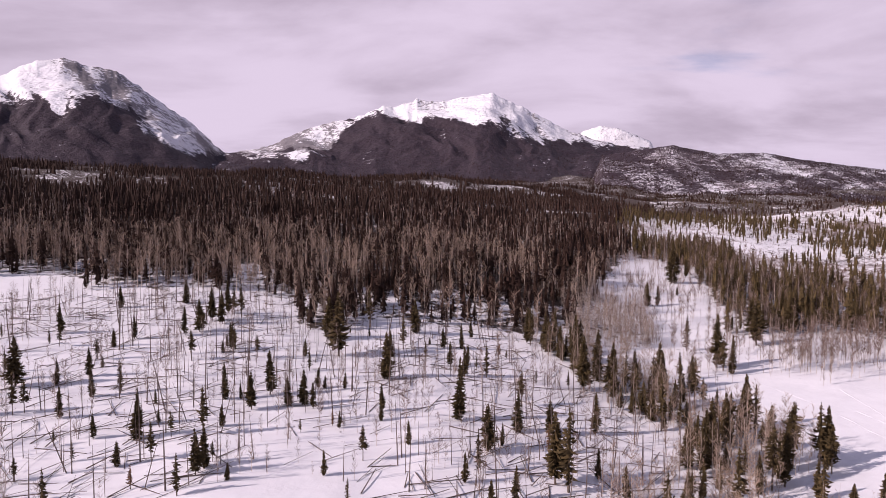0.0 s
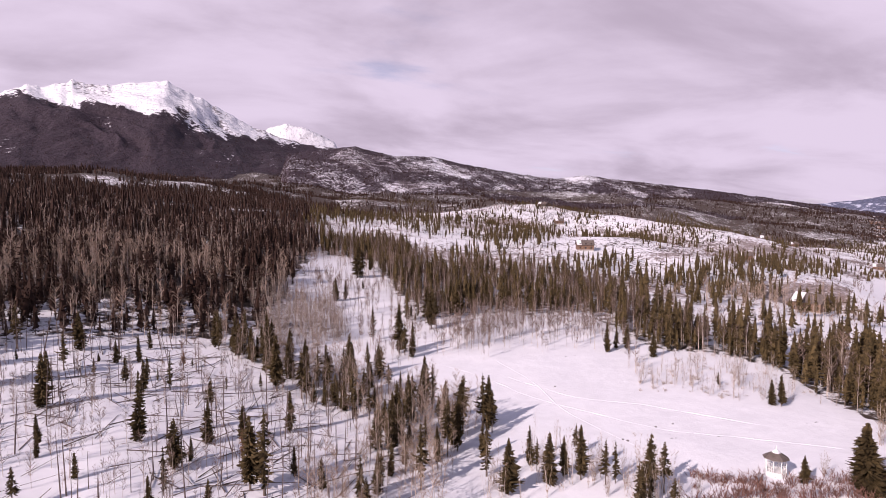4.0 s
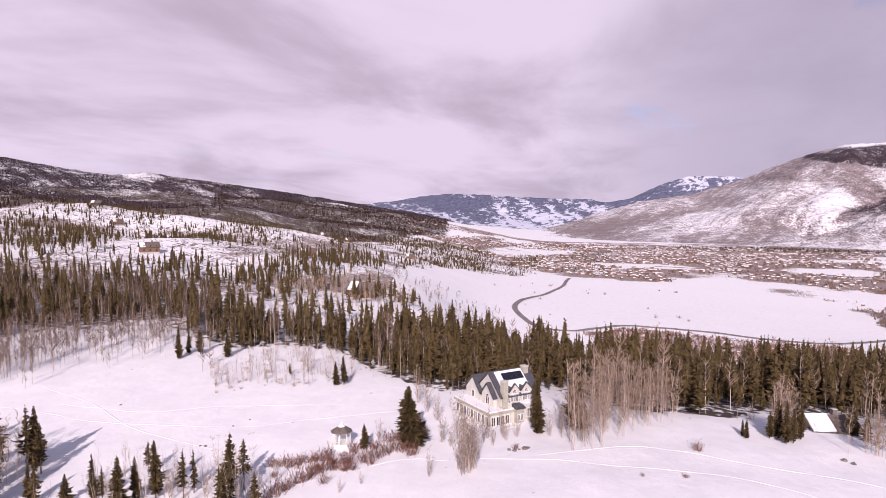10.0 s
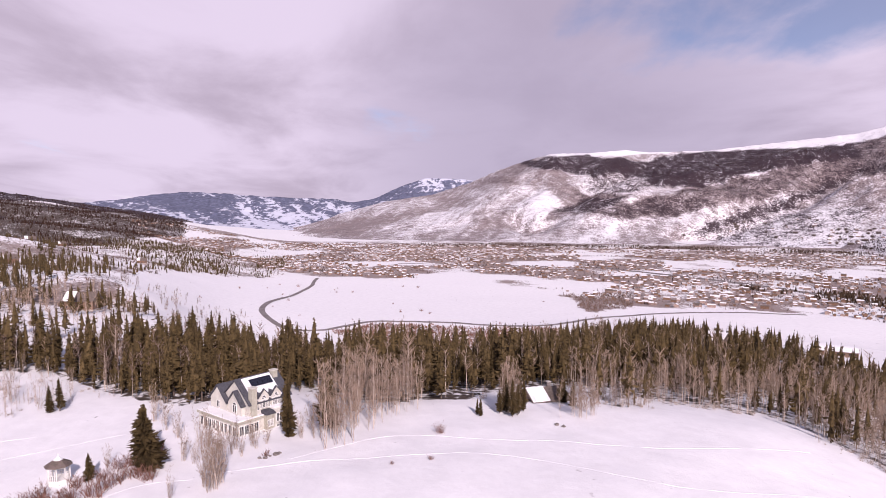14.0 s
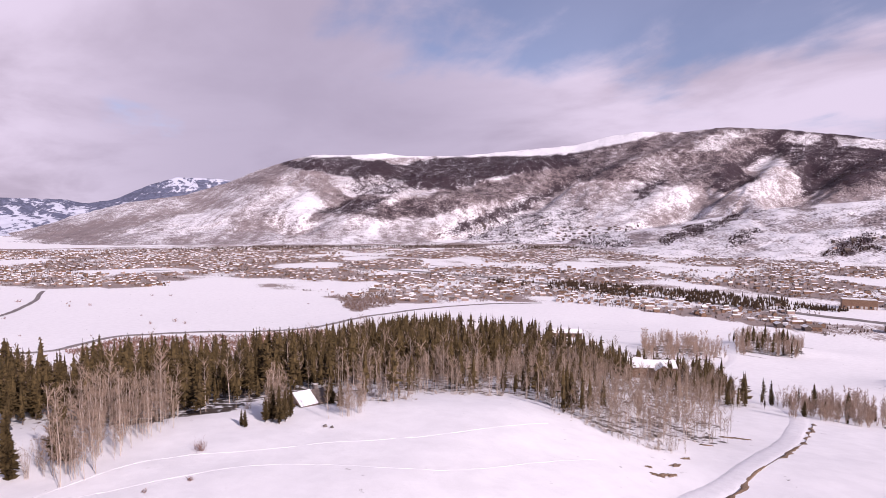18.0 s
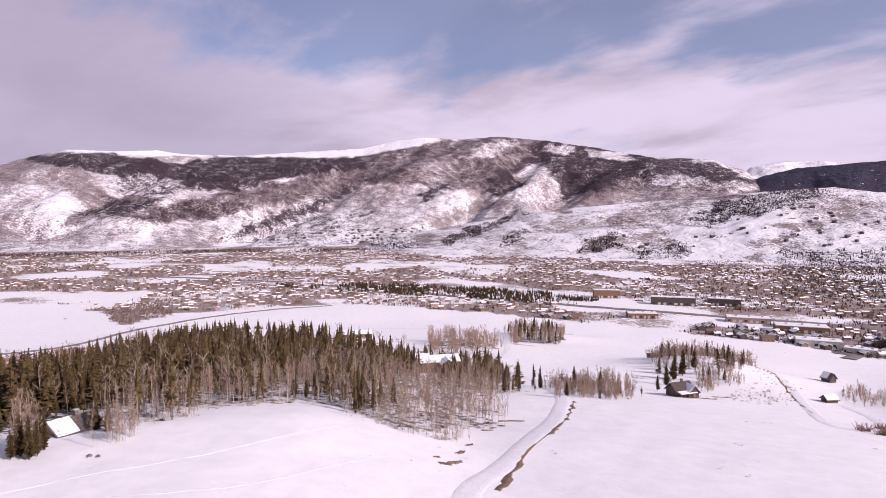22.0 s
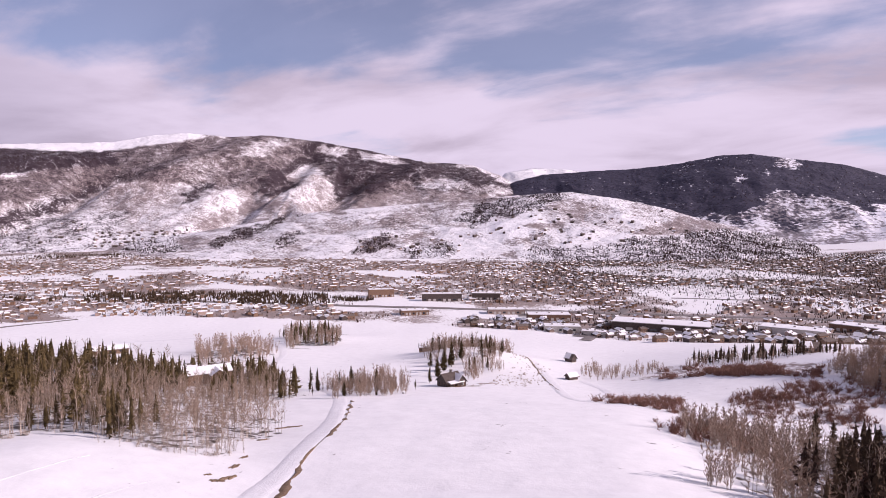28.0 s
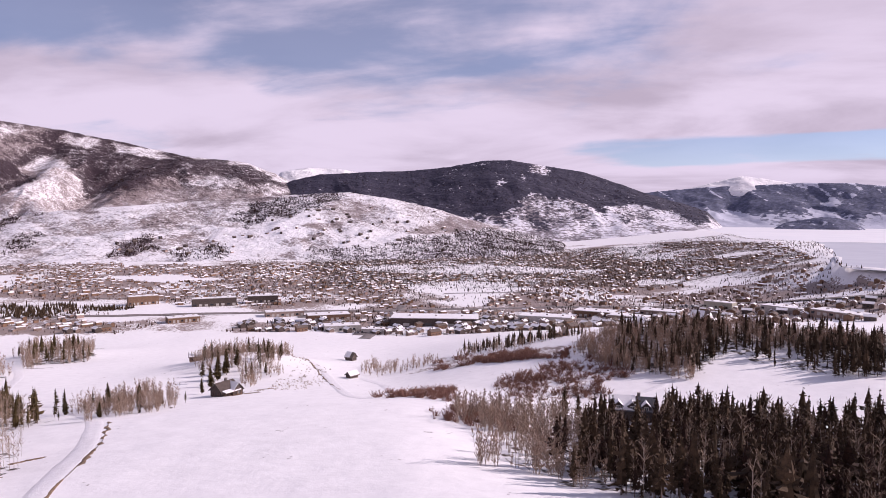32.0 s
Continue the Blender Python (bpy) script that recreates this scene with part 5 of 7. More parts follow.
    for k, (poly, n) in enumerate(((WILLOWS_A, 130), (WILLOWS_B, 150), (WILLOWS_C, 330), (WILLOWS_D, 400), (WILLOWS_E, 30))):
        forest("willow_thicket", "reddish-brown leafless willow thicket in snow", n, poly, LOW_BUSHES, RED, 13.0 if k < 4 else 9.0, 30 + k, 0.46 if k in (2, 3) else 0.0, category="bushes", spread=0.3)
    forest("creek_spruce", "dark spruces beside the house above the creek", 90, ((170.4, 366), (171, 402), (178, 406), (180, 396), (180, 372), (176, 366)), MID_SPRUCES, [BARK, NEEDLE_BROWN], 6.4, 49, spread=0.35)
    forest("creek_aspen", "bare tan aspens beside the house above the creek", 110, ((170.0, 360), (171, 402), (179, 410), (181, 390), (179, 360)), FAR_THICKETS, TAN, 5.4, 50)
    forest("shed_aspen", "bare tan aspens beside the log sheds", 110, ((161.2, 372), (162, 392), (166, 388), (167.2, 368), (165, 352), (162, 356)), FAR_THICKETS, TAN, 5.2, 51)
    for k, (spots, hazy) in enumerate(MOUNTAIN_TREES):
        rng = np.random.default_rng(600 + k)
        spread_out(SPIKES, spots[:, 0], spots[:, 1], rng.uniform(0.4, 0.85, len(spots)), rng, DARK, "mountain_tree", "dark conifers scattered over a mountainside", "trees", z=spots[:, 2] - 0.6)
    forest("slope_house_spruce", "spruces round the house on the slope", 150, SLOPE_HOUSE_WOOD, MID_SPRUCES, GREEN, 8.5, 46, 0.42, spread=0.35)
    forest("slope_house_aspen", "bare aspens round the house on the slope", 200, SLOPE_HOUSE_WOOD, MID_ASPENS, PALE, 8.0, 47, 0.40)
    forest("highway_wood", "dark strip of conifers along the highway", 1900, HIGHWAY_WOOD, SPIKES, [BARK, NEEDLE_BROWN], 5.8, 48, 0.36)
    forest("field_edge_brush", "brown bare brush at the end of the white field", 900, FIELD_EDGE, TUFTS, [MID_TWIG], 15.0, 42, category="bushes")
    forest("field_shrub", "lone dark shrubs in the snowfields", 22, BIG_FIELD, FAR_BUSHES, RED, 15.0, 43, category="bushes")
    forest("slope_shrub", "small brush and saplings on the snowy slope", 260, ((60, 420), (64, 640), (71, 660), (71, 500), (66, 360), (61, 330)), LOW_BUSHES + FAR_THICKETS[:3], MIDDLE, 5.0, 44, category="bushes", spread=0.4)
    forest("valley_willow", "rust-brown willow brush along the creek flat", 2000, WILLOW_FLAT, TUFTS, RED, 13.0, 36, category="bushes")


grow_woods()


# ---- building kit ----
def part(name, bm, mat, parent, label="", smooth=False):
    """Links a bmesh as one mesh object under a thing or a part."""
    me = bpy.data.meshes.new(name)
    bm.normal_update()
    bm.to_mesh(me)
    bm.free()
    me.materials.append(mat)
    if smooth:
        me.polygons.foreach_set("use_smooth", np.full(len(me.polygons), True))
    ob = new(name, me)
    ob.parent = parent
    return tagged(ob, label)


def part_mesh(name, shape, mats, parent, label=""):
    v, f, m = shape
    ob = new(name, mesh_of(name, v, f, mats, m))
    ob.parent = parent
    return tagged(ob, label)


def block(bm, x0, y0, z0, x1, y1, z1):
    v = [bm.verts.new(p) for p in ((x0, y0, z0), (x1, y0, z0), (x1, y1, z0), (x0, y1, z0), (x0, y0, z1), (x1, y0, z1), (x1, y1, z1), (x0, y1, z1))]
    for q in ((3, 2, 1, 0), (4, 5, 6, 7), (0, 1, 5, 4), (1, 2, 6, 5), (2, 3, 7, 6), (3, 0, 4, 7)):
        bm.faces.new([v[i] for i in q])
    return bm


def solid(profile, length, axis="x", start=0.0):
    """A closed outline of (across, up) drawn out along x or y."""
    bm = bmesh.new()
    ends = []
    for d in (start, start + length):
        ends.append([bm.verts.new((d, a, z) if axis == "x" else (a, d, z)) for a, z in profile])
    n = len(profile)
    bm.faces.new(ends[0][::-1])
    bm.faces.new(ends[1])
    for i in range(n):
        bm.faces.new((ends[0][i], ends[0][(i + 1) % n], ends[1][(i + 1) % n], ends[1][i]))
    bmesh.ops.recalc_face_normals(bm, faces=bm.faces[:])
    return bm


def boxed(*args):
    return block(bmesh.new(), *args)


def gabled_walls(x0, y0, x1, y1, z0, eave, ridge, axis):
    """Four walls with two gables; the ridge runs along the axis."""
    lo, hi = (y0, y1) if axis == "x" else (x0, x1)
    mid = (lo + hi) / 2
    prof = [(lo, z0), (hi, z0), (hi, eave), (mid, ridge), (lo, eave)]
    return solid(prof, (x1 - x0) if axis == "x" else (y1 - y0), axis, x0 if axis == "x" else y0)


def roof_slabs(x0, y0, x1, y1, eave, ridge, axis, over=0.5, thick=0.22, lift=0.0, inset=0.0):
    """Both pitches of a gabled roof as one bent slab with overhanging eaves."""
    lo, hi, s, e = (y0, y1, x0, x1) if axis == "x" else (x0, x1, y0, y1)
    mid = (lo + hi) / 2
    fall = (ridge - eave) / (mid - lo)
    o = over - inset
    a, b = lo - o, hi + o
    ze = eave - fall * o + lift
    prof = [(a, ze), (mid, ridge + lift), (b, ze), (b, ze + thick), (mid, ridge + lift + thick), (a, ze + thick)]
    return solid(prof, e - s + 2 * o, axis, s - o)


def window(parent, x, y, z, w, h, face, trim, arch=False, deep=0.08):
    """A window with a frame proud of the wall, a dark pane and a bar. face: 'x-', 'x+', 'y-' or 'y+'."""
    t = 0.13
    fr = bmesh.new()
    for a0, b0, a1, b1 in ((-w / 2 - t, -t, w / 2 + t, 0), (-w / 2 - t, h, w / 2 + t, h + t), (-w / 2 - t, 0, -w / 2, h), (w / 2, 0, w / 2 + t, h), (-0.04, 0, 0.04, h)):
        block(fr, a0, -deep, b0, a1, 0.02, b1)
    if arch:
        for i in range(6):
            p, q = math.pi * i / 6, math.pi * (i + 1) / 6
            vs = [fr.verts.new((r * math.cos(a), d, h + r * math.sin(a))) for r in (w / 2, w / 2 + t) for a in (p, q) for d in (-deep, 0.02)]
            for f in ((0, 2, 6, 4), (1, 5, 7, 3), (4, 6, 7, 5), (0, 1, 3, 2)):
                fr.faces.new([vs[i] for i in f])
    turn = {"y-": 0, "x+": 90, "y+": 180, "x-": 270}[face]
    ob = part("window", fr, trim, parent)
    ob.matrix_local = pose(x, y, z, 0, 0, turn)
    gl = boxed(-w / 2, -deep * 0.45, 0, w / 2, 0.01, h)
    if arch:
        fan = [gl.verts.new((w / 2 * math.cos(math.pi * i / 8), -deep * 0.45, h + w / 2 * math.sin(math.pi * i / 8))) for i in range(9)]
        gl.faces.new(fan[::-1])
    part("pane", gl, GLASS, ob)
    return ob


def rail(parent, x0, y0, x1, y1, z, high=0.95, mat=None, gap=0.55):
    bm = bmesh.new()
    n = max(2, int(math.hypot(x1 - x0, y1 - y0) / gap))
    for i in range(n + 1):
        x, y = x0 + (x1 - x0) * i / n, y0 + (y1 - y0) * i / n
        block(bm, x - 0.04, y - 0.04, z, x + 0.04, y + 0.04, z + high)
    dx, dy = (x1 - x0), (y1 - y0)
    ln = math.hypot(dx, dy)
    px, py = -dy / ln * 0.05, dx / ln * 0.05
    for zz in (z + high, z + high * 0.5):
        vs = [bm.verts.new((x0 + s * px, y0 + s * py, zz + d)) for d in (0, 0.08) for s in (-1, 1)] + [bm.verts.new((x1 + s * px, y1 + s * py, zz + d)) for d in (0, 0.08) for s in (-1, 1)]
        for f in ((0, 1, 5, 4), (2, 6, 7, 3), (0, 4, 6, 2), (1, 3, 7, 5)):
            bm.faces.new([vs[i] for i in f])
    return part("railing", bm, mat or WHITE_TRIM, parent)


def at(b, r, turn=0.0, lift=0.0, tilt=0.0):
    """A pose on the ground at a bearing and range; turn: degrees anticlockwise from the line of sight."""
    x, y = polar(b, r)
    return pose(float(x), float(y), float(ground_polar(b, r)) + lift, tilt, 0, -b + turn)


def thing(name, label, category, m, group=""):
    ob = new(name)
    ob.empty_display_size = 0.5
    ob.matrix_world = m
    return tagged(ob, label, category, group)


# ---- the big cream house ----
def big_house():
    h = thing("mansion", "large cream house with slate gables, white trim and snowy roofs", "house", at(69.8, 127.5, 34, -0.9))
    # x runs along the dormer front, y into the house
    part("foundation", boxed(-0.1, -0.1, -2.5, 13.1, 13.6, 0.5), STUCCO, h, "grey-olive stone foundation")
    part("main_wall", gabled_walls(3.2, 0.6, 13, 9.6, 0.5, 6.6, 10.6, "x"), CREAM, h)
    part("main_roof", roof_slabs(3.2, 0.6, 13, 9.6, 6.6, 10.6, "x", 0.45), SLATE, h, "dark slate-grey shingle roof")
    snow = solid([(0.5, 6.85), (4.6, 10.5), (4.6, 10.75), (0.3, 6.95)], 6.9, "x", 4.1)
    part("roof_snow", snow, ROOF_SNOW, h, "melting snow sheet on the roof")
    part("back_wing_wall", gabled_walls(2.6, 7.5, 7.5, 13.2, 0.5, 6.0, 8.9, "x"), CREAM, h)
    part("back_wing_roof", roof_slabs(2.6, 7.5, 7.5, 13.2, 6.0, 8.9, "x", 0.45), SLATE, h)
    part("side_gable_wall", gabled_walls(2.4, 2.2, 4.4, 6.6, 0.5, 6.2, 8.6, "x"), CREAM, h)
    part("side_gable_roof", roof_slabs(2.4, 2.2, 5.2, 6.6, 6.2, 8.6, "x", 0.4), SLATE, h)
    # single-storey sun room round the side and front
    part("sunroom_wall", boxed(0, 0, 0.5, 3.4, 13.4, 3.3), CREAM, h)
    part("sunroom_front_wall", boxed(0, -0.02, 0.48, 6.2, 0.9, 3.28), CREAM, h)
    part("fascia", boxed(-0.35, -0.35, 3.3, 6.5, 13.7, 3.75), STUCCO, h, "olive-brown fascia board")
    part("terrace_snow", boxed(-0.25, -0.25, 3.75, 6.3, 13.6, 4.0), ROOF_SNOW, h, "snow lying on the flat roof")
    for k in range(9):
        window(h, 0, 1.0 + k * 1.42, 0.95, 0.95, 1.75, "x-", WHITE_TRIM)
    for k in range(4):
        window(h, 0.9 + k * 1.15, -0.02, 0.95, 0.8, 1.75, "y-", WHITE_TRIM)
    # two wall dormers on the front
    for x in (6.4, 9.4):
        part("dormer_wall", gabled_walls(x - 1.25, 0.3, x + 1.25, 3.4, 5.4, 7.5, 8.9, "y"), CREAM, h)
        part("dormer_roof", roof_slabs(x - 1.25, 0.3, x + 1.25, 3.6, 7.5, 8.9, "y", 0.3, 0.18), SLATE, h)
        part("dormer_snow", roof_slabs(x - 1.1, 0.5, x + 1.25, 3.2, 7.5, 8.9, "y", 0.05, 0.12, 0.2), ROOF_SNOW, h)
        for d in (-0.62, 0, 0.62):
            window(h, x + d, 0.3, 5.2, 0.42, 1.45, "y-", WHITE_TRIM)
        window(h, x, 0.3, 7.0, 0.9, 0.15, "y-", WHITE_TRIM, True)
    window(h, 7.9, 0.6, 5.0, 0.4, 1.2, "y-", WHITE_TRIM)
    window(h, 4.5, 0.6, 4.9, 0.5, 1.4, "y-", WHITE_TRIM)
    window(h, 5.1, 0.6, 4.9, 0.5, 1.4, "y-", WHITE_TRIM)
    # bays
    part("bay_wall", boxed(8.2, -0.75, 0.4, 11.4, 0.7, 4.6), CREAM, h)
    part("bay_roof", boxed(7.95, -1.0, 4.6, 11.65, 0.7, 4.85), WHITE_TRIM, h)
    part("bay_snow", boxed(8.05, -0.9, 4.85, 11.55, 0.58, 5.1), ROOF_SNOW, h)
    for d in (9.0, 9.8, 10.6):
        window(h, d, -0.75, 1.9, 0.55, 1.7, "y-", WHITE_TRIM)
        window(h, d, -0.75, 0.55, 0.5, 0.7, "y-", WHITE_TRIM)
    part("entry_bay_wall", boxed(6.15, -1.0, 0.4, 7.9, 0.7, 3.9), STUCCO, h, "tan panelled bay")
    part("entry_bay_roof", solid([(-1.3, 3.9), (0.6, 3.9), (0.6, 4.7), (-1.3, 4.05)], 2.3, "x", 5.9), SLATE, h)
    for d in (6.65, 7.4):
        window(h, d, -1.0, 1.5, 0.45, 1.2, "y-", WHITE_TRIM)
    # gable windows on the side
    window(h, 2.4, 4.4, 4.3, 1.1, 1.5, "x-", WHITE_TRIM, True)
    window(h, 2.6, 10.4, 4.3, 0.9, 1.3, "x-", WHITE_TRIM)
    window(h, 13, 5.1, 4.2, 0.9, 1.5, "x+", WHITE_TRIM, True)
    window(h, 13, 2.6, 1.4, 0.8, 1.4, "x+", WHITE_TRIM)
    for x, y, z0, z1 in ((4.0, 0.55, 0.5, 9.6), (11.9, 4.3, 8.8, 11.1)):
        ch = part("chimney", boxed(x - 0.6, y - 0.55, z0, x + 0.6, y + 0.65, z1), STUCCO, h, "olive stucco chimney")
        part("chimney_cap", boxed(x - 0.72, y - 0.67, z1, x + 0.72, y + 0.77, z1 + 0.18), CREAM, ch)
    # solar collectors on the front pitch
    slope = math.atan2(4.0, 4.5)
    for k in range(4):
        p = part("solar_panel", boxed(-0.62, -0.9, 0, 0.62, 0.9, 0.1), PANEL, h, "black solar collector")
        p.matrix_local = pose(5.9 + k * 1.3, 3.15, 9.80, math.degrees(slope))
    # deck, steps and railings
    part("deck", boxed(2.2, -2.4, 0.1, 6.4, 0, 0.4), LOG_BROWN, h)
    rail(h, 2.2, -2.4, 6.4, -2.4, 0.4)
    rail(h, 2.2, -2.4, 2.2, 0, 0.4)
    for k in range(4):
        part("step", boxed(6.4 + k * 0.3, -2.2, -0.45 + 0.0, 6.7 + k * 0.3, -0.9, 0.3 - k * 0.18), LOG_BROWN, h)
    rail(h, -1.5, 5.0, -1.5, 13.0, -0.1)
    part("side_deck", boxed(-1.6, 5.0, -0.6, 0, 13.2, -0.1), LOG_BROWN, h)


big_house()


def gazebo():
    g = thing("gazebo", "small white octagonal garden gazebo with snow-dusted brown roof", "gazebo", at(56.26, 120.5, 10, 0.45))
    octo = [(math.cos(math.pi / 4 * i + 0.39), math.sin(math.pi / 4 * i + 0.39)) for i in range(8)]

    def ring(lo, hi, r0, r1):
        bm = bmesh.new()
        a = [bm.verts.new((c * r0, s * r0, lo)) for c, s in octo]
        b = [bm.verts.new((c * r1, s * r1, hi)) for c, s in octo]
        for i in range(8):
            bm.faces.new((a[i], a[(i + 1) % 8], b[(i + 1) % 8], b[i]))
        bm.faces.new(a[::-1])
        bm.faces.new(b)
        return bm

    part("floor", ring(-0.5, 0.35, 1.75, 1.75), WHITE_TRIM, g)
    part("roof", ring(2.55, 3.75, 2.15, 0.25), SHINGLE, g, "brown shingle roof")
    part("roof_snow", ring(3.45, 3.95, 0.75, 0.2), ROOF_SNOW, g)
    part("finial", boxed(-0.07, -0.07, 3.8, 0.07, 0.07, 4.5), WHITE_TRIM, g)
    part("eave", ring(2.4, 2.56, 1.9, 2.0), WHITE_TRIM, g)
    for i, (c, s) in enumerate(octo):
        part("post", boxed(c * 1.65 - 0.07, s * 1.65 - 0.07, 0.35, c * 1.65 + 0.07, s * 1.65 + 0.07, 2.42), WHITE_TRIM, g)
        if i != 5:
            c2, s2 = octo[(i + 1) % 8]
            rail(g, c * 1.65, s * 1.65, c2 * 1.65, s2 * 1.65, 0.35, 0.85, gap=0.3)


gazebo()


# ---- cabins and chalets round the hill ----
def cabin(name, label, b, r, turn, length, width, eave, ridge, wall, roof=None, lift=0.0, chimney=True, porch=False, wing=0.0, rows=1, dormers=0, snow_share=1.0, group=""):
    h = thing(name, label, "house", at(b, r, turn, lift), group)
    L, W = length / 2, width / 2
    part("foundation", boxed(-L + 0.05, -W + 0.05, -3.5, L - 0.05, W - 0.05, 0.3), CONCRETE, h)
    part("wall", gabled_walls(-L, -W, L, W, 0.3, eave, ridge, "x"), wall, h)
    part("roof", roof_slabs(-L, -W, L, W, eave, ridge, "x", 0.7), roof or SHINGLE, h)
    if snow_share > 0:
        e = roof_slabs(-L, -W, -L + 2 * L * snow_share, W, eave, ridge, "x", 0.7, 0.24, 0.22, 0.22)
        part("roof_snow", e, ROOF_SNOW, h, "thick snow on the roof")
    if wing:
        part("wing_wall", gabled_walls(L * 0.1, -W - wing, L * 0.1 + width * 0.7, -W + 1, 0.3, eave * 0.9, eave + (ridge - eave) * 0.8, "y"), wall, h)
        part("wing_roof", roof_slabs(L * 0.1, -W - wing, L * 0.1 + width * 0.7, 0, eave * 0.9, eave + (ridge - eave) * 0.8, "y", 0.5), roof or SHINGLE, h)
        part("wing_snow", roof_slabs(L * 0.1, -W - wing, L * 0.1 + width * 0.7, -0.5, eave * 0.9, eave + (ridge - eave) * 0.8, "y", 0.5, 0.22, 0.22, 0.2), ROOF_SNOW, h)
        window(h, L * 0.1 + width * 0.35, -W - wing, 1.2, 1.4, 1.4, "y-", WHITE_TRIM)
    n = max(2, int(length / 3.2))
    for row in range(rows):
        z = 1.1 + row * 2.7
        for i in range(n):
            x = -L + (i + 0.5) * length / n
            if not (wing and x > 0):
                window(h, x, -W, z, 1.0, 1.2, "y-", WHITE_TRIM if wall is TAUPE else LOG_BROWN)
            window(h, x, W, z, 1.0, 1.2, "y+", LOG_BROWN)
        for y in (-W * 0.45, W * 0.45):
            window(h, -L, y, z, 1.0, 1.2, "x-", LOG_BROWN)
            window(h, L, y, z, 1.0, 1.2, "x+", LOG_BROWN)
    part("door", boxed(-0.5, W, 0.3, 0.5, W + 0.08, 2.4), LOG_BROWN, h)
    for k in range(dormers):
        x = -L + (k + 0.5) * length / dormers
        part("dormer_wall", gabled_walls(x - 1.2, -W - 0.1, x + 1.2, 0, eave - 0.4, eave + 1.1, eave + 2.2, "y"), wall, h)
        part("dormer_roof", roof_slabs(x - 1.2, -W - 0.1, x + 1.2, 0, eave + 1.1, eave + 2.2, "y", 0.35, 0.18), roof or SHINGLE, h)
        part("dormer_snow", roof_slabs(x - 1.2, -W - 0.1, x + 1.2, -0.3, eave + 1.1, eave + 2.2, "y", 0.35, 0.2, 0.18, 0.12), ROOF_SNOW, h)
        window(h, x, -W - 0.1, eave - 0.2, 1.1, 1.1, "y-", WHITE_TRIM)
    if porch:
        part("porch_deck", boxed(-L, -W - 2.4, -0.2, L, -W, 0.3), LOG_BROWN, h)
        part("porch_roof", solid([(-W - 2.7, 2.5), (-W, 3.0), (-W, 3.2), (-W - 2.7, 2.75)], 2 * L, "x", -L), roof or SHINGLE, h)
        part("porch_snow", solid([(-W - 2.6, 2.76), (-W, 3.21), (-W, 3.45), (-W - 2.6, 3.0)], 2 * L - 0.3, "x", -L + 0.15), ROOF_SNOW, h)
        for i in range(5):
            x = -L + 0.2 + i * (2 * L - 0.4) / 4
            part("post", boxed(x - 0.1, -W - 2.4, -1.0, x + 0.1, -W - 2.2, 2.6), LOG_BROWN, h)
        rail(h, -L, -W - 2.35, L, -W - 2.35, 0.3, mat=LOG_BROWN)
    if chimney:
        c = part("chimney", boxed(L * 0.35 - 0.45, 0.3, eave, L * 0.35 + 0.45, 1.2, ridge + 1.1), ROCK, h)
        part("chimney_cap", boxed(L * 0.35 - 0.55, 0.2, ridge + 1.1, L * 0.35 + 0.55, 1.3, ridge + 1.25), CONCRETE, c)
    return h


cabin("tan_house", "tan house half hidden by aspens with a snow-covered roof", 97.2, 153, 30, 9, 7, 2.4, 4.4, TAUPE, SHINGLE, -1.6, snow_share=0.4)
cabin("wood_house", "dark house in the spruces with a white snowy gable roof", 111.65, 372, -35, 11, 9, 5.5, 9.6, DARK_TIMBER, rows=2, lift=2.0)
cabin("modern_lodge", "long brown lodge behind bare aspens with snowy low roofs", 127.3, 306, 12, 22, 10, 5.0, 7.2, LOG_BROWN, rows=1, wing=4, lift=1.5)
cabin("lodge_wing", "brown flat-roofed lodge wing screened by aspens", 125.6, 313, -8, 12, 9, 4.6, 6.4, DARK_TIMBER, rows=1, lift=1.5)
cabin("field_house", "low brown house at the edge of a snowfield", 120.0, 492, 5, 26, 9, 3.2, 5.0, LOG_BROWN, SHINGLE, lift=0.5)
cabin("dark_chalet", "dark timber chalet with bare brown roof beside a knoll", 148.7, 284, 40, 8.5, 7, 3.2, 6.2, DARK_TIMBER, DARK_TIMBER, lift=0.0, porch=True, wing=2.0, snow_share=0.0)
cabin("log_barn", "small dark log barn beside the lane", 159.6, 446, -40, 6.2, 4.8, 2.9, 5.6, DARK_TIMBER, lift=0.2, chimney=False, snow_share=0.6)
cabin("log_shed", "small dark log shed with a snowy roof", 159.7, 347, 40, 5.6, 3.8, 2.0, 3.5, DARK_TIMBER, lift=0.1, chimney=False)
cabin("knoll_house", "small brown house under tall spruces on the knoll", 146.5, 425, 0, 8, 6, 3.4, 5.4, LOG_BROWN, lift=0.3)
cabin("forest_lodge", "dark forest lodge with three snowy dormers", 184.7, 207, 4, 12.5, 8, 4.0, 7.0, DARK_TIMBER, SLATE, lift=1.0, rows=1, dormers=3, snow_share=0.55)
cabin("ridge_house", "brown timber house on the wooded ridge", 190.4, 352, -14, 11, 8, 4.6, 7.6, LOG_BROWN, SHINGLE, lift=0.6, rows=2, wing=3, snow_share=0.5)
cabin("creek_house", "brown house above the willow creek", 178.4, 396, 20, 8, 5.5, 3.2, 5.6, LOG_BROWN, SHINGLE, lift=0.3, rows=1, snow_share=0.5)
cabin("slope_house", "large brown timber house in the slope's trees", 58.3, 342, -25, 13, 9, 4.6, 8.0, LOG_BROWN, SHINGLE, lift=0.2, rows=2, snow_share=0.3)
cabin("hillside_house", "red-brown timber house on the open hillside", 40.66, 490, 10, 12, 9, 4.0, 7.0, LOG_BROWN, SHINGLE, lift=0.4, rows=2, snow_share=0.2)
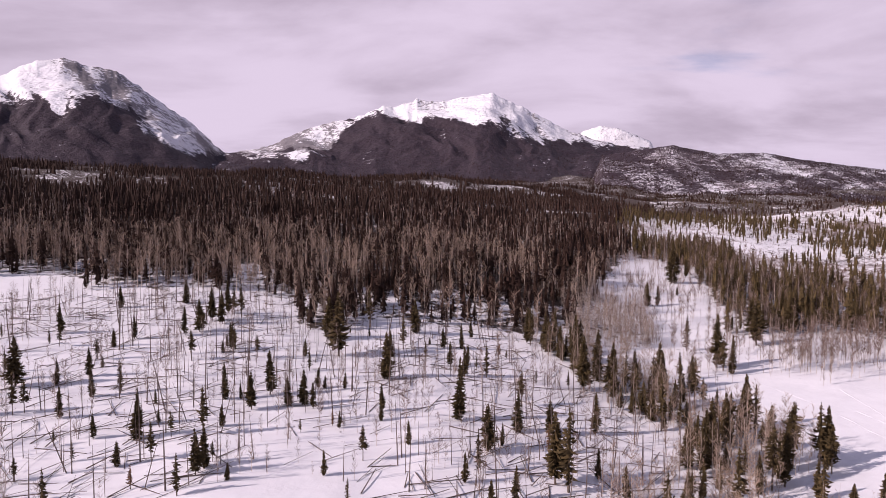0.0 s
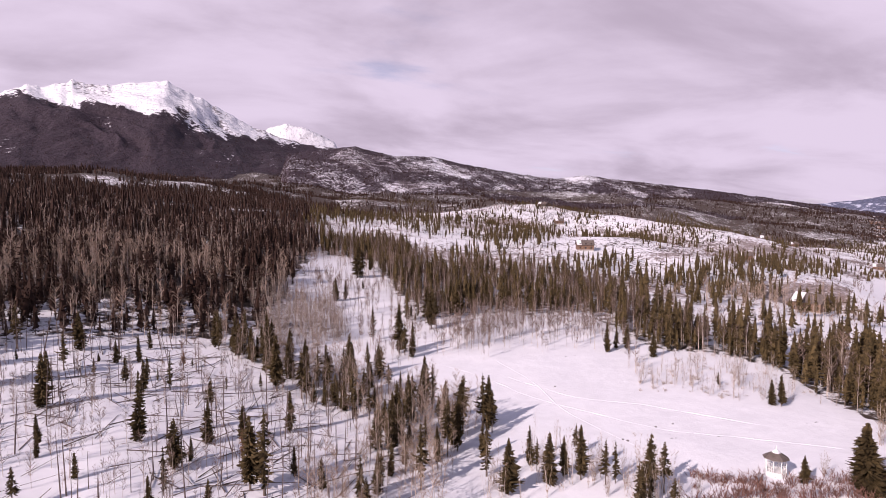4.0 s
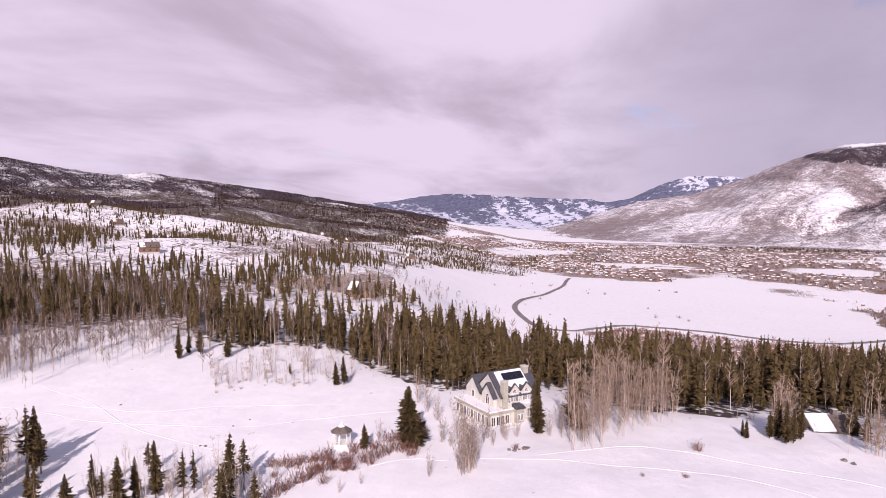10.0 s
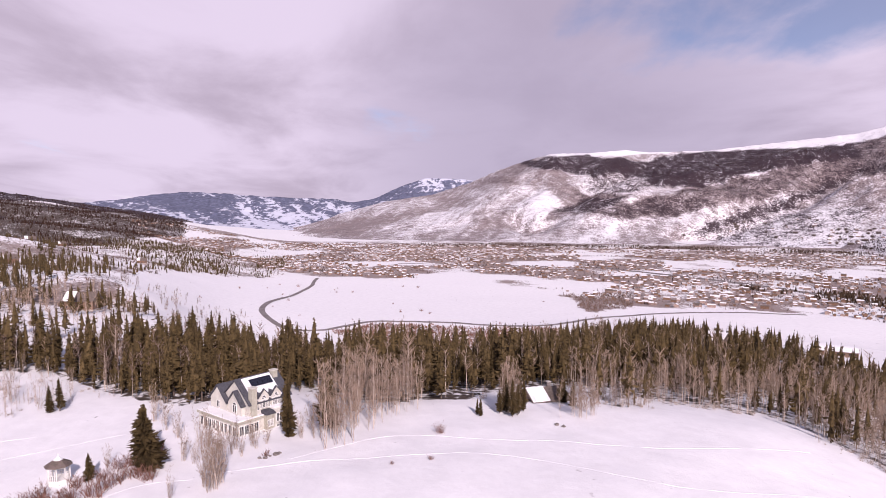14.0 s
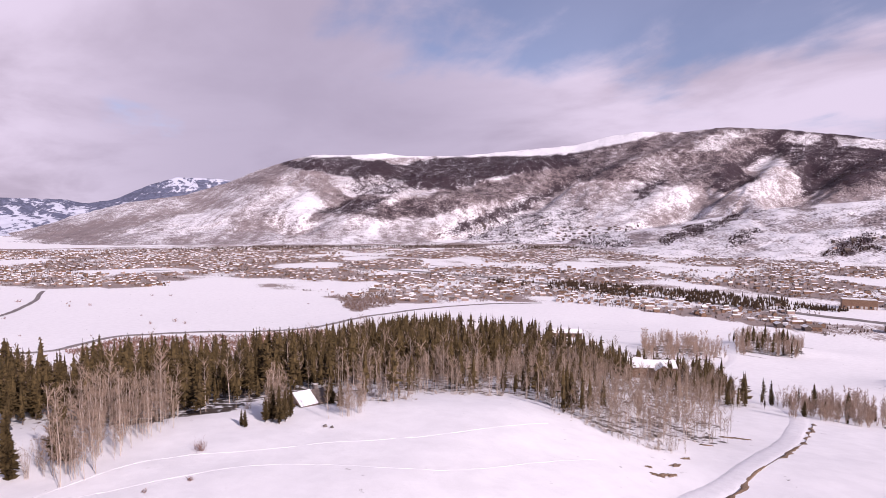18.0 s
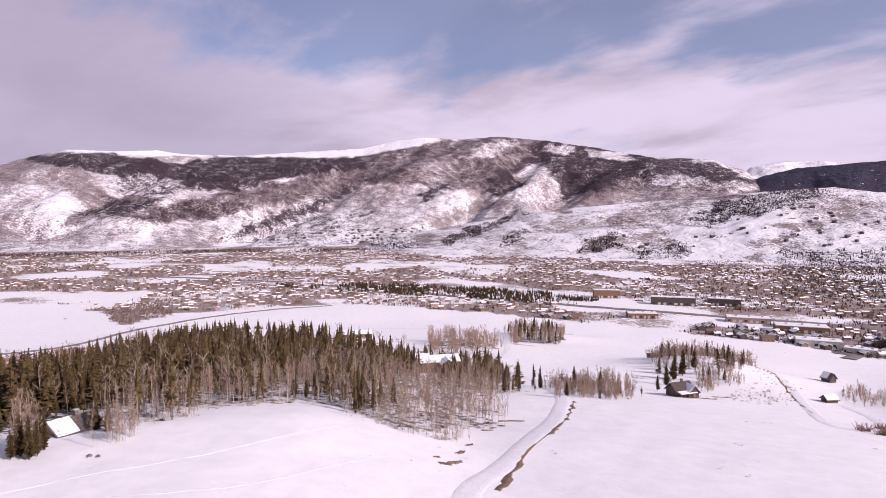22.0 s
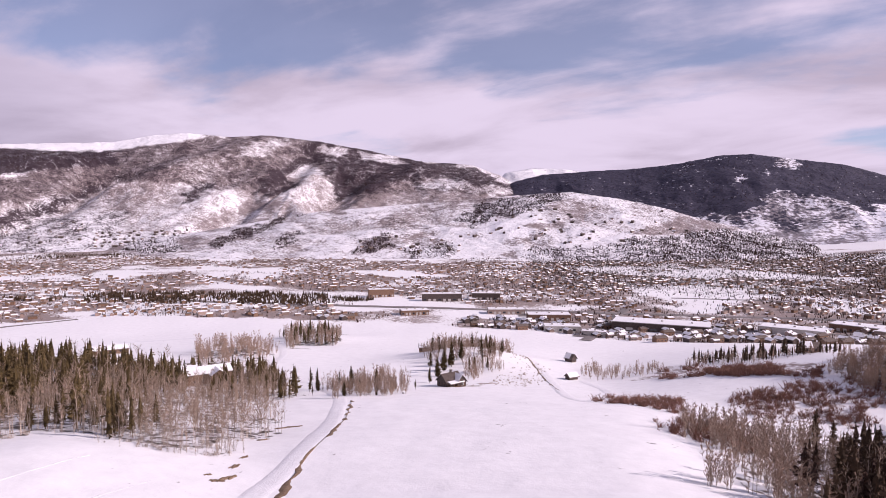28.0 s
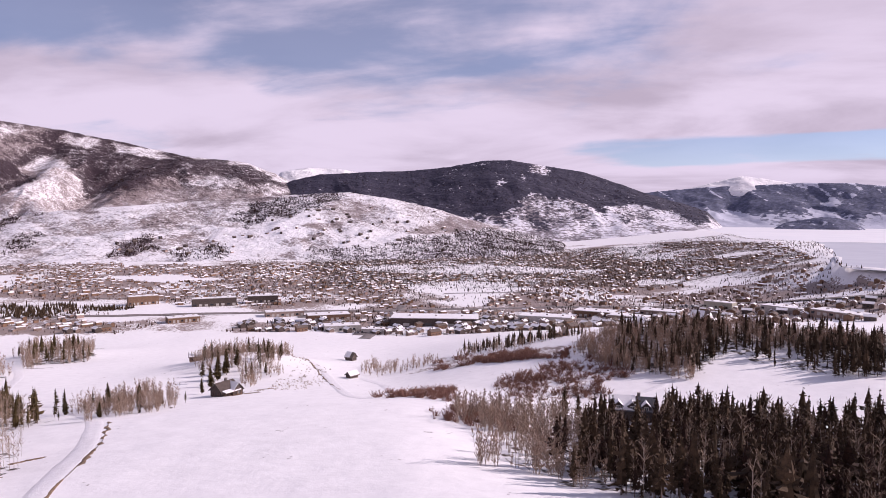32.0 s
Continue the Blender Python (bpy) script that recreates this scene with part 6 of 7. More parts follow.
for k, (b, r, turn) in enumerate(((38.4, 860, 20), (37.0, 980, -20), (53.5, 640, 15), (55, 900, 0), (57, 1150, 25), (44, 1000, -10), (62.6, 900, 0))):
    cabin("hillside_house", "distant brown timber house on the wooded hillside", b, r, turn, 11 + k % 3, 8, 4.2, 7.0, DARK_TIMBER if k % 2 else LOG_BROWN, SHINGLE, lift=0.3, rows=2, snow_share=0.25, group="houses on the far hillside")


# ---- lanes, roads and bare banks ----
def smooth_line(points, step=3.0):
    p = np.column_stack(polar(*np.array(points, float).T))
    p = np.vstack([2 * p[0] - p[1], p, 2 * p[-1] - p[-2]])
    out = []
    for i in range(1, len(p) - 2):
        n = max(2, int(np.hypot(*(p[i + 1] - p[i])) / step))
        for t in np.arange(n) / n:
            a, b, c, d = p[i - 1], p[i], p[i + 1], p[i + 2]
            out.append(0.5 * (2 * b + (c - a) * t + (2 * a - 5 * b + 4 * c - d) * t ** 2 + (3 * b - a - 3 * c + d) * t ** 3))
    out.append(p[-2])
    return np.array(out)


def lane(name, label, points, width, mat, lift=0.12, step=3.0, camber=0.06, level=True):
    line = smooth_line(points, step)
    d = np.gradient(line, axis=0)
    side = np.column_stack([d[:, 1], -d[:, 0]]) / np.linalg.norm(d, axis=1)[:, None]
    across = np.array([-0.62, -0.5, -0.2, 0.2, 0.5, 0.62]) * width
    rise = np.array([-0.45, 0, camber, camber, 0, -0.45]) if level else np.array([-0.15, 0, camber, camber, 0, -0.15])
    P = line[:, None, :] + side[:, None, :] * across[None, :, None]
    g = ground(P[..., 0], P[..., 1])
    z = (np.maximum(g, g[:, 2:4].mean(1)[:, None]) if level else g) + lift + rise[None]
    V = np.dstack([P, z]).reshape(-1, 3)
    me = mesh_of(name, V, grid_faces(len(line), 6)[:, ::-1], [mat], smooth=True)
    ob = tagged(new(name, me), label, "road", kind="structure")
    return ob


lane("snow_lane", "ploughed snow-packed lane winding down the field", ((131, 60), (130.3, 90), (130.4, 112), (134.4, 135), (137.6, 172), (138.6, 205), (138.7, 235), (137.6, 268), (136.6, 300), (133.4, 335), (133.0, 390), (133.9, 450), (133.2, 545), (135.6, 640), (137.5, 720)), 4.2, PACKED, 0.12, camber=0.02, level=False)
lane("field_lane", "snow-packed lane across the lower field", ((133.3, 545), (130, 620), (124.6, 640), (113, 610), (104, 590)), 6.0, PACKED, 0.2, 6.0)
lane("barn_lane", "snowy lane past the log barn", ((150.5, 640), (152, 560), (154.2, 480), (157.1, 372), (159.3, 262), (161.5, 240), (163.3, 262), (162.4, 310), (160.6, 345)), 4.2, PACKED, 0.12, camber=0.02, level=False)
lane("creek_track", "narrow track in snow along the creek meadow", ((167, 260), (170.2, 231), (173.8, 211), (179.4, 213), (183, 232), (188.4, 262), (190, 330)), 2.2, PACKED, 0.1, camber=0.02, level=False)
lane("valley_road", "dark asphalt road curving past the white field", ((76.8, 1140), (76.5, 1080), (76.2, 1000), (74.8, 878), (72.8, 777), (72.0, 695), (72.7, 625), (74.5, 570), (77.0, 566), (79.5, 598), (82, 626), (88, 624), (93, 608), (98, 612), (102.6, 720), (111, 835), (118, 880)), 5.0, ASPHALT, 0.5, 8.0)
lane("highway", "grey asphalt highway through the town", ((100, 1500), (113, 1240), (124.7, 1040), (140.8, 900), (159, 872), (173, 890), (183, 900), (192, 900), (199, 850), (208, 790)), 13.0, ASPHALT, 0.8, 12.0)
lane("town_street", "asphalt street between the warehouses", ((160.8, 630), (162, 735), (163.4, 842), (164.4, 935)), 10.0, ASPHALT, 0.6, 12.0)
for b0, b1, r0, r1 in ((152, 162, 1150, 1250), (168, 184, 1080, 1080), (136, 152, 1120, 1060), (108, 130, 1500, 1330), (84, 110, 1500, 1420), (170, 190, 760, 770), (184, 194, 1100, 1300)):
    pts = [(b0 + (b1 - b0) * i / 4, r0 + (r1 - r0) * i / 4) for i in range(5)]
    lane("town_street", "narrow dark town street with snowbanks", pts, 7.0, ASPHALT, 0.5, 14.0)


for pts in (((33, 178), (36, 163), (39.1, 143), (43.8, 129), (48, 121)), ((26, 181), (33, 160), (36, 151), (46.3, 137), (54, 137), (61, 139)), ((74.2, 112), (83.5, 121), (93.6, 119.5), (109, 125), (118.6, 142)),
            ((68, 111), (81, 110), (93.6, 111), (109, 106), (123, 126)), ((50, 105), (56, 108), (62, 112), (66, 110)), ((34, 165), (40, 152), (47, 150), (55, 146))):
    lane("ski_track", "narrow ski track pressed into the snow", pts, 0.4, PACKED, 0.0, 2.5, 0.045, False)


def bare_bank(b, r, along, across, turn, seed, mat=None):
    """A ragged patch of bare earth and dead grass where the snow has melted."""
    rng = np.random.default_rng(seed)
    cx, cy = polar(b, r)
    n, rings = 34, 4
    th = np.arange(n) * 2 * np.pi / n
    edge = 0.1 + 1.5 * vnoise(np.cos(th) * 3.5 + seed, np.sin(th) * 3.5, seed)
    a = np.radians(turn - b)
    V = [(cx, cy, float(ground(cx, cy)) + 0.26)]
    for k in range(1, rings + 1):
        u, v = np.cos(th) * edge * along * k / rings, np.sin(th) * edge * across * k / rings
        x, y = cx + u * np.cos(a) - v * np.sin(a), cy + u * np.sin(a) + v * np.cos(a)
        z = ground(x, y) + (0.20 if k < rings else -0.12) + rng.uniform(-0.07, 0.07, n)
        V += list(zip(x, y, z))
    F = [(0, 1 + i, 1 + (i + 1) % n) for i in range(n)]
    for k in range(rings - 1):
        for i in range(n):
            p, q = 1 + k * n + i, 1 + k * n + (i + 1) % n
            F += [(p, p + n, q + n), (p, q + n, q)]
    tagged(new("bare_bank", mesh_of("bare_bank", V, F, [mat or EARTH], smooth=True)), "bare brown earth bank melting out of the snow", "ground", kind="structure")


def bare_strip(points, width, seed, share=0.45):
    """A broken strip of bare earth along the edge of a lane, its width coming and going."""
    line = smooth_line(points, 0.7)
    d = np.gradient(line, axis=0)
    side = np.column_stack([d[:, 1], -d[:, 0]]) / np.linalg.norm(d, axis=1)[:, None]
    t = np.arange(len(line)) * 0.7
    V, F = [], []
    size = [width * np.clip((fbm(t / 5, t * 0 + k, 4, seed + k) - share) * 5, 0, 1.3) for k in (0, 1)]
    for i in range(len(line)):
        for q in (-1, -0.5, 0, 0.5, 1):
            p = line[i] + side[i] * q * (size[0] if q < 0 else size[1])[i] / 2
            V.append((p[0], p[1], float(ground(*p)) + (0.16 - 0.22 * abs(q) ** 3) * (1 if size[0][i] + size[1][i] > 0.1 else -3)))
    F = grid_faces(len(line), 5)[:, ::-1]
    tagged(new("bare_bank", mesh_of("bare_bank", V, F, [EARTH], smooth=True)), "bare brown earth bank melting out of the snow", "ground", kind="structure")


bare_strip(((133.2, 114), (134.6, 127), (136.3, 143), (138.0, 162), (139.2, 184), (139.6, 205), (139.8, 226)), 1.9, 700, 0.43)
bare_strip(((155.2, 440), (156.6, 372), (158.6, 285)), 2.2, 740, 0.46)
for k, (b, r, la, lc, turn) in enumerate(((134.6, 177, 2.6, 0.6, 5), (133.5, 176, 1.6, 0.5, 0), (129.2, 128, 2.4, 1.0, 50), (128.2, 126, 1.4, 0.6, 0), (129.6, 136, 2.0, 0.7, 50), (130.4, 143, 1.4, 0.5, 40), (127.4, 130, 0.9, 0.4, 20), (132.0, 160, 1.6, 0.5, 10),
                                         (150.8, 285, 4.0, 1.2, 10), (152.2, 300, 5.0, 0.8, 20))):
    bare_bank(b, r, la, lc, turn, 500 + k)


# ---- lake ----
def lake():
    """Snow-covered ice, and thin grey ice on the near side; the shore is the land that rises through it."""
    for name, label, z, mat, b0, b1, r0, r1 in (("lake_ice", "snow-covered frozen lake", LAKE_LEVEL + 0.3, ICE, 188, 224, 1800, 4860), ("open_lake", "grey thin ice and water below the shore", LAKE_LEVEL, WATER, 198, 224, 880, 2050)):
        bs, rs = np.linspace(b0, b1, 140), np.linspace(0, 1, 30)
        B, S = np.meshgrid(bs, rs)
        near = np.interp(B, (188, 189.8, 192, 193.4, 195.5, 198.6, 200, 224), (3600, 3450, 2450, 2020, 1900, 1860, 1880, 1880)) + (fbm(B * 0.8, B * 0, 3, 90) - 0.5) * 60 if name == "lake_ice" else np.interp(B, (198, 198.8, 200, 201, 224), (1900, 1560, 970, 930, 880))
        R = near + (r1 - near) * S
        X, Y = polar(B, R)
        me = mesh_of(name, np.stack([X, Y, np.full_like(X, z)], -1).reshape(-1, 3), grid_faces(30, 140), [mat], smooth=True)
        tagged(new(name, me), label, "lake", kind="structure")


lake()


# ---- single trees, bushes and boulders that can be told apart ----
def tree_kind(name, label, shape, mats, category="tree", group="", crown="crown"):
    """A tree as a thing with a trunk and a crown, kept under the plan as the pattern for its copies."""
    ob = new(name)
    ob.empty_display_size = 0.5
    tagged(ob, label, category, group)
    stems = shape if isinstance(shape, list) else [shape]
    for v, f, m in stems:
        for k, piece in ((0, "trunk" if len(stems) == 1 else "stem"), (1, crown)):
            sel = f[m == k]
            if not len(sel):
                continue
            used, inv = np.unique(sel, return_inverse=True)
            child = new(piece, mesh_of(piece, v[used], inv.reshape(-1, 3), [mats[k]]))
            child.parent = ob
    return ob


PATTERNS = {}


def plant(kind, b, r, height, make, fat=1.0, lean=0.0):
    """The first of a kind is built, the others are copies of it."""
    rng = random.Random(int(b * 100) * 7919 + int(r))
    x, y = polar(b, r)
    m = pose(float(x), float(y), float(ground_polar(b, r)) - 0.15, lean, 0, rng.uniform(0, 360)) @ Matrix.Diagonal((height / 10 * fat, height / 10 * fat, height / 10, 1))
    if kind not in PATTERNS:
        PATTERNS[kind] = make()
        PATTERNS[kind].matrix_world = m
        return PATTERNS[kind]
    src = PATTERNS[kind]
    ob = copy_thing(src, Matrix())
    ob.matrix_basis = m
    return ob


SLOPE_WEST = ((-18.7, 133, 7.3), (-20.5, 117, 8.2), (-16.5, 127, 7.0), (-25.6, 120, 6.5), (-24.6, 111, 6.4), (-14.9, 134, 8.8), (-13.4, 128, 5.7), (-33.3, 140, 5.8), (-31.1, 152, 5.3), (-28.9, 154, 6.0),
              (-22.7, 99, 6.2), (-18.6, 101, 2.6), (-10.3, 100, 4.1), (-8.2, 92, 3.6), (-21.6, 204, 6.8), (-20.6, 177, 8.1), (-17.8, 190, 8.6), (-18.8, 183, 8.6), (-19.6, 186, 8.6), (-17.2, 188, 9.0), (-18.3, 192, 8.8), (-18.1, 163, 6.3), (-21.3, 157, 6.6), (-33.8, 154, 9.8))
SLOPE_MIDDLE = ((2.1, 122, 11.7), (4.5, 149, 7.9), (-8.9, 158, 15.0), (-9.7, 171, 10.7), (-11.6, 181, 6.0), (-11.2, 126, 5.1), (-4.6, 143, 10.0), (-3.1, 164, 8.1), (2.2, 169, 6.6), (2.8, 158, 4.7), (-6.1, 182, 10.6), (-2.0, 178, 8.9),
                (14.3, 125, 8.0), (7.7, 134, 7.2), (7.4, 120, 7.1), (4.7, 110, 8.1), (3.8, 102, 7.1), (7.3, 95, 5.2), (10.8, 102, 11.1), (12.0, 100, 13.0), (14.6, 106, 5.1), (17.0, 101, 5.4), (22.4, 106, 5.0), (10.3, 121, 6.4), (6.0, 113, 4.1), (12.0, 178, 7.9), (13.2, 150, 12.0))
KNOLL_SPRUCES = ((20.4, 298, 15.8), (20.8, 300, 12.0), (21.5, 316, 8.5), (22.2, 164, 7.6), (24.6, 182, 9.7), (25.3, 180, 9.6), (24.1, 184, 13.7), (21.7, 199, 10.1), (18.4, 248, 8.6), (19.3, 251, 7.6), (22.7, 298, 7.6), (23.5, 308, 7.0), (24.3, 312, 5.1), (25.3, 280, 12.8),
                 (26.0, 138, 5.1), (28.3, 132, 8.5), (29.9, 127, 10.9), (31.7, 116, 6.1), (29.4, 118, 9.5), (27.5, 116, 5.7), (26.6, 226, 10.9), (28.8, 238, 13.2), (29.8, 236, 12.0), (27.0, 212, 13.9), (29.4, 234, 12.7), (21.2, 168, 7.2))
CLEARING_SPRUCES = ((56.5, 161, 7.0), (55.8, 161, 5.7), (58.3, 118, 4.7), (42.7, 195, 8.8), (43.5, 199, 6.3), (44.4, 198, 7.5), (46.6, 194, 7.0), (51.8, 173, 3.1), (40.6, 109, 9.0), (37.8, 107, 8.5), (34.1, 103, 9.0), (36.0, 114, 6.9), (39.1, 110, 6.8),
                    (77.3, 127, 10.1), (77.9, 128, 9.2), (94.4, 135, 7.8), (94.9, 136, 6.3), (91.5, 135, 3.5), (93.8, 138, 7.1), (91.2, 136, 3.4), (95.4, 139, 6.5), (93.2, 137, 5.0), (98.9, 150, 7.0), (95.0, 141, 7.5), (94.0, 140, 6.5), (99.8, 146, 5.5))
LANE_SPRUCES = ((136.2, 277, 9.4), (136.8, 268, 9.0), (139.8, 278, 9.5), (141.5, 271, 5.4), (142.1, 270, 8.6), (143.8, 268, 5.4), (145.6, 266, 4.4), (147.6, 330, 10), (148.2, 350, 12), (147.0, 345, 11), (148.9, 360, 14), (149.8, 372, 11), (151.6, 380, 13), (152.4, 385, 12), (146.9, 300, 7), (150.5, 350, 9))


def near_trees():
    def maker(i, thin):
        return lambda: tree_kind("spruce", "thin ragged spruce standing on the snowy slope" if thin else "dark green-brown spruce standing in snow",
                                 (THIN_SPRUCES if thin else NEAR_SPRUCES)[i], GREEN, "tree", "single spruces")

    k = 0
    for group in (SLOPE_WEST, SLOPE_MIDDLE, KNOLL_SPRUCES, CLEARING_SPRUCES, LANE_SPRUCES):
        for b, r, h in group:
            thin = k % 3 == 1 and group is not CLEARING_SPRUCES
            i = k % (5 if thin else 8)
            plant(("thin" if thin else "full") + str(i), b, r, h * 1.08, maker(i, thin), 1.0 + 0.15 * (k % 4) / 3)
            k += 1
    # more of them over the open slope and along the belt
    rng = np.random.default_rng(77)
    for poly, n, lo, hi in ((((-44, 92), (-44, 240), (-15, 205), (0, 172), (10, 178), (20, 150), (24, 98)), 90, 2.0, 8.0), (BELT, 110, 5.0, 12.0), (BELT_END, 14, 5.0, 11.0), (KNOLL, 10, 3.0, 7.0), (KNOLL_CLUMP, 26, 6.0, 12.0), (ROW_ASPENS, 10, 4.0, 8.0), (((133, 300), (136, 300), (136.5, 250), (134, 250)), 4, 4.0, 6.0)):
        x, y = sow(rng, n, poly, 0.45 if poly in (KNOLL, BELT) or poly[0] == (-44, 92) else 0.0, 1.0, 3)
        for px, py in zip(x, y):
            thin = rng.random() < 0.5
            i = int(rng.integers(0, 5 if thin else 8))
            plant(("thin" if thin else "full") + str(i), math.degrees(math.atan2(px, py)), math.hypot(px, py), rng.uniform(lo, hi), maker(i, thin))
    bushy = spruce(901, 10, 0.30, 46, 34, 0.0, ragged=0.5)
    plant("bushy", 62.4, 118, 11.5, lambda: tree_kind("spruce", "broad bushy spruce beside the gazebo", bushy, GREEN, "tree"))
    narrow = spruce(902, 10, 0.15, 46, 20, 0.0, ragged=0.45)
    plant("narrow", 74.1, 125, 12.5, lambda: tree_kind("spruce", "tall narrow spruce against the cream house", narrow, GREEN, "tree"))
    for k, (b, r, h) in enumerate(((10.2, 112, 6.0), (-26.2, 104, 4.0), (-9.5, 118, 3.5), (5.6, 165, 5.0))):
        plant("red%d" % (k % 2), b, r, h, lambda: tree_kind("dead_spruce", "rust-red dead spruce on the snowy slope", THIN_SPRUCES[k % 2], [BARK, RED_NEEDLE], "tree", "dead spruces"))
    # bare clumps by the house
    for k, (b, r, h) in enumerate(((67.6, 105, 11.5), (67.0, 106, 10), (68.3, 106, 11.0), (64.2, 103.5, 5.5), (67.9, 104, 9.5), (67.3, 103.5, 9.0), (68.0, 105.5, 12.0), (69.6, 121, 8.0), (71.0, 121.5, 7.5), (67.4, 121, 8.5), (66.8, 124, 9.0), (72.2, 122, 6.0), (59.6, 122, 5.0), (65.4, 119, 7.0), (66.2, 117, 6.0), (68.2, 118, 7.0), (69.2, 119, 6.5), (70.1, 117, 5.5), (71.3, 120, 6.0), (65.0, 132, 8.0), (64.1, 138, 9.0), (63.2, 145, 9.0), (75.2, 123, 7.0), (76.0, 128, 8.0),
                                       (50.5, 108, 4.5), (49.0, 106, 4.0), (47.5, 108, 5.0), (46.0, 105, 4.5), (44.5, 107, 4.0), (43.0, 104, 5.0), (41.8, 109, 6.0), (58.0, 103, 3.0), (56.0, 101, 3.0))):
        i = k % 4
        plant("aspen%d" % i, b, r, h, lambda: tree_kind("aspen", "bare multi-stemmed aspen standing in snow", CLUMPS[i], PALE, "tree", "bare aspens by the house"), 1.0)
    for k, (b, r, s) in enumerate(((87.8, 122.5, 1.3), (72.2, 115.5, 0.8), (61.6, 116, 2.0), (60.4, 115, 1.8), (59.3, 113.5, 1.9), (58.2, 112, 1.6), (56.6, 111.5, 1.8), (55.4, 110, 1.5), (54.4, 109.5, 1.9), (53.4, 107.5, 1.5), (52.4, 106.5, 1.8), (51.4, 104.5, 1.5), (50.4, 103.5, 1.9), (49.2, 101.5, 1.4), (57.2, 109, 1.2), (62.6, 113.5, 1.5), (59.2, 118, 1.3), (60.5, 120.5, 1.7), (61.3, 122, 1.4), (57.4, 117, 1.6), (55.0, 116, 1.5), (54.0, 114.5, 1.4), (52.8, 115, 1.2), (51.6, 113, 1.3), (54.6, 105, 1.1), (50.2, 110, 0.8), (83.4, 106, 0.5), (86.9, 108, 0.6))):
        i = k % 5
        plant("bush%d" % i, b, r, 10 * s, lambda: tree_kind("shrub", "leafless reddish-brown shrub in deep snow", (BUSHES[i][0], BUSHES[i][1], np.ones(len(BUSHES[i][1]), int)), RED, "shrub", "shrubs by the gazebo"))


near_trees()


def boulder(b, r, size, seed):
    bm = bmesh.new()
    bmesh.ops.create_icosphere(bm, subdivisions=2, radius=size)
    for v in bm.verts:
        v.co *= 0.75 + 0.5 * noise.noise(v.co * (1.1 / size) + Vector((seed, 0, 0)))
        v.co.z *= 0.62
    ob = part("boulder", bm, ROCK, None, smooth=False)
    ob.matrix_world = at(b, r, seed * 40, size * 0.2)
    tagged(ob, "dark lichen-grey boulder poking from the snow", "rock", "boulders")


for k, (b, r, s) in enumerate(((71.6, 114.6, 0.5), (72.1, 114.2, 0.55), (72.5, 115.0, 0.35), (73.0, 115.4, 0.8), (73.3, 115.9, 0.5), (44.2, 128, 0.3), (44.6, 127.5, 0.35), (48.3, 140, 0.3), (46.9, 137, 0.3), (38.2, 158, 0.3), (98.4, 131, 0.7), (99.0, 130, 0.6), (144.5, 250, 0.7), (132.0, 178, 0.5))):
    boulder(b, r, s, k)


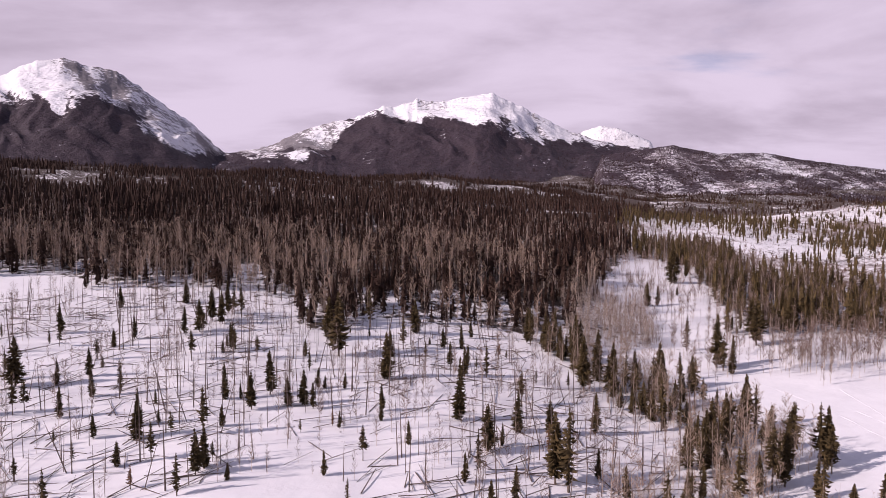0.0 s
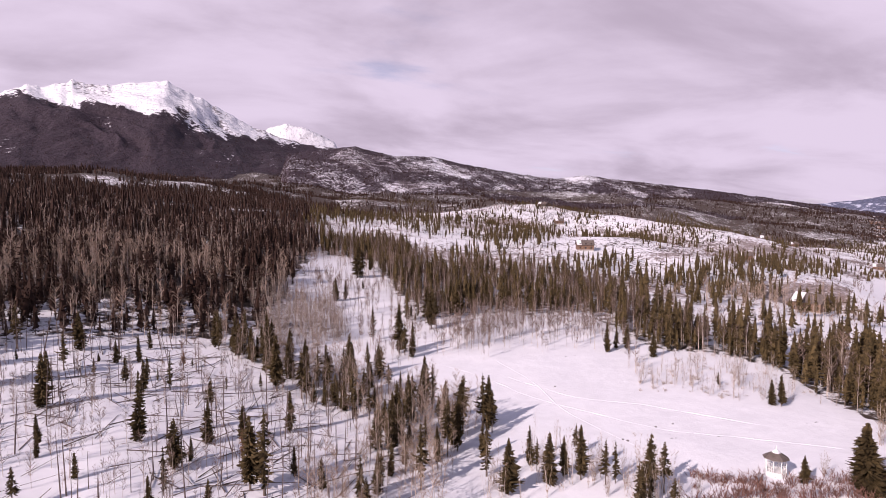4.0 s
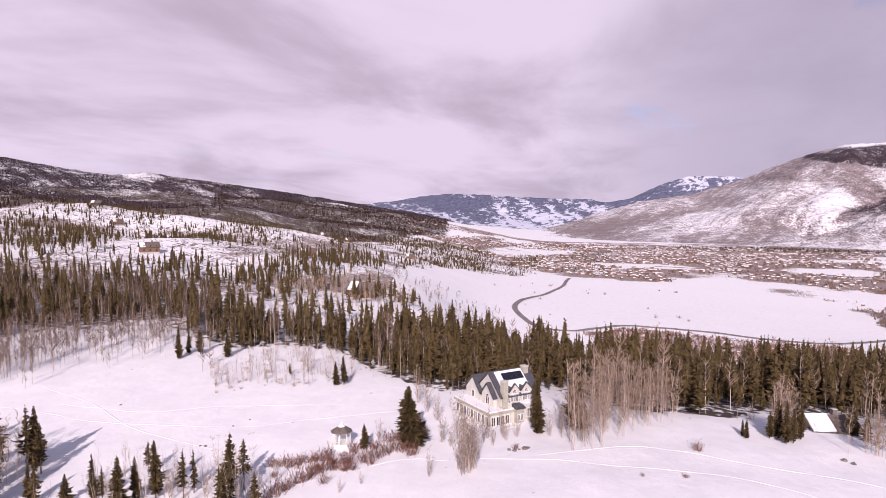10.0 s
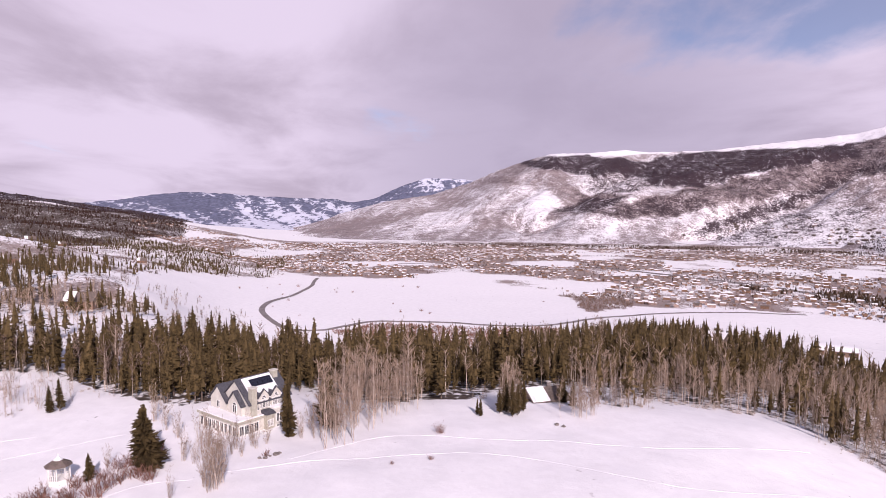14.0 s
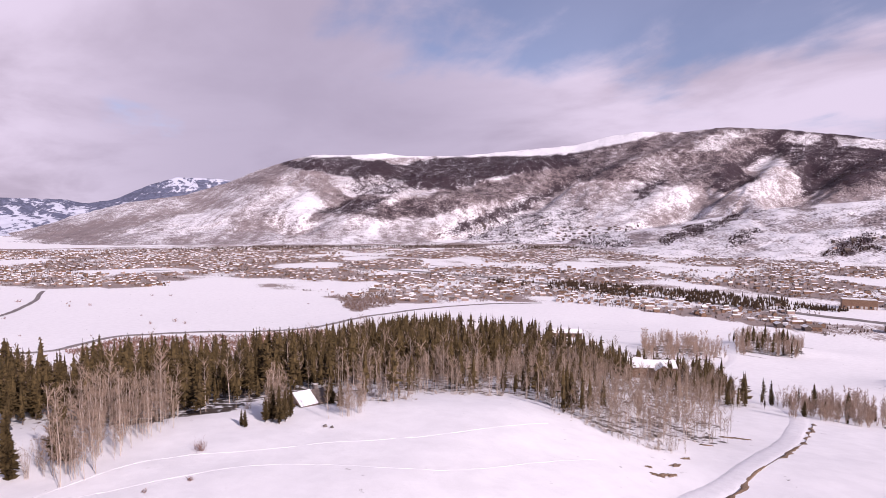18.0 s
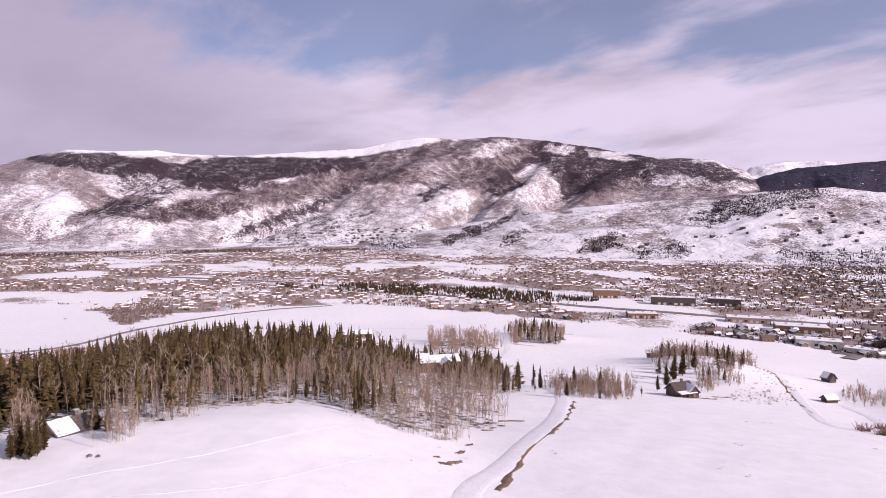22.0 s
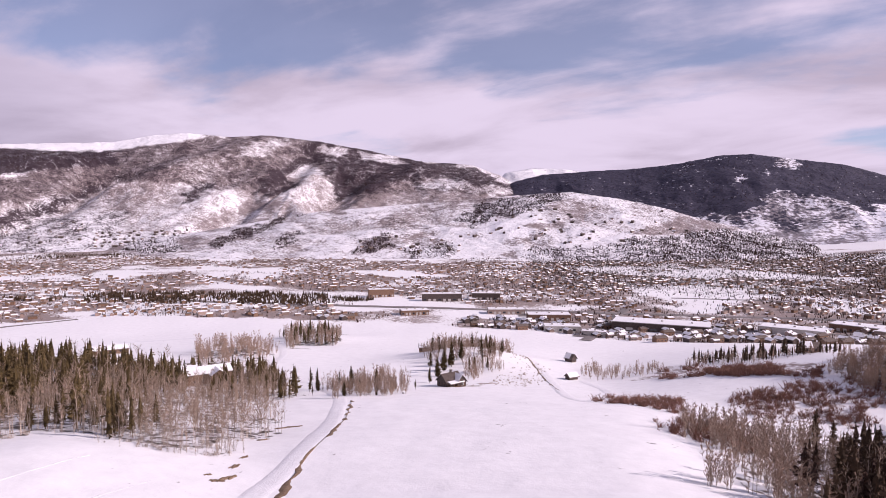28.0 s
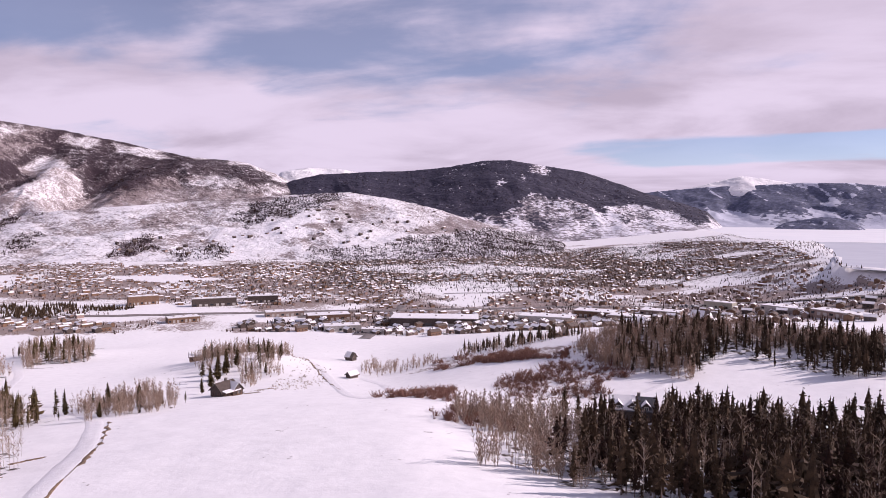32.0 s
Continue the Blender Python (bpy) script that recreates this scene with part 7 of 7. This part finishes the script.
# ---- fallen logs, snags and saplings on the open slope ----
def slope_litter():
    rng = np.random.default_rng(5)
    area = ((-46, 88), (-46, 240), (-21, 225), (-9, 188), (0, 176), (12, 182), (18, 165), (22, 140), (26, 112), (20, 95))
    x, y = sow(rng, 900, area, 0.52, 1.0, 6)
    vs, fs, ms, ts, n = [], [], [], [], 0
    for px, py in zip(x, y):
        ln, th = rng.uniform(3.0, 11.0), rng.normal(0.6, 0.75)
        dx, dy = math.cos(th) * ln / 2, math.sin(th) * ln / 2
        rad = rng.uniform(0.04, 0.11)
        za, zb = float(ground(px - dx, py - dy)), float(ground(px + dx, py + dy))
        za, zb = za + rng.uniform(0.0, 0.3), zb + rng.uniform(0.0, 0.9)
        v, f = tube([(0, 0, 0), (1, 0, 0)], [0, 0], 5)
        side = np.array([-math.sin(th), math.cos(th), 0])
        up = np.array([0, 0, 1.0])
        a = np.arange(5) * 2 * np.pi / 5
        ring = np.cos(a)[:, None] * side + np.sin(a)[:, None] * up
        v = np.vstack([np.array([px - dx, py - dy, za]) + ring * rad, np.array([px + dx, py + dy, zb]) + ring * rad * 0.55])
        vs.append(v)
        fs.append(f + n)
        ts.append(np.full(10, rng.uniform(0, 0.5)))
        n += 10
    F = np.concatenate(fs)
    tagged(new("fallen_log", mesh_of("fallen_log", np.concatenate(vs), F, [DEAD_WOOD], attrs={"tint": np.concatenate(ts)})), "grey-brown fallen logs criss-crossed on snow", "logs", kind="stuff")
    forest("snag", "thin dead standing trunks on the snowy slope", 620, area, SNAGS, GREY, 8.0, 61, 0.36, category="dead trees", spread=0.35)
    forest("slope_sapling", "thin bare saplings on the snowy slope", 750, area, NEAR_ASPENS, MIDDLE, 5.8, 62, 0.34, spread=0.45)
    forest("belt_aspen", "bare aspens among the belt of spruces", 220, BELT, NEAR_ASPENS, PALE, 8.5, 63)
    forest("tan_house_aspen", "bare aspens screening the tan house", 120, ((93, 138), (101, 139), (102, 149), (94, 149)), NEAR_ASPENS, PALE, 7.5, 67)
    forest("belt_end_aspen", "bare aspens at the lower end of the belt", 60, BELT_END, THICKETS, PALE, 6.5, 64)
    forest("clearing_brush", "brown brush along the upper edge of the clearing", 220, ((46, 196), (51, 198), (58, 184), (60, 172), (56, 158), (48, 164)), LOW_BUSHES[:2] + THICKETS[:4], MIDDLE, 4.6, 65, 0.40, category="bushes", spread=0.4)
    forest("house_brush", "low brush at the foot of the aspen stand", 380, ((90, 150), (98, 165), (106, 158), (114, 160), (126, 148), (131, 150), (131, 165), (106, 172), (92, 158)), LOW_BUSHES[:2] + THICKETS[:4], MIDDLE, 5.0, 66, 0.0, category="bushes", spread=0.4)
    forest("knoll_brush", "low brown brush on the snowy bank beside the chalet", 240, ((150.5, 300), (153.5, 330), (154.5, 420), (156.4, 400), (157.2, 330), (155, 285), (151.5, 283)), LOW_BUSHES, MIDDLE, 4.0, 68, 0.0, category="bushes", spread=0.45)


slope_litter()


# ---- saplings over the clearing, and houses up on the hillsides ----
forest("clearing_sapling", "thin bare saplings spread over the upper clearing", 520, ((16, 190), (17, 275), (30, 255), (46, 215), (47, 186), (36, 180), (25, 172)), MID_ASPENS, MIDDLE, 6.0, 69, 0.36, spread=0.4)


def hillside_houses():
    """Small far houses in rows and by themselves on the slopes across the valley."""
    rng = np.random.default_rng(17)
    spots = [("mountain_east", 119.3 + k * 0.62 + rng.uniform(-0.32, 0.32), -1.55 - 0.27 * row + 0.012 * k + rng.uniform(-0.07, 0.07)) for row in range(5) for k in range(12)]
    spots += [("mountain_east", b, u) for b, u in zip(rng.uniform(108, 120, 34), rng.uniform(-2.3, -0.6, 34))]
    spots += [("foothill", b, u) for b, u in zip(rng.uniform(140, 150, 22), rng.uniform(-3.4, -1.8, 22))]
    spots += [("foothill", b, u) for b, u in zip(rng.uniform(150, 172, 60), rng.uniform(-2.6, 0.6, 60))]
    places = []
    for name, b, u in spots:
        B, up, P = SURFACES[name]
        col = int(np.argmin(np.abs(B[0] - b)))
        row = int(np.argmin(np.abs(up[:, col] - u)))
        if abs(up[row, col] - u) < 0.25:
            places.append(P[row, col])
    places = np.array(places)
    shapes = []
    for length, width, eave, ridge in ((13, 8, 3.4, 6.4), (10, 8, 4.4, 7.0), (16, 9, 3.4, 6.2)):
        (wv, wf), (rv, rf), _ = town_house_shape(length, width, eave, ridge)
        shapes.append(joined([(wv - (0, 0, 2.0), wf, 0), (rv, rf, 1)]))
    for mats, keep, tone in (([DARK_TIMBER, SHINGLE], np.arange(len(places)) % 3 != 0, "dark brown"), ([TAUPE, ROOF_SNOW], np.arange(len(places)) % 3 == 0, "snow-roofed taupe")):
        p = places[keep]
        spread_out(shapes, p[:, 0], p[:, 1], rng.uniform(0.7, 1.05, len(p)), rng, mats, "hillside_houses", "small " + tone + " houses on the open hillside across the valley", "houses", z=p[:, 2] + 0.5)


# ---- the town in the valley ----
def town_house_shape(length, width, eave, ridge, over=0.6):
    """Walls, roof and windows of a far house as three small shapes."""
    L, W = length / 2, width / 2

    def tri(bm):
        bmesh.ops.triangulate(bm, faces=bm.faces[:])
        bm.verts.index_update()
        v, f = np.array([p.co[:] for p in bm.verts]), np.array([[p.index for p in q.verts] for q in bm.faces])
        bm.free()
        return v, f

    w = tri(gabled_walls(-L, -W, L, W, -1.5, eave, ridge, "x"))
    r = tri(roof_slabs(-L, -W, L, W, eave, ridge, "x", over, 0.35))
    return w, r, (length, W)


hillside_houses()
TOWN_SHAPES = [town_house_shape(*a) for a in ((7.4, 5.6, 2.8, 4.3), (8, 6, 4.2, 5.8), (6.4, 5, 4.0, 5.5), (9.5, 6.2, 4.2, 5.8), (12, 7, 4.4, 6.0), (6, 5, 2.7, 4.0))]


def in_town(b, r):
    x, y = polar(b, r)
    ok = r > town_from(b)
    ok &= r < np.interp(b, (62, 75, 90, 120, 150, 165, 180, 188, 196, 200, 206), (2500, 2500, 2300, 2150, 1720, 1800, 2250, 2300, 1700, 950, 860))
    for line, half in TOWN_LINES:
        for (b0, r0), (b1, r1) in zip(line[:-1], line[1:]):
            lo, hi = min(b0, b1), max(b0, b1)
            if hi - lo > 3:
                ok &= ~((b >= lo) & (b <= hi) & (np.abs(r - np.interp(b, sorted((b0, b1)), (r0, r1) if b0 < b1 else (r1, r0))) < half))
    return ok & (built_up(b, r) + (fbm(x / 45, y / 45, 2, 9) - 0.5) * 0.2 > 0.44)


TOWN_LINES = ((((100, 1500), (113, 1240), (124.7, 1040), (140.8, 900), (159, 872), (173, 890), (183, 900), (192, 900), (199, 850), (208, 790)), 22),)


def make_town():
    rng = np.random.default_rng(91)
    poly = ((62, 2000), (72, 1300), (99, 950), (110, 830), (150, 640), (206, 640), (206, 2400), (62, 2500))
    x, y = sow(rng, 8500, poly, 0.0, 1.35, 0, in_town)
    b, r = np.degrees(np.arctan2(x, y)) % 360, np.hypot(x, y)
    # keep a street's distance between houses
    cell = {}
    keep = []
    for i in np.argsort(r):
        key = (int(x[i] // 12.5), int(y[i] // 12.5))
        if key not in cell:
            cell[key] = i
            keep.append(i)
    keep = np.array(keep)
    near, far = keep[:290], keep[290:]
    turn = lambda i: 0.5 + 0.12 * round(float(fbm(x[i] / 300, y[i] / 300, 2, 5)) * 8) + (math.pi / 2 if (i % 3 == 0) else 0)
    # the nearest are things with parts
    made = {}
    for i in near:
        k = int(i) % 6
        m = pose(float(x[i]), float(y[i]), float(ground(x[i], y[i])) + 0.3, 0, 0, math.degrees(turn(i)))
        wall = (TAUPE, LOG_BROWN, TAUPE, DARK_TIMBER, LOG_BROWN, TAUPE)[k]
        if k in made:
            copy_thing(made[k], m)
            continue
        h = thing("town_house", ("tan", "brown", "taupe", "dark brown", "long brown", "small grey-tan")[k] + (" town house with a bare brown roof" if k in (1, 4) else " town house with a snow-covered gable roof"), "house", m, "houses in the town")
        for name, (v, f), mat in zip(("wall", "roof"), TOWN_SHAPES[k], (wall, SHINGLE if k in (1, 4) else ROOF_SNOW)):
            part_mesh(name, (v, f, np.zeros(len(f), int)), [mat], h)
        length, half = TOWN_SHAPES[k][2]
        pane = None
        for side in (-1, 1):
            for j in (0, 1, 2):
                if pane is None:
                    pane = part("window", boxed(-0.65, -0.08, 0, 0.65, 0.08, 1.25), GLASS, h)
                    win = pane
                else:
                    win = new("window", pane.data)
                    win.parent = h
                win.matrix_local = pose(-length / 2 + (j + 0.5) * length / 3, side * half, 1.0)
        part("chimney", boxed(1.2, 0.4, 3.0, 2.0, 1.2, 6.8 if k in (1, 2, 3, 4) else 5.2), ROCK, h)
        part("door", boxed(length / 6 - 0.4, -half - 0.07, 0, length / 6 + 0.4, -half + 0.1, 2.0), DARK_TIMBER, h)
        made[k] = h
    # the rest of the town in one sheet: eight corners, two ridge ends, walls and two pitches each
    box_faces = np.array([(0, 1, 5), (0, 5, 4), (1, 2, 6), (1, 6, 5), (2, 3, 7), (2, 7, 6), (3, 0, 4), (3, 4, 7), (4, 7, 8), (5, 9, 6)])
    roof_faces = np.array([(10, 11, 15), (10, 15, 14), (12, 13, 14), (12, 14, 15)])
    vs, fs, ms, ts, n = [], [], [], [], 0
    for i in far:
        k, th = int(rng.integers(0, 6)), turn(i)
        L, W, e, rg = ((4.0, 3.0, 2.9, 4.2), (4.6, 3.3, 4.6, 6.2), (3.4, 2.8, 4.2, 5.7), (5.4, 3.4, 4.6, 6.0), (7.0, 3.6, 4.8, 6.0), (3.2, 2.7, 2.8, 4.0))[k]
        q = rng.uniform(0.48, 0.80)
        c, s, o = math.cos(th), math.sin(th), 0.5
        corners = [(-L, -W), (L, -W), (L, W), (-L, W)]
        v = np.array([(x_, y_, -1.5) for x_, y_ in corners] + [(x_, y_, e) for x_, y_ in corners] + [(-L, 0, rg), (L, 0, rg)]
                     + [(-L - o, -W - o, e - 0.2), (L + o, -W - o, e - 0.2), (L + o, W + o, e - 0.2), (-L - o, W + o, e - 0.2), (-L - o, 0, rg + 0.3), (L + o, 0, rg + 0.3)]) * q
        vs.append(np.column_stack([v[:, 0] * c - v[:, 1] * s + x[i], v[:, 0] * s + v[:, 1] * c + y[i], v[:, 2] + float(ground(x[i], y[i])) + 0.3]))
        fs += [box_faces + n, roof_faces + n]
        ms += [np.full(10, i % 2), np.full(4, 3 if rng.random() < 0.33 else 2)]
        ts.append(np.full(16, rng.uniform(0, 0.5)))
        n += 16
    me = mesh_of("town_houses", np.concatenate(vs), np.concatenate(fs), [TAUPE, LOG_BROWN, ROOF_SNOW, SHINGLE], np.concatenate(ms), attrs={"tint": np.concatenate(ts)})
    tagged(new("town_houses", me), "many small snow-roofed houses across the valley town", "houses", kind="stuff")
    # trees between the houses
    forest("town_conifer", "dark conifers between the town houses", 26000, poly, SPIKES, DARK, 3.3, 92, 0.40, 1.3, lambda b, r: (r > town_from(b)) & (built_up(b, r) > 0.42 - 0.06 * ramp(b, 155, 165)))
    forest("suburb_conifer", "dark conifers round the houses of the hillside suburb", 11000, ((156, 1500), (160, 2300), (180, 2350), (190, 2150), (192, 1300), (176, 1050), (160, 1150)), SPIKES, DARK, 3.6, 94, 0.42)
    forest("town_aspen", "bare brown trees between the town houses", 24000, poly, TUFTS, [MID_TWIG], 14, 93, 0.38, 1.3, lambda b, r: (r > town_from(b)) & (built_up(b, r) > 0.41), spread=0.3)
    forest("valley_foot_wood", "brown trees along the foot of the mountainside", 1800, ((86, 2200), (86, 2420), (104, 2400), (125, 2300), (125, 2120), (104, 2200)), SPIKES, [BARK, NEEDLE_BROWN], 6.0, 95, 0.42)
    forest("valley_foot_brush", "bare brown brush along the foot of the mountainside", 1500, ((78, 2150), (80, 2400), (104, 2380), (125, 2280), (125, 2060), (104, 2150)), TUFTS, [MID_TWIG], 22, 96, 0.40, category="bushes")


make_town()


def warehouse(name, label, b, r, turn, length, width, height, wall, snow=True, bays=8):
    h = thing(name, label, "building", at(b, r, turn, 0.4))
    L, W = length / 2, width / 2
    part("wall", boxed(-L, -W, -3, L, W, height), wall, h)
    part("parapet", boxed(-L - 0.15, -W - 0.15, height, L + 0.15, W + 0.15, height + 0.5), CONCRETE, h)
    part("roof_snow", boxed(-L + 0.4, -W + 0.4, height + 0.5, L - 0.4, W - 0.4, height + 0.75), ROOF_SNOW, h)
    for i in range(bays):
        x = -L + (i + 0.5) * length / bays
        part("loading_door" if i % 3 else "window", boxed(x - length / bays * 0.28, -W - 0.1, 0.3 if i % 3 else 1.4, x + length / bays * 0.28, -W + 0.1, min(height - 0.6, 3.6)), GLASS if i % 3 == 0 else CONCRETE, h)
    for i in range(3):
        x = -L * 0.6 + i * L * 0.6
        part("roof_vent", boxed(x, -1, height + 0.7, x + 2.2, 1.2, height + 2.0), CONCRETE, h)


for row in (("warehouse", "long dark warehouse with a white snow-covered flat roof", 167.2, 752, -4, 104, 36, 9, DARK_TIMBER), ("warehouse", "low tan workshop with a snowy roof", 157.6, 795, 8, 52, 24, 7, LOG_BROWN),
            ("warehouse", "pale metal warehouse with a snowy roof", 158.8, 715, 6, 40, 20, 6, CONCRETE), ("warehouse", "small pale shop by the street", 161.6, 690, -4, 26, 12, 5, CONCRETE),
            ("warehouse", "wide pale workshop with a flat snowy roof", 177.2, 760, -8, 62, 26, 6, CONCRETE), ("warehouse", "brown store with a flat snowy roof", 181.5, 800, -14, 48, 26, 7, LOG_BROWN),
            ("office_building", "green-and-tan office block among the shops", 191.6, 850, -20, 34, 16, 8, STUCCO), ("office_building", "long pale store with a snowy roof", 196.4, 780, -24, 44, 22, 5, CONCRETE),
            ("warehouse", "white-roofed long store near the highway", 200.2, 720, -30, 48, 24, 5, TAUPE), ("warehouse", "white-roofed long store near the highway", 187.0, 800, -10, 46, 22, 5.5, TAUPE),
            ("apartment_block", "long brown flat-roofed apartment block", 148.0, 965, 4, 60, 16, 11, DARK_TIMBER), ("apartment_block", "long brown flat-roofed apartment block", 152.0, 985, 0, 44, 16, 10, DARK_TIMBER),
            ("apartment_block", "dark brown flat-roofed apartment block", 142.5, 1010, 8, 40, 16, 12, LOG_BROWN), ("warehouse", "low tan store beside the highway", 153.8, 840, 6, 48, 20, 6, TAUPE),
            ("warehouse", "low brown store beside the highway", 145.5, 820, 10, 36, 18, 6, LOG_BROWN), ("warehouse", "broad pale store with snow on its roof", 184.4, 740, -16, 44, 22, 6, TAUPE)):
    warehouse(*row)


def parking(b, r, turn, length, width):
    x, y = polar(b, r)
    bm = bmesh.new()
    n = 10
    a = math.radians(turn - b)
    g = [[bm.verts.new((float(x) + u * math.cos(a) - v * math.sin(a), float(y) + u * math.sin(a) + v * math.cos(a), 0)) for u in np.linspace(-length / 2, length / 2, n)] for v in np.linspace(-width / 2, width / 2, 5)]
    for rowv in g:
        for v in rowv:
            v.co.z = float(ground(v.co.x, v.co.y)) + 0.55
    for i in range(4):
        for j in range(n - 1):
            bm.faces.new((g[i][j], g[i][j + 1], g[i + 1][j + 1], g[i + 1][j]))
    tagged(part("parking_lot", bm, ASPHALT, None), "dark asphalt yard with patches of snow", "parking lot", kind="structure")


for row in ((161.2, 700, -4, 30, 60), (172.5, 770, -4, 40, 40), (167, 810, -4, 110, 30), (157, 830, 6, 60, 24), (178, 800, -8, 70, 24), (190, 890, -16, 60, 34), (196, 740, -24, 60, 24), (185, 790, -14, 50, 24)):
    parking(*row)


def parked_cars():
    """Small cars in the yards."""
    rng = np.random.default_rng(17)
    paints = [material("car_paint", tuple(0.8 * c for c in p), p, 2.0, 0.3, spec=0.5) for p in ((0.5, 0.5, 0.5), (0.06, 0.06, 0.07), (0.25, 0.05, 0.04), (0.09, 0.12, 0.2))]
    made = {}
    for b, r, turn, along, deep in ((161.2, 700, -4, 10, 26), (172.5, 770, -4, 16, 16), (167, 810, -4, 50, 8), (157, 830, 6, 26, 8), (178, 800, -8, 30, 8), (190, 890, -16, 26, 12), (185, 790, -14, 20, 8)):
        base = at(b, r, turn, 0)
        for _ in range(11):
            p = base @ Vector((rng.uniform(-along, along), rng.uniform(-deep, deep), 0))
            m = pose(p.x, p.y, float(ground(p.x, p.y)) + 0.6, 0, 0, turn - b + rng.choice([90, 0, 92, 88]))
            k = int(rng.integers(0, 4))
            if k in made:
                copy_thing(made[k], m)
                continue
            c = thing("car", ("silver", "black", "dark red", "dark blue")[k] + " car parked in a cleared yard", "car", m, "parked cars")
            part("body", solid([(-2.2, 0.3), (2.2, 0.3), (2.2, 0.85), (1.2, 0.95), (-2.1, 1.0)], 1.8, "y", -0.9), paints[k], c)
            part("cabin", solid([(-1.9, 0.95), (0.9, 0.95), (0.3, 1.5), (-1.5, 1.5)], 1.6, "y", -0.8), GLASS, c)
            for wx in (-1.4, 1.4):
                for wy in (-0.92, 0.72):
                    bm = bmesh.new()
                    bmesh.ops.create_cone(bm, cap_ends=True, segments=10, radius1=0.33, radius2=0.33, depth=0.2, matrix=pose(wx, wy + 0.1, 0.33, 90))
                    part("wheel", bm, ASPHALT, c)
            made[k] = c


parked_cars()
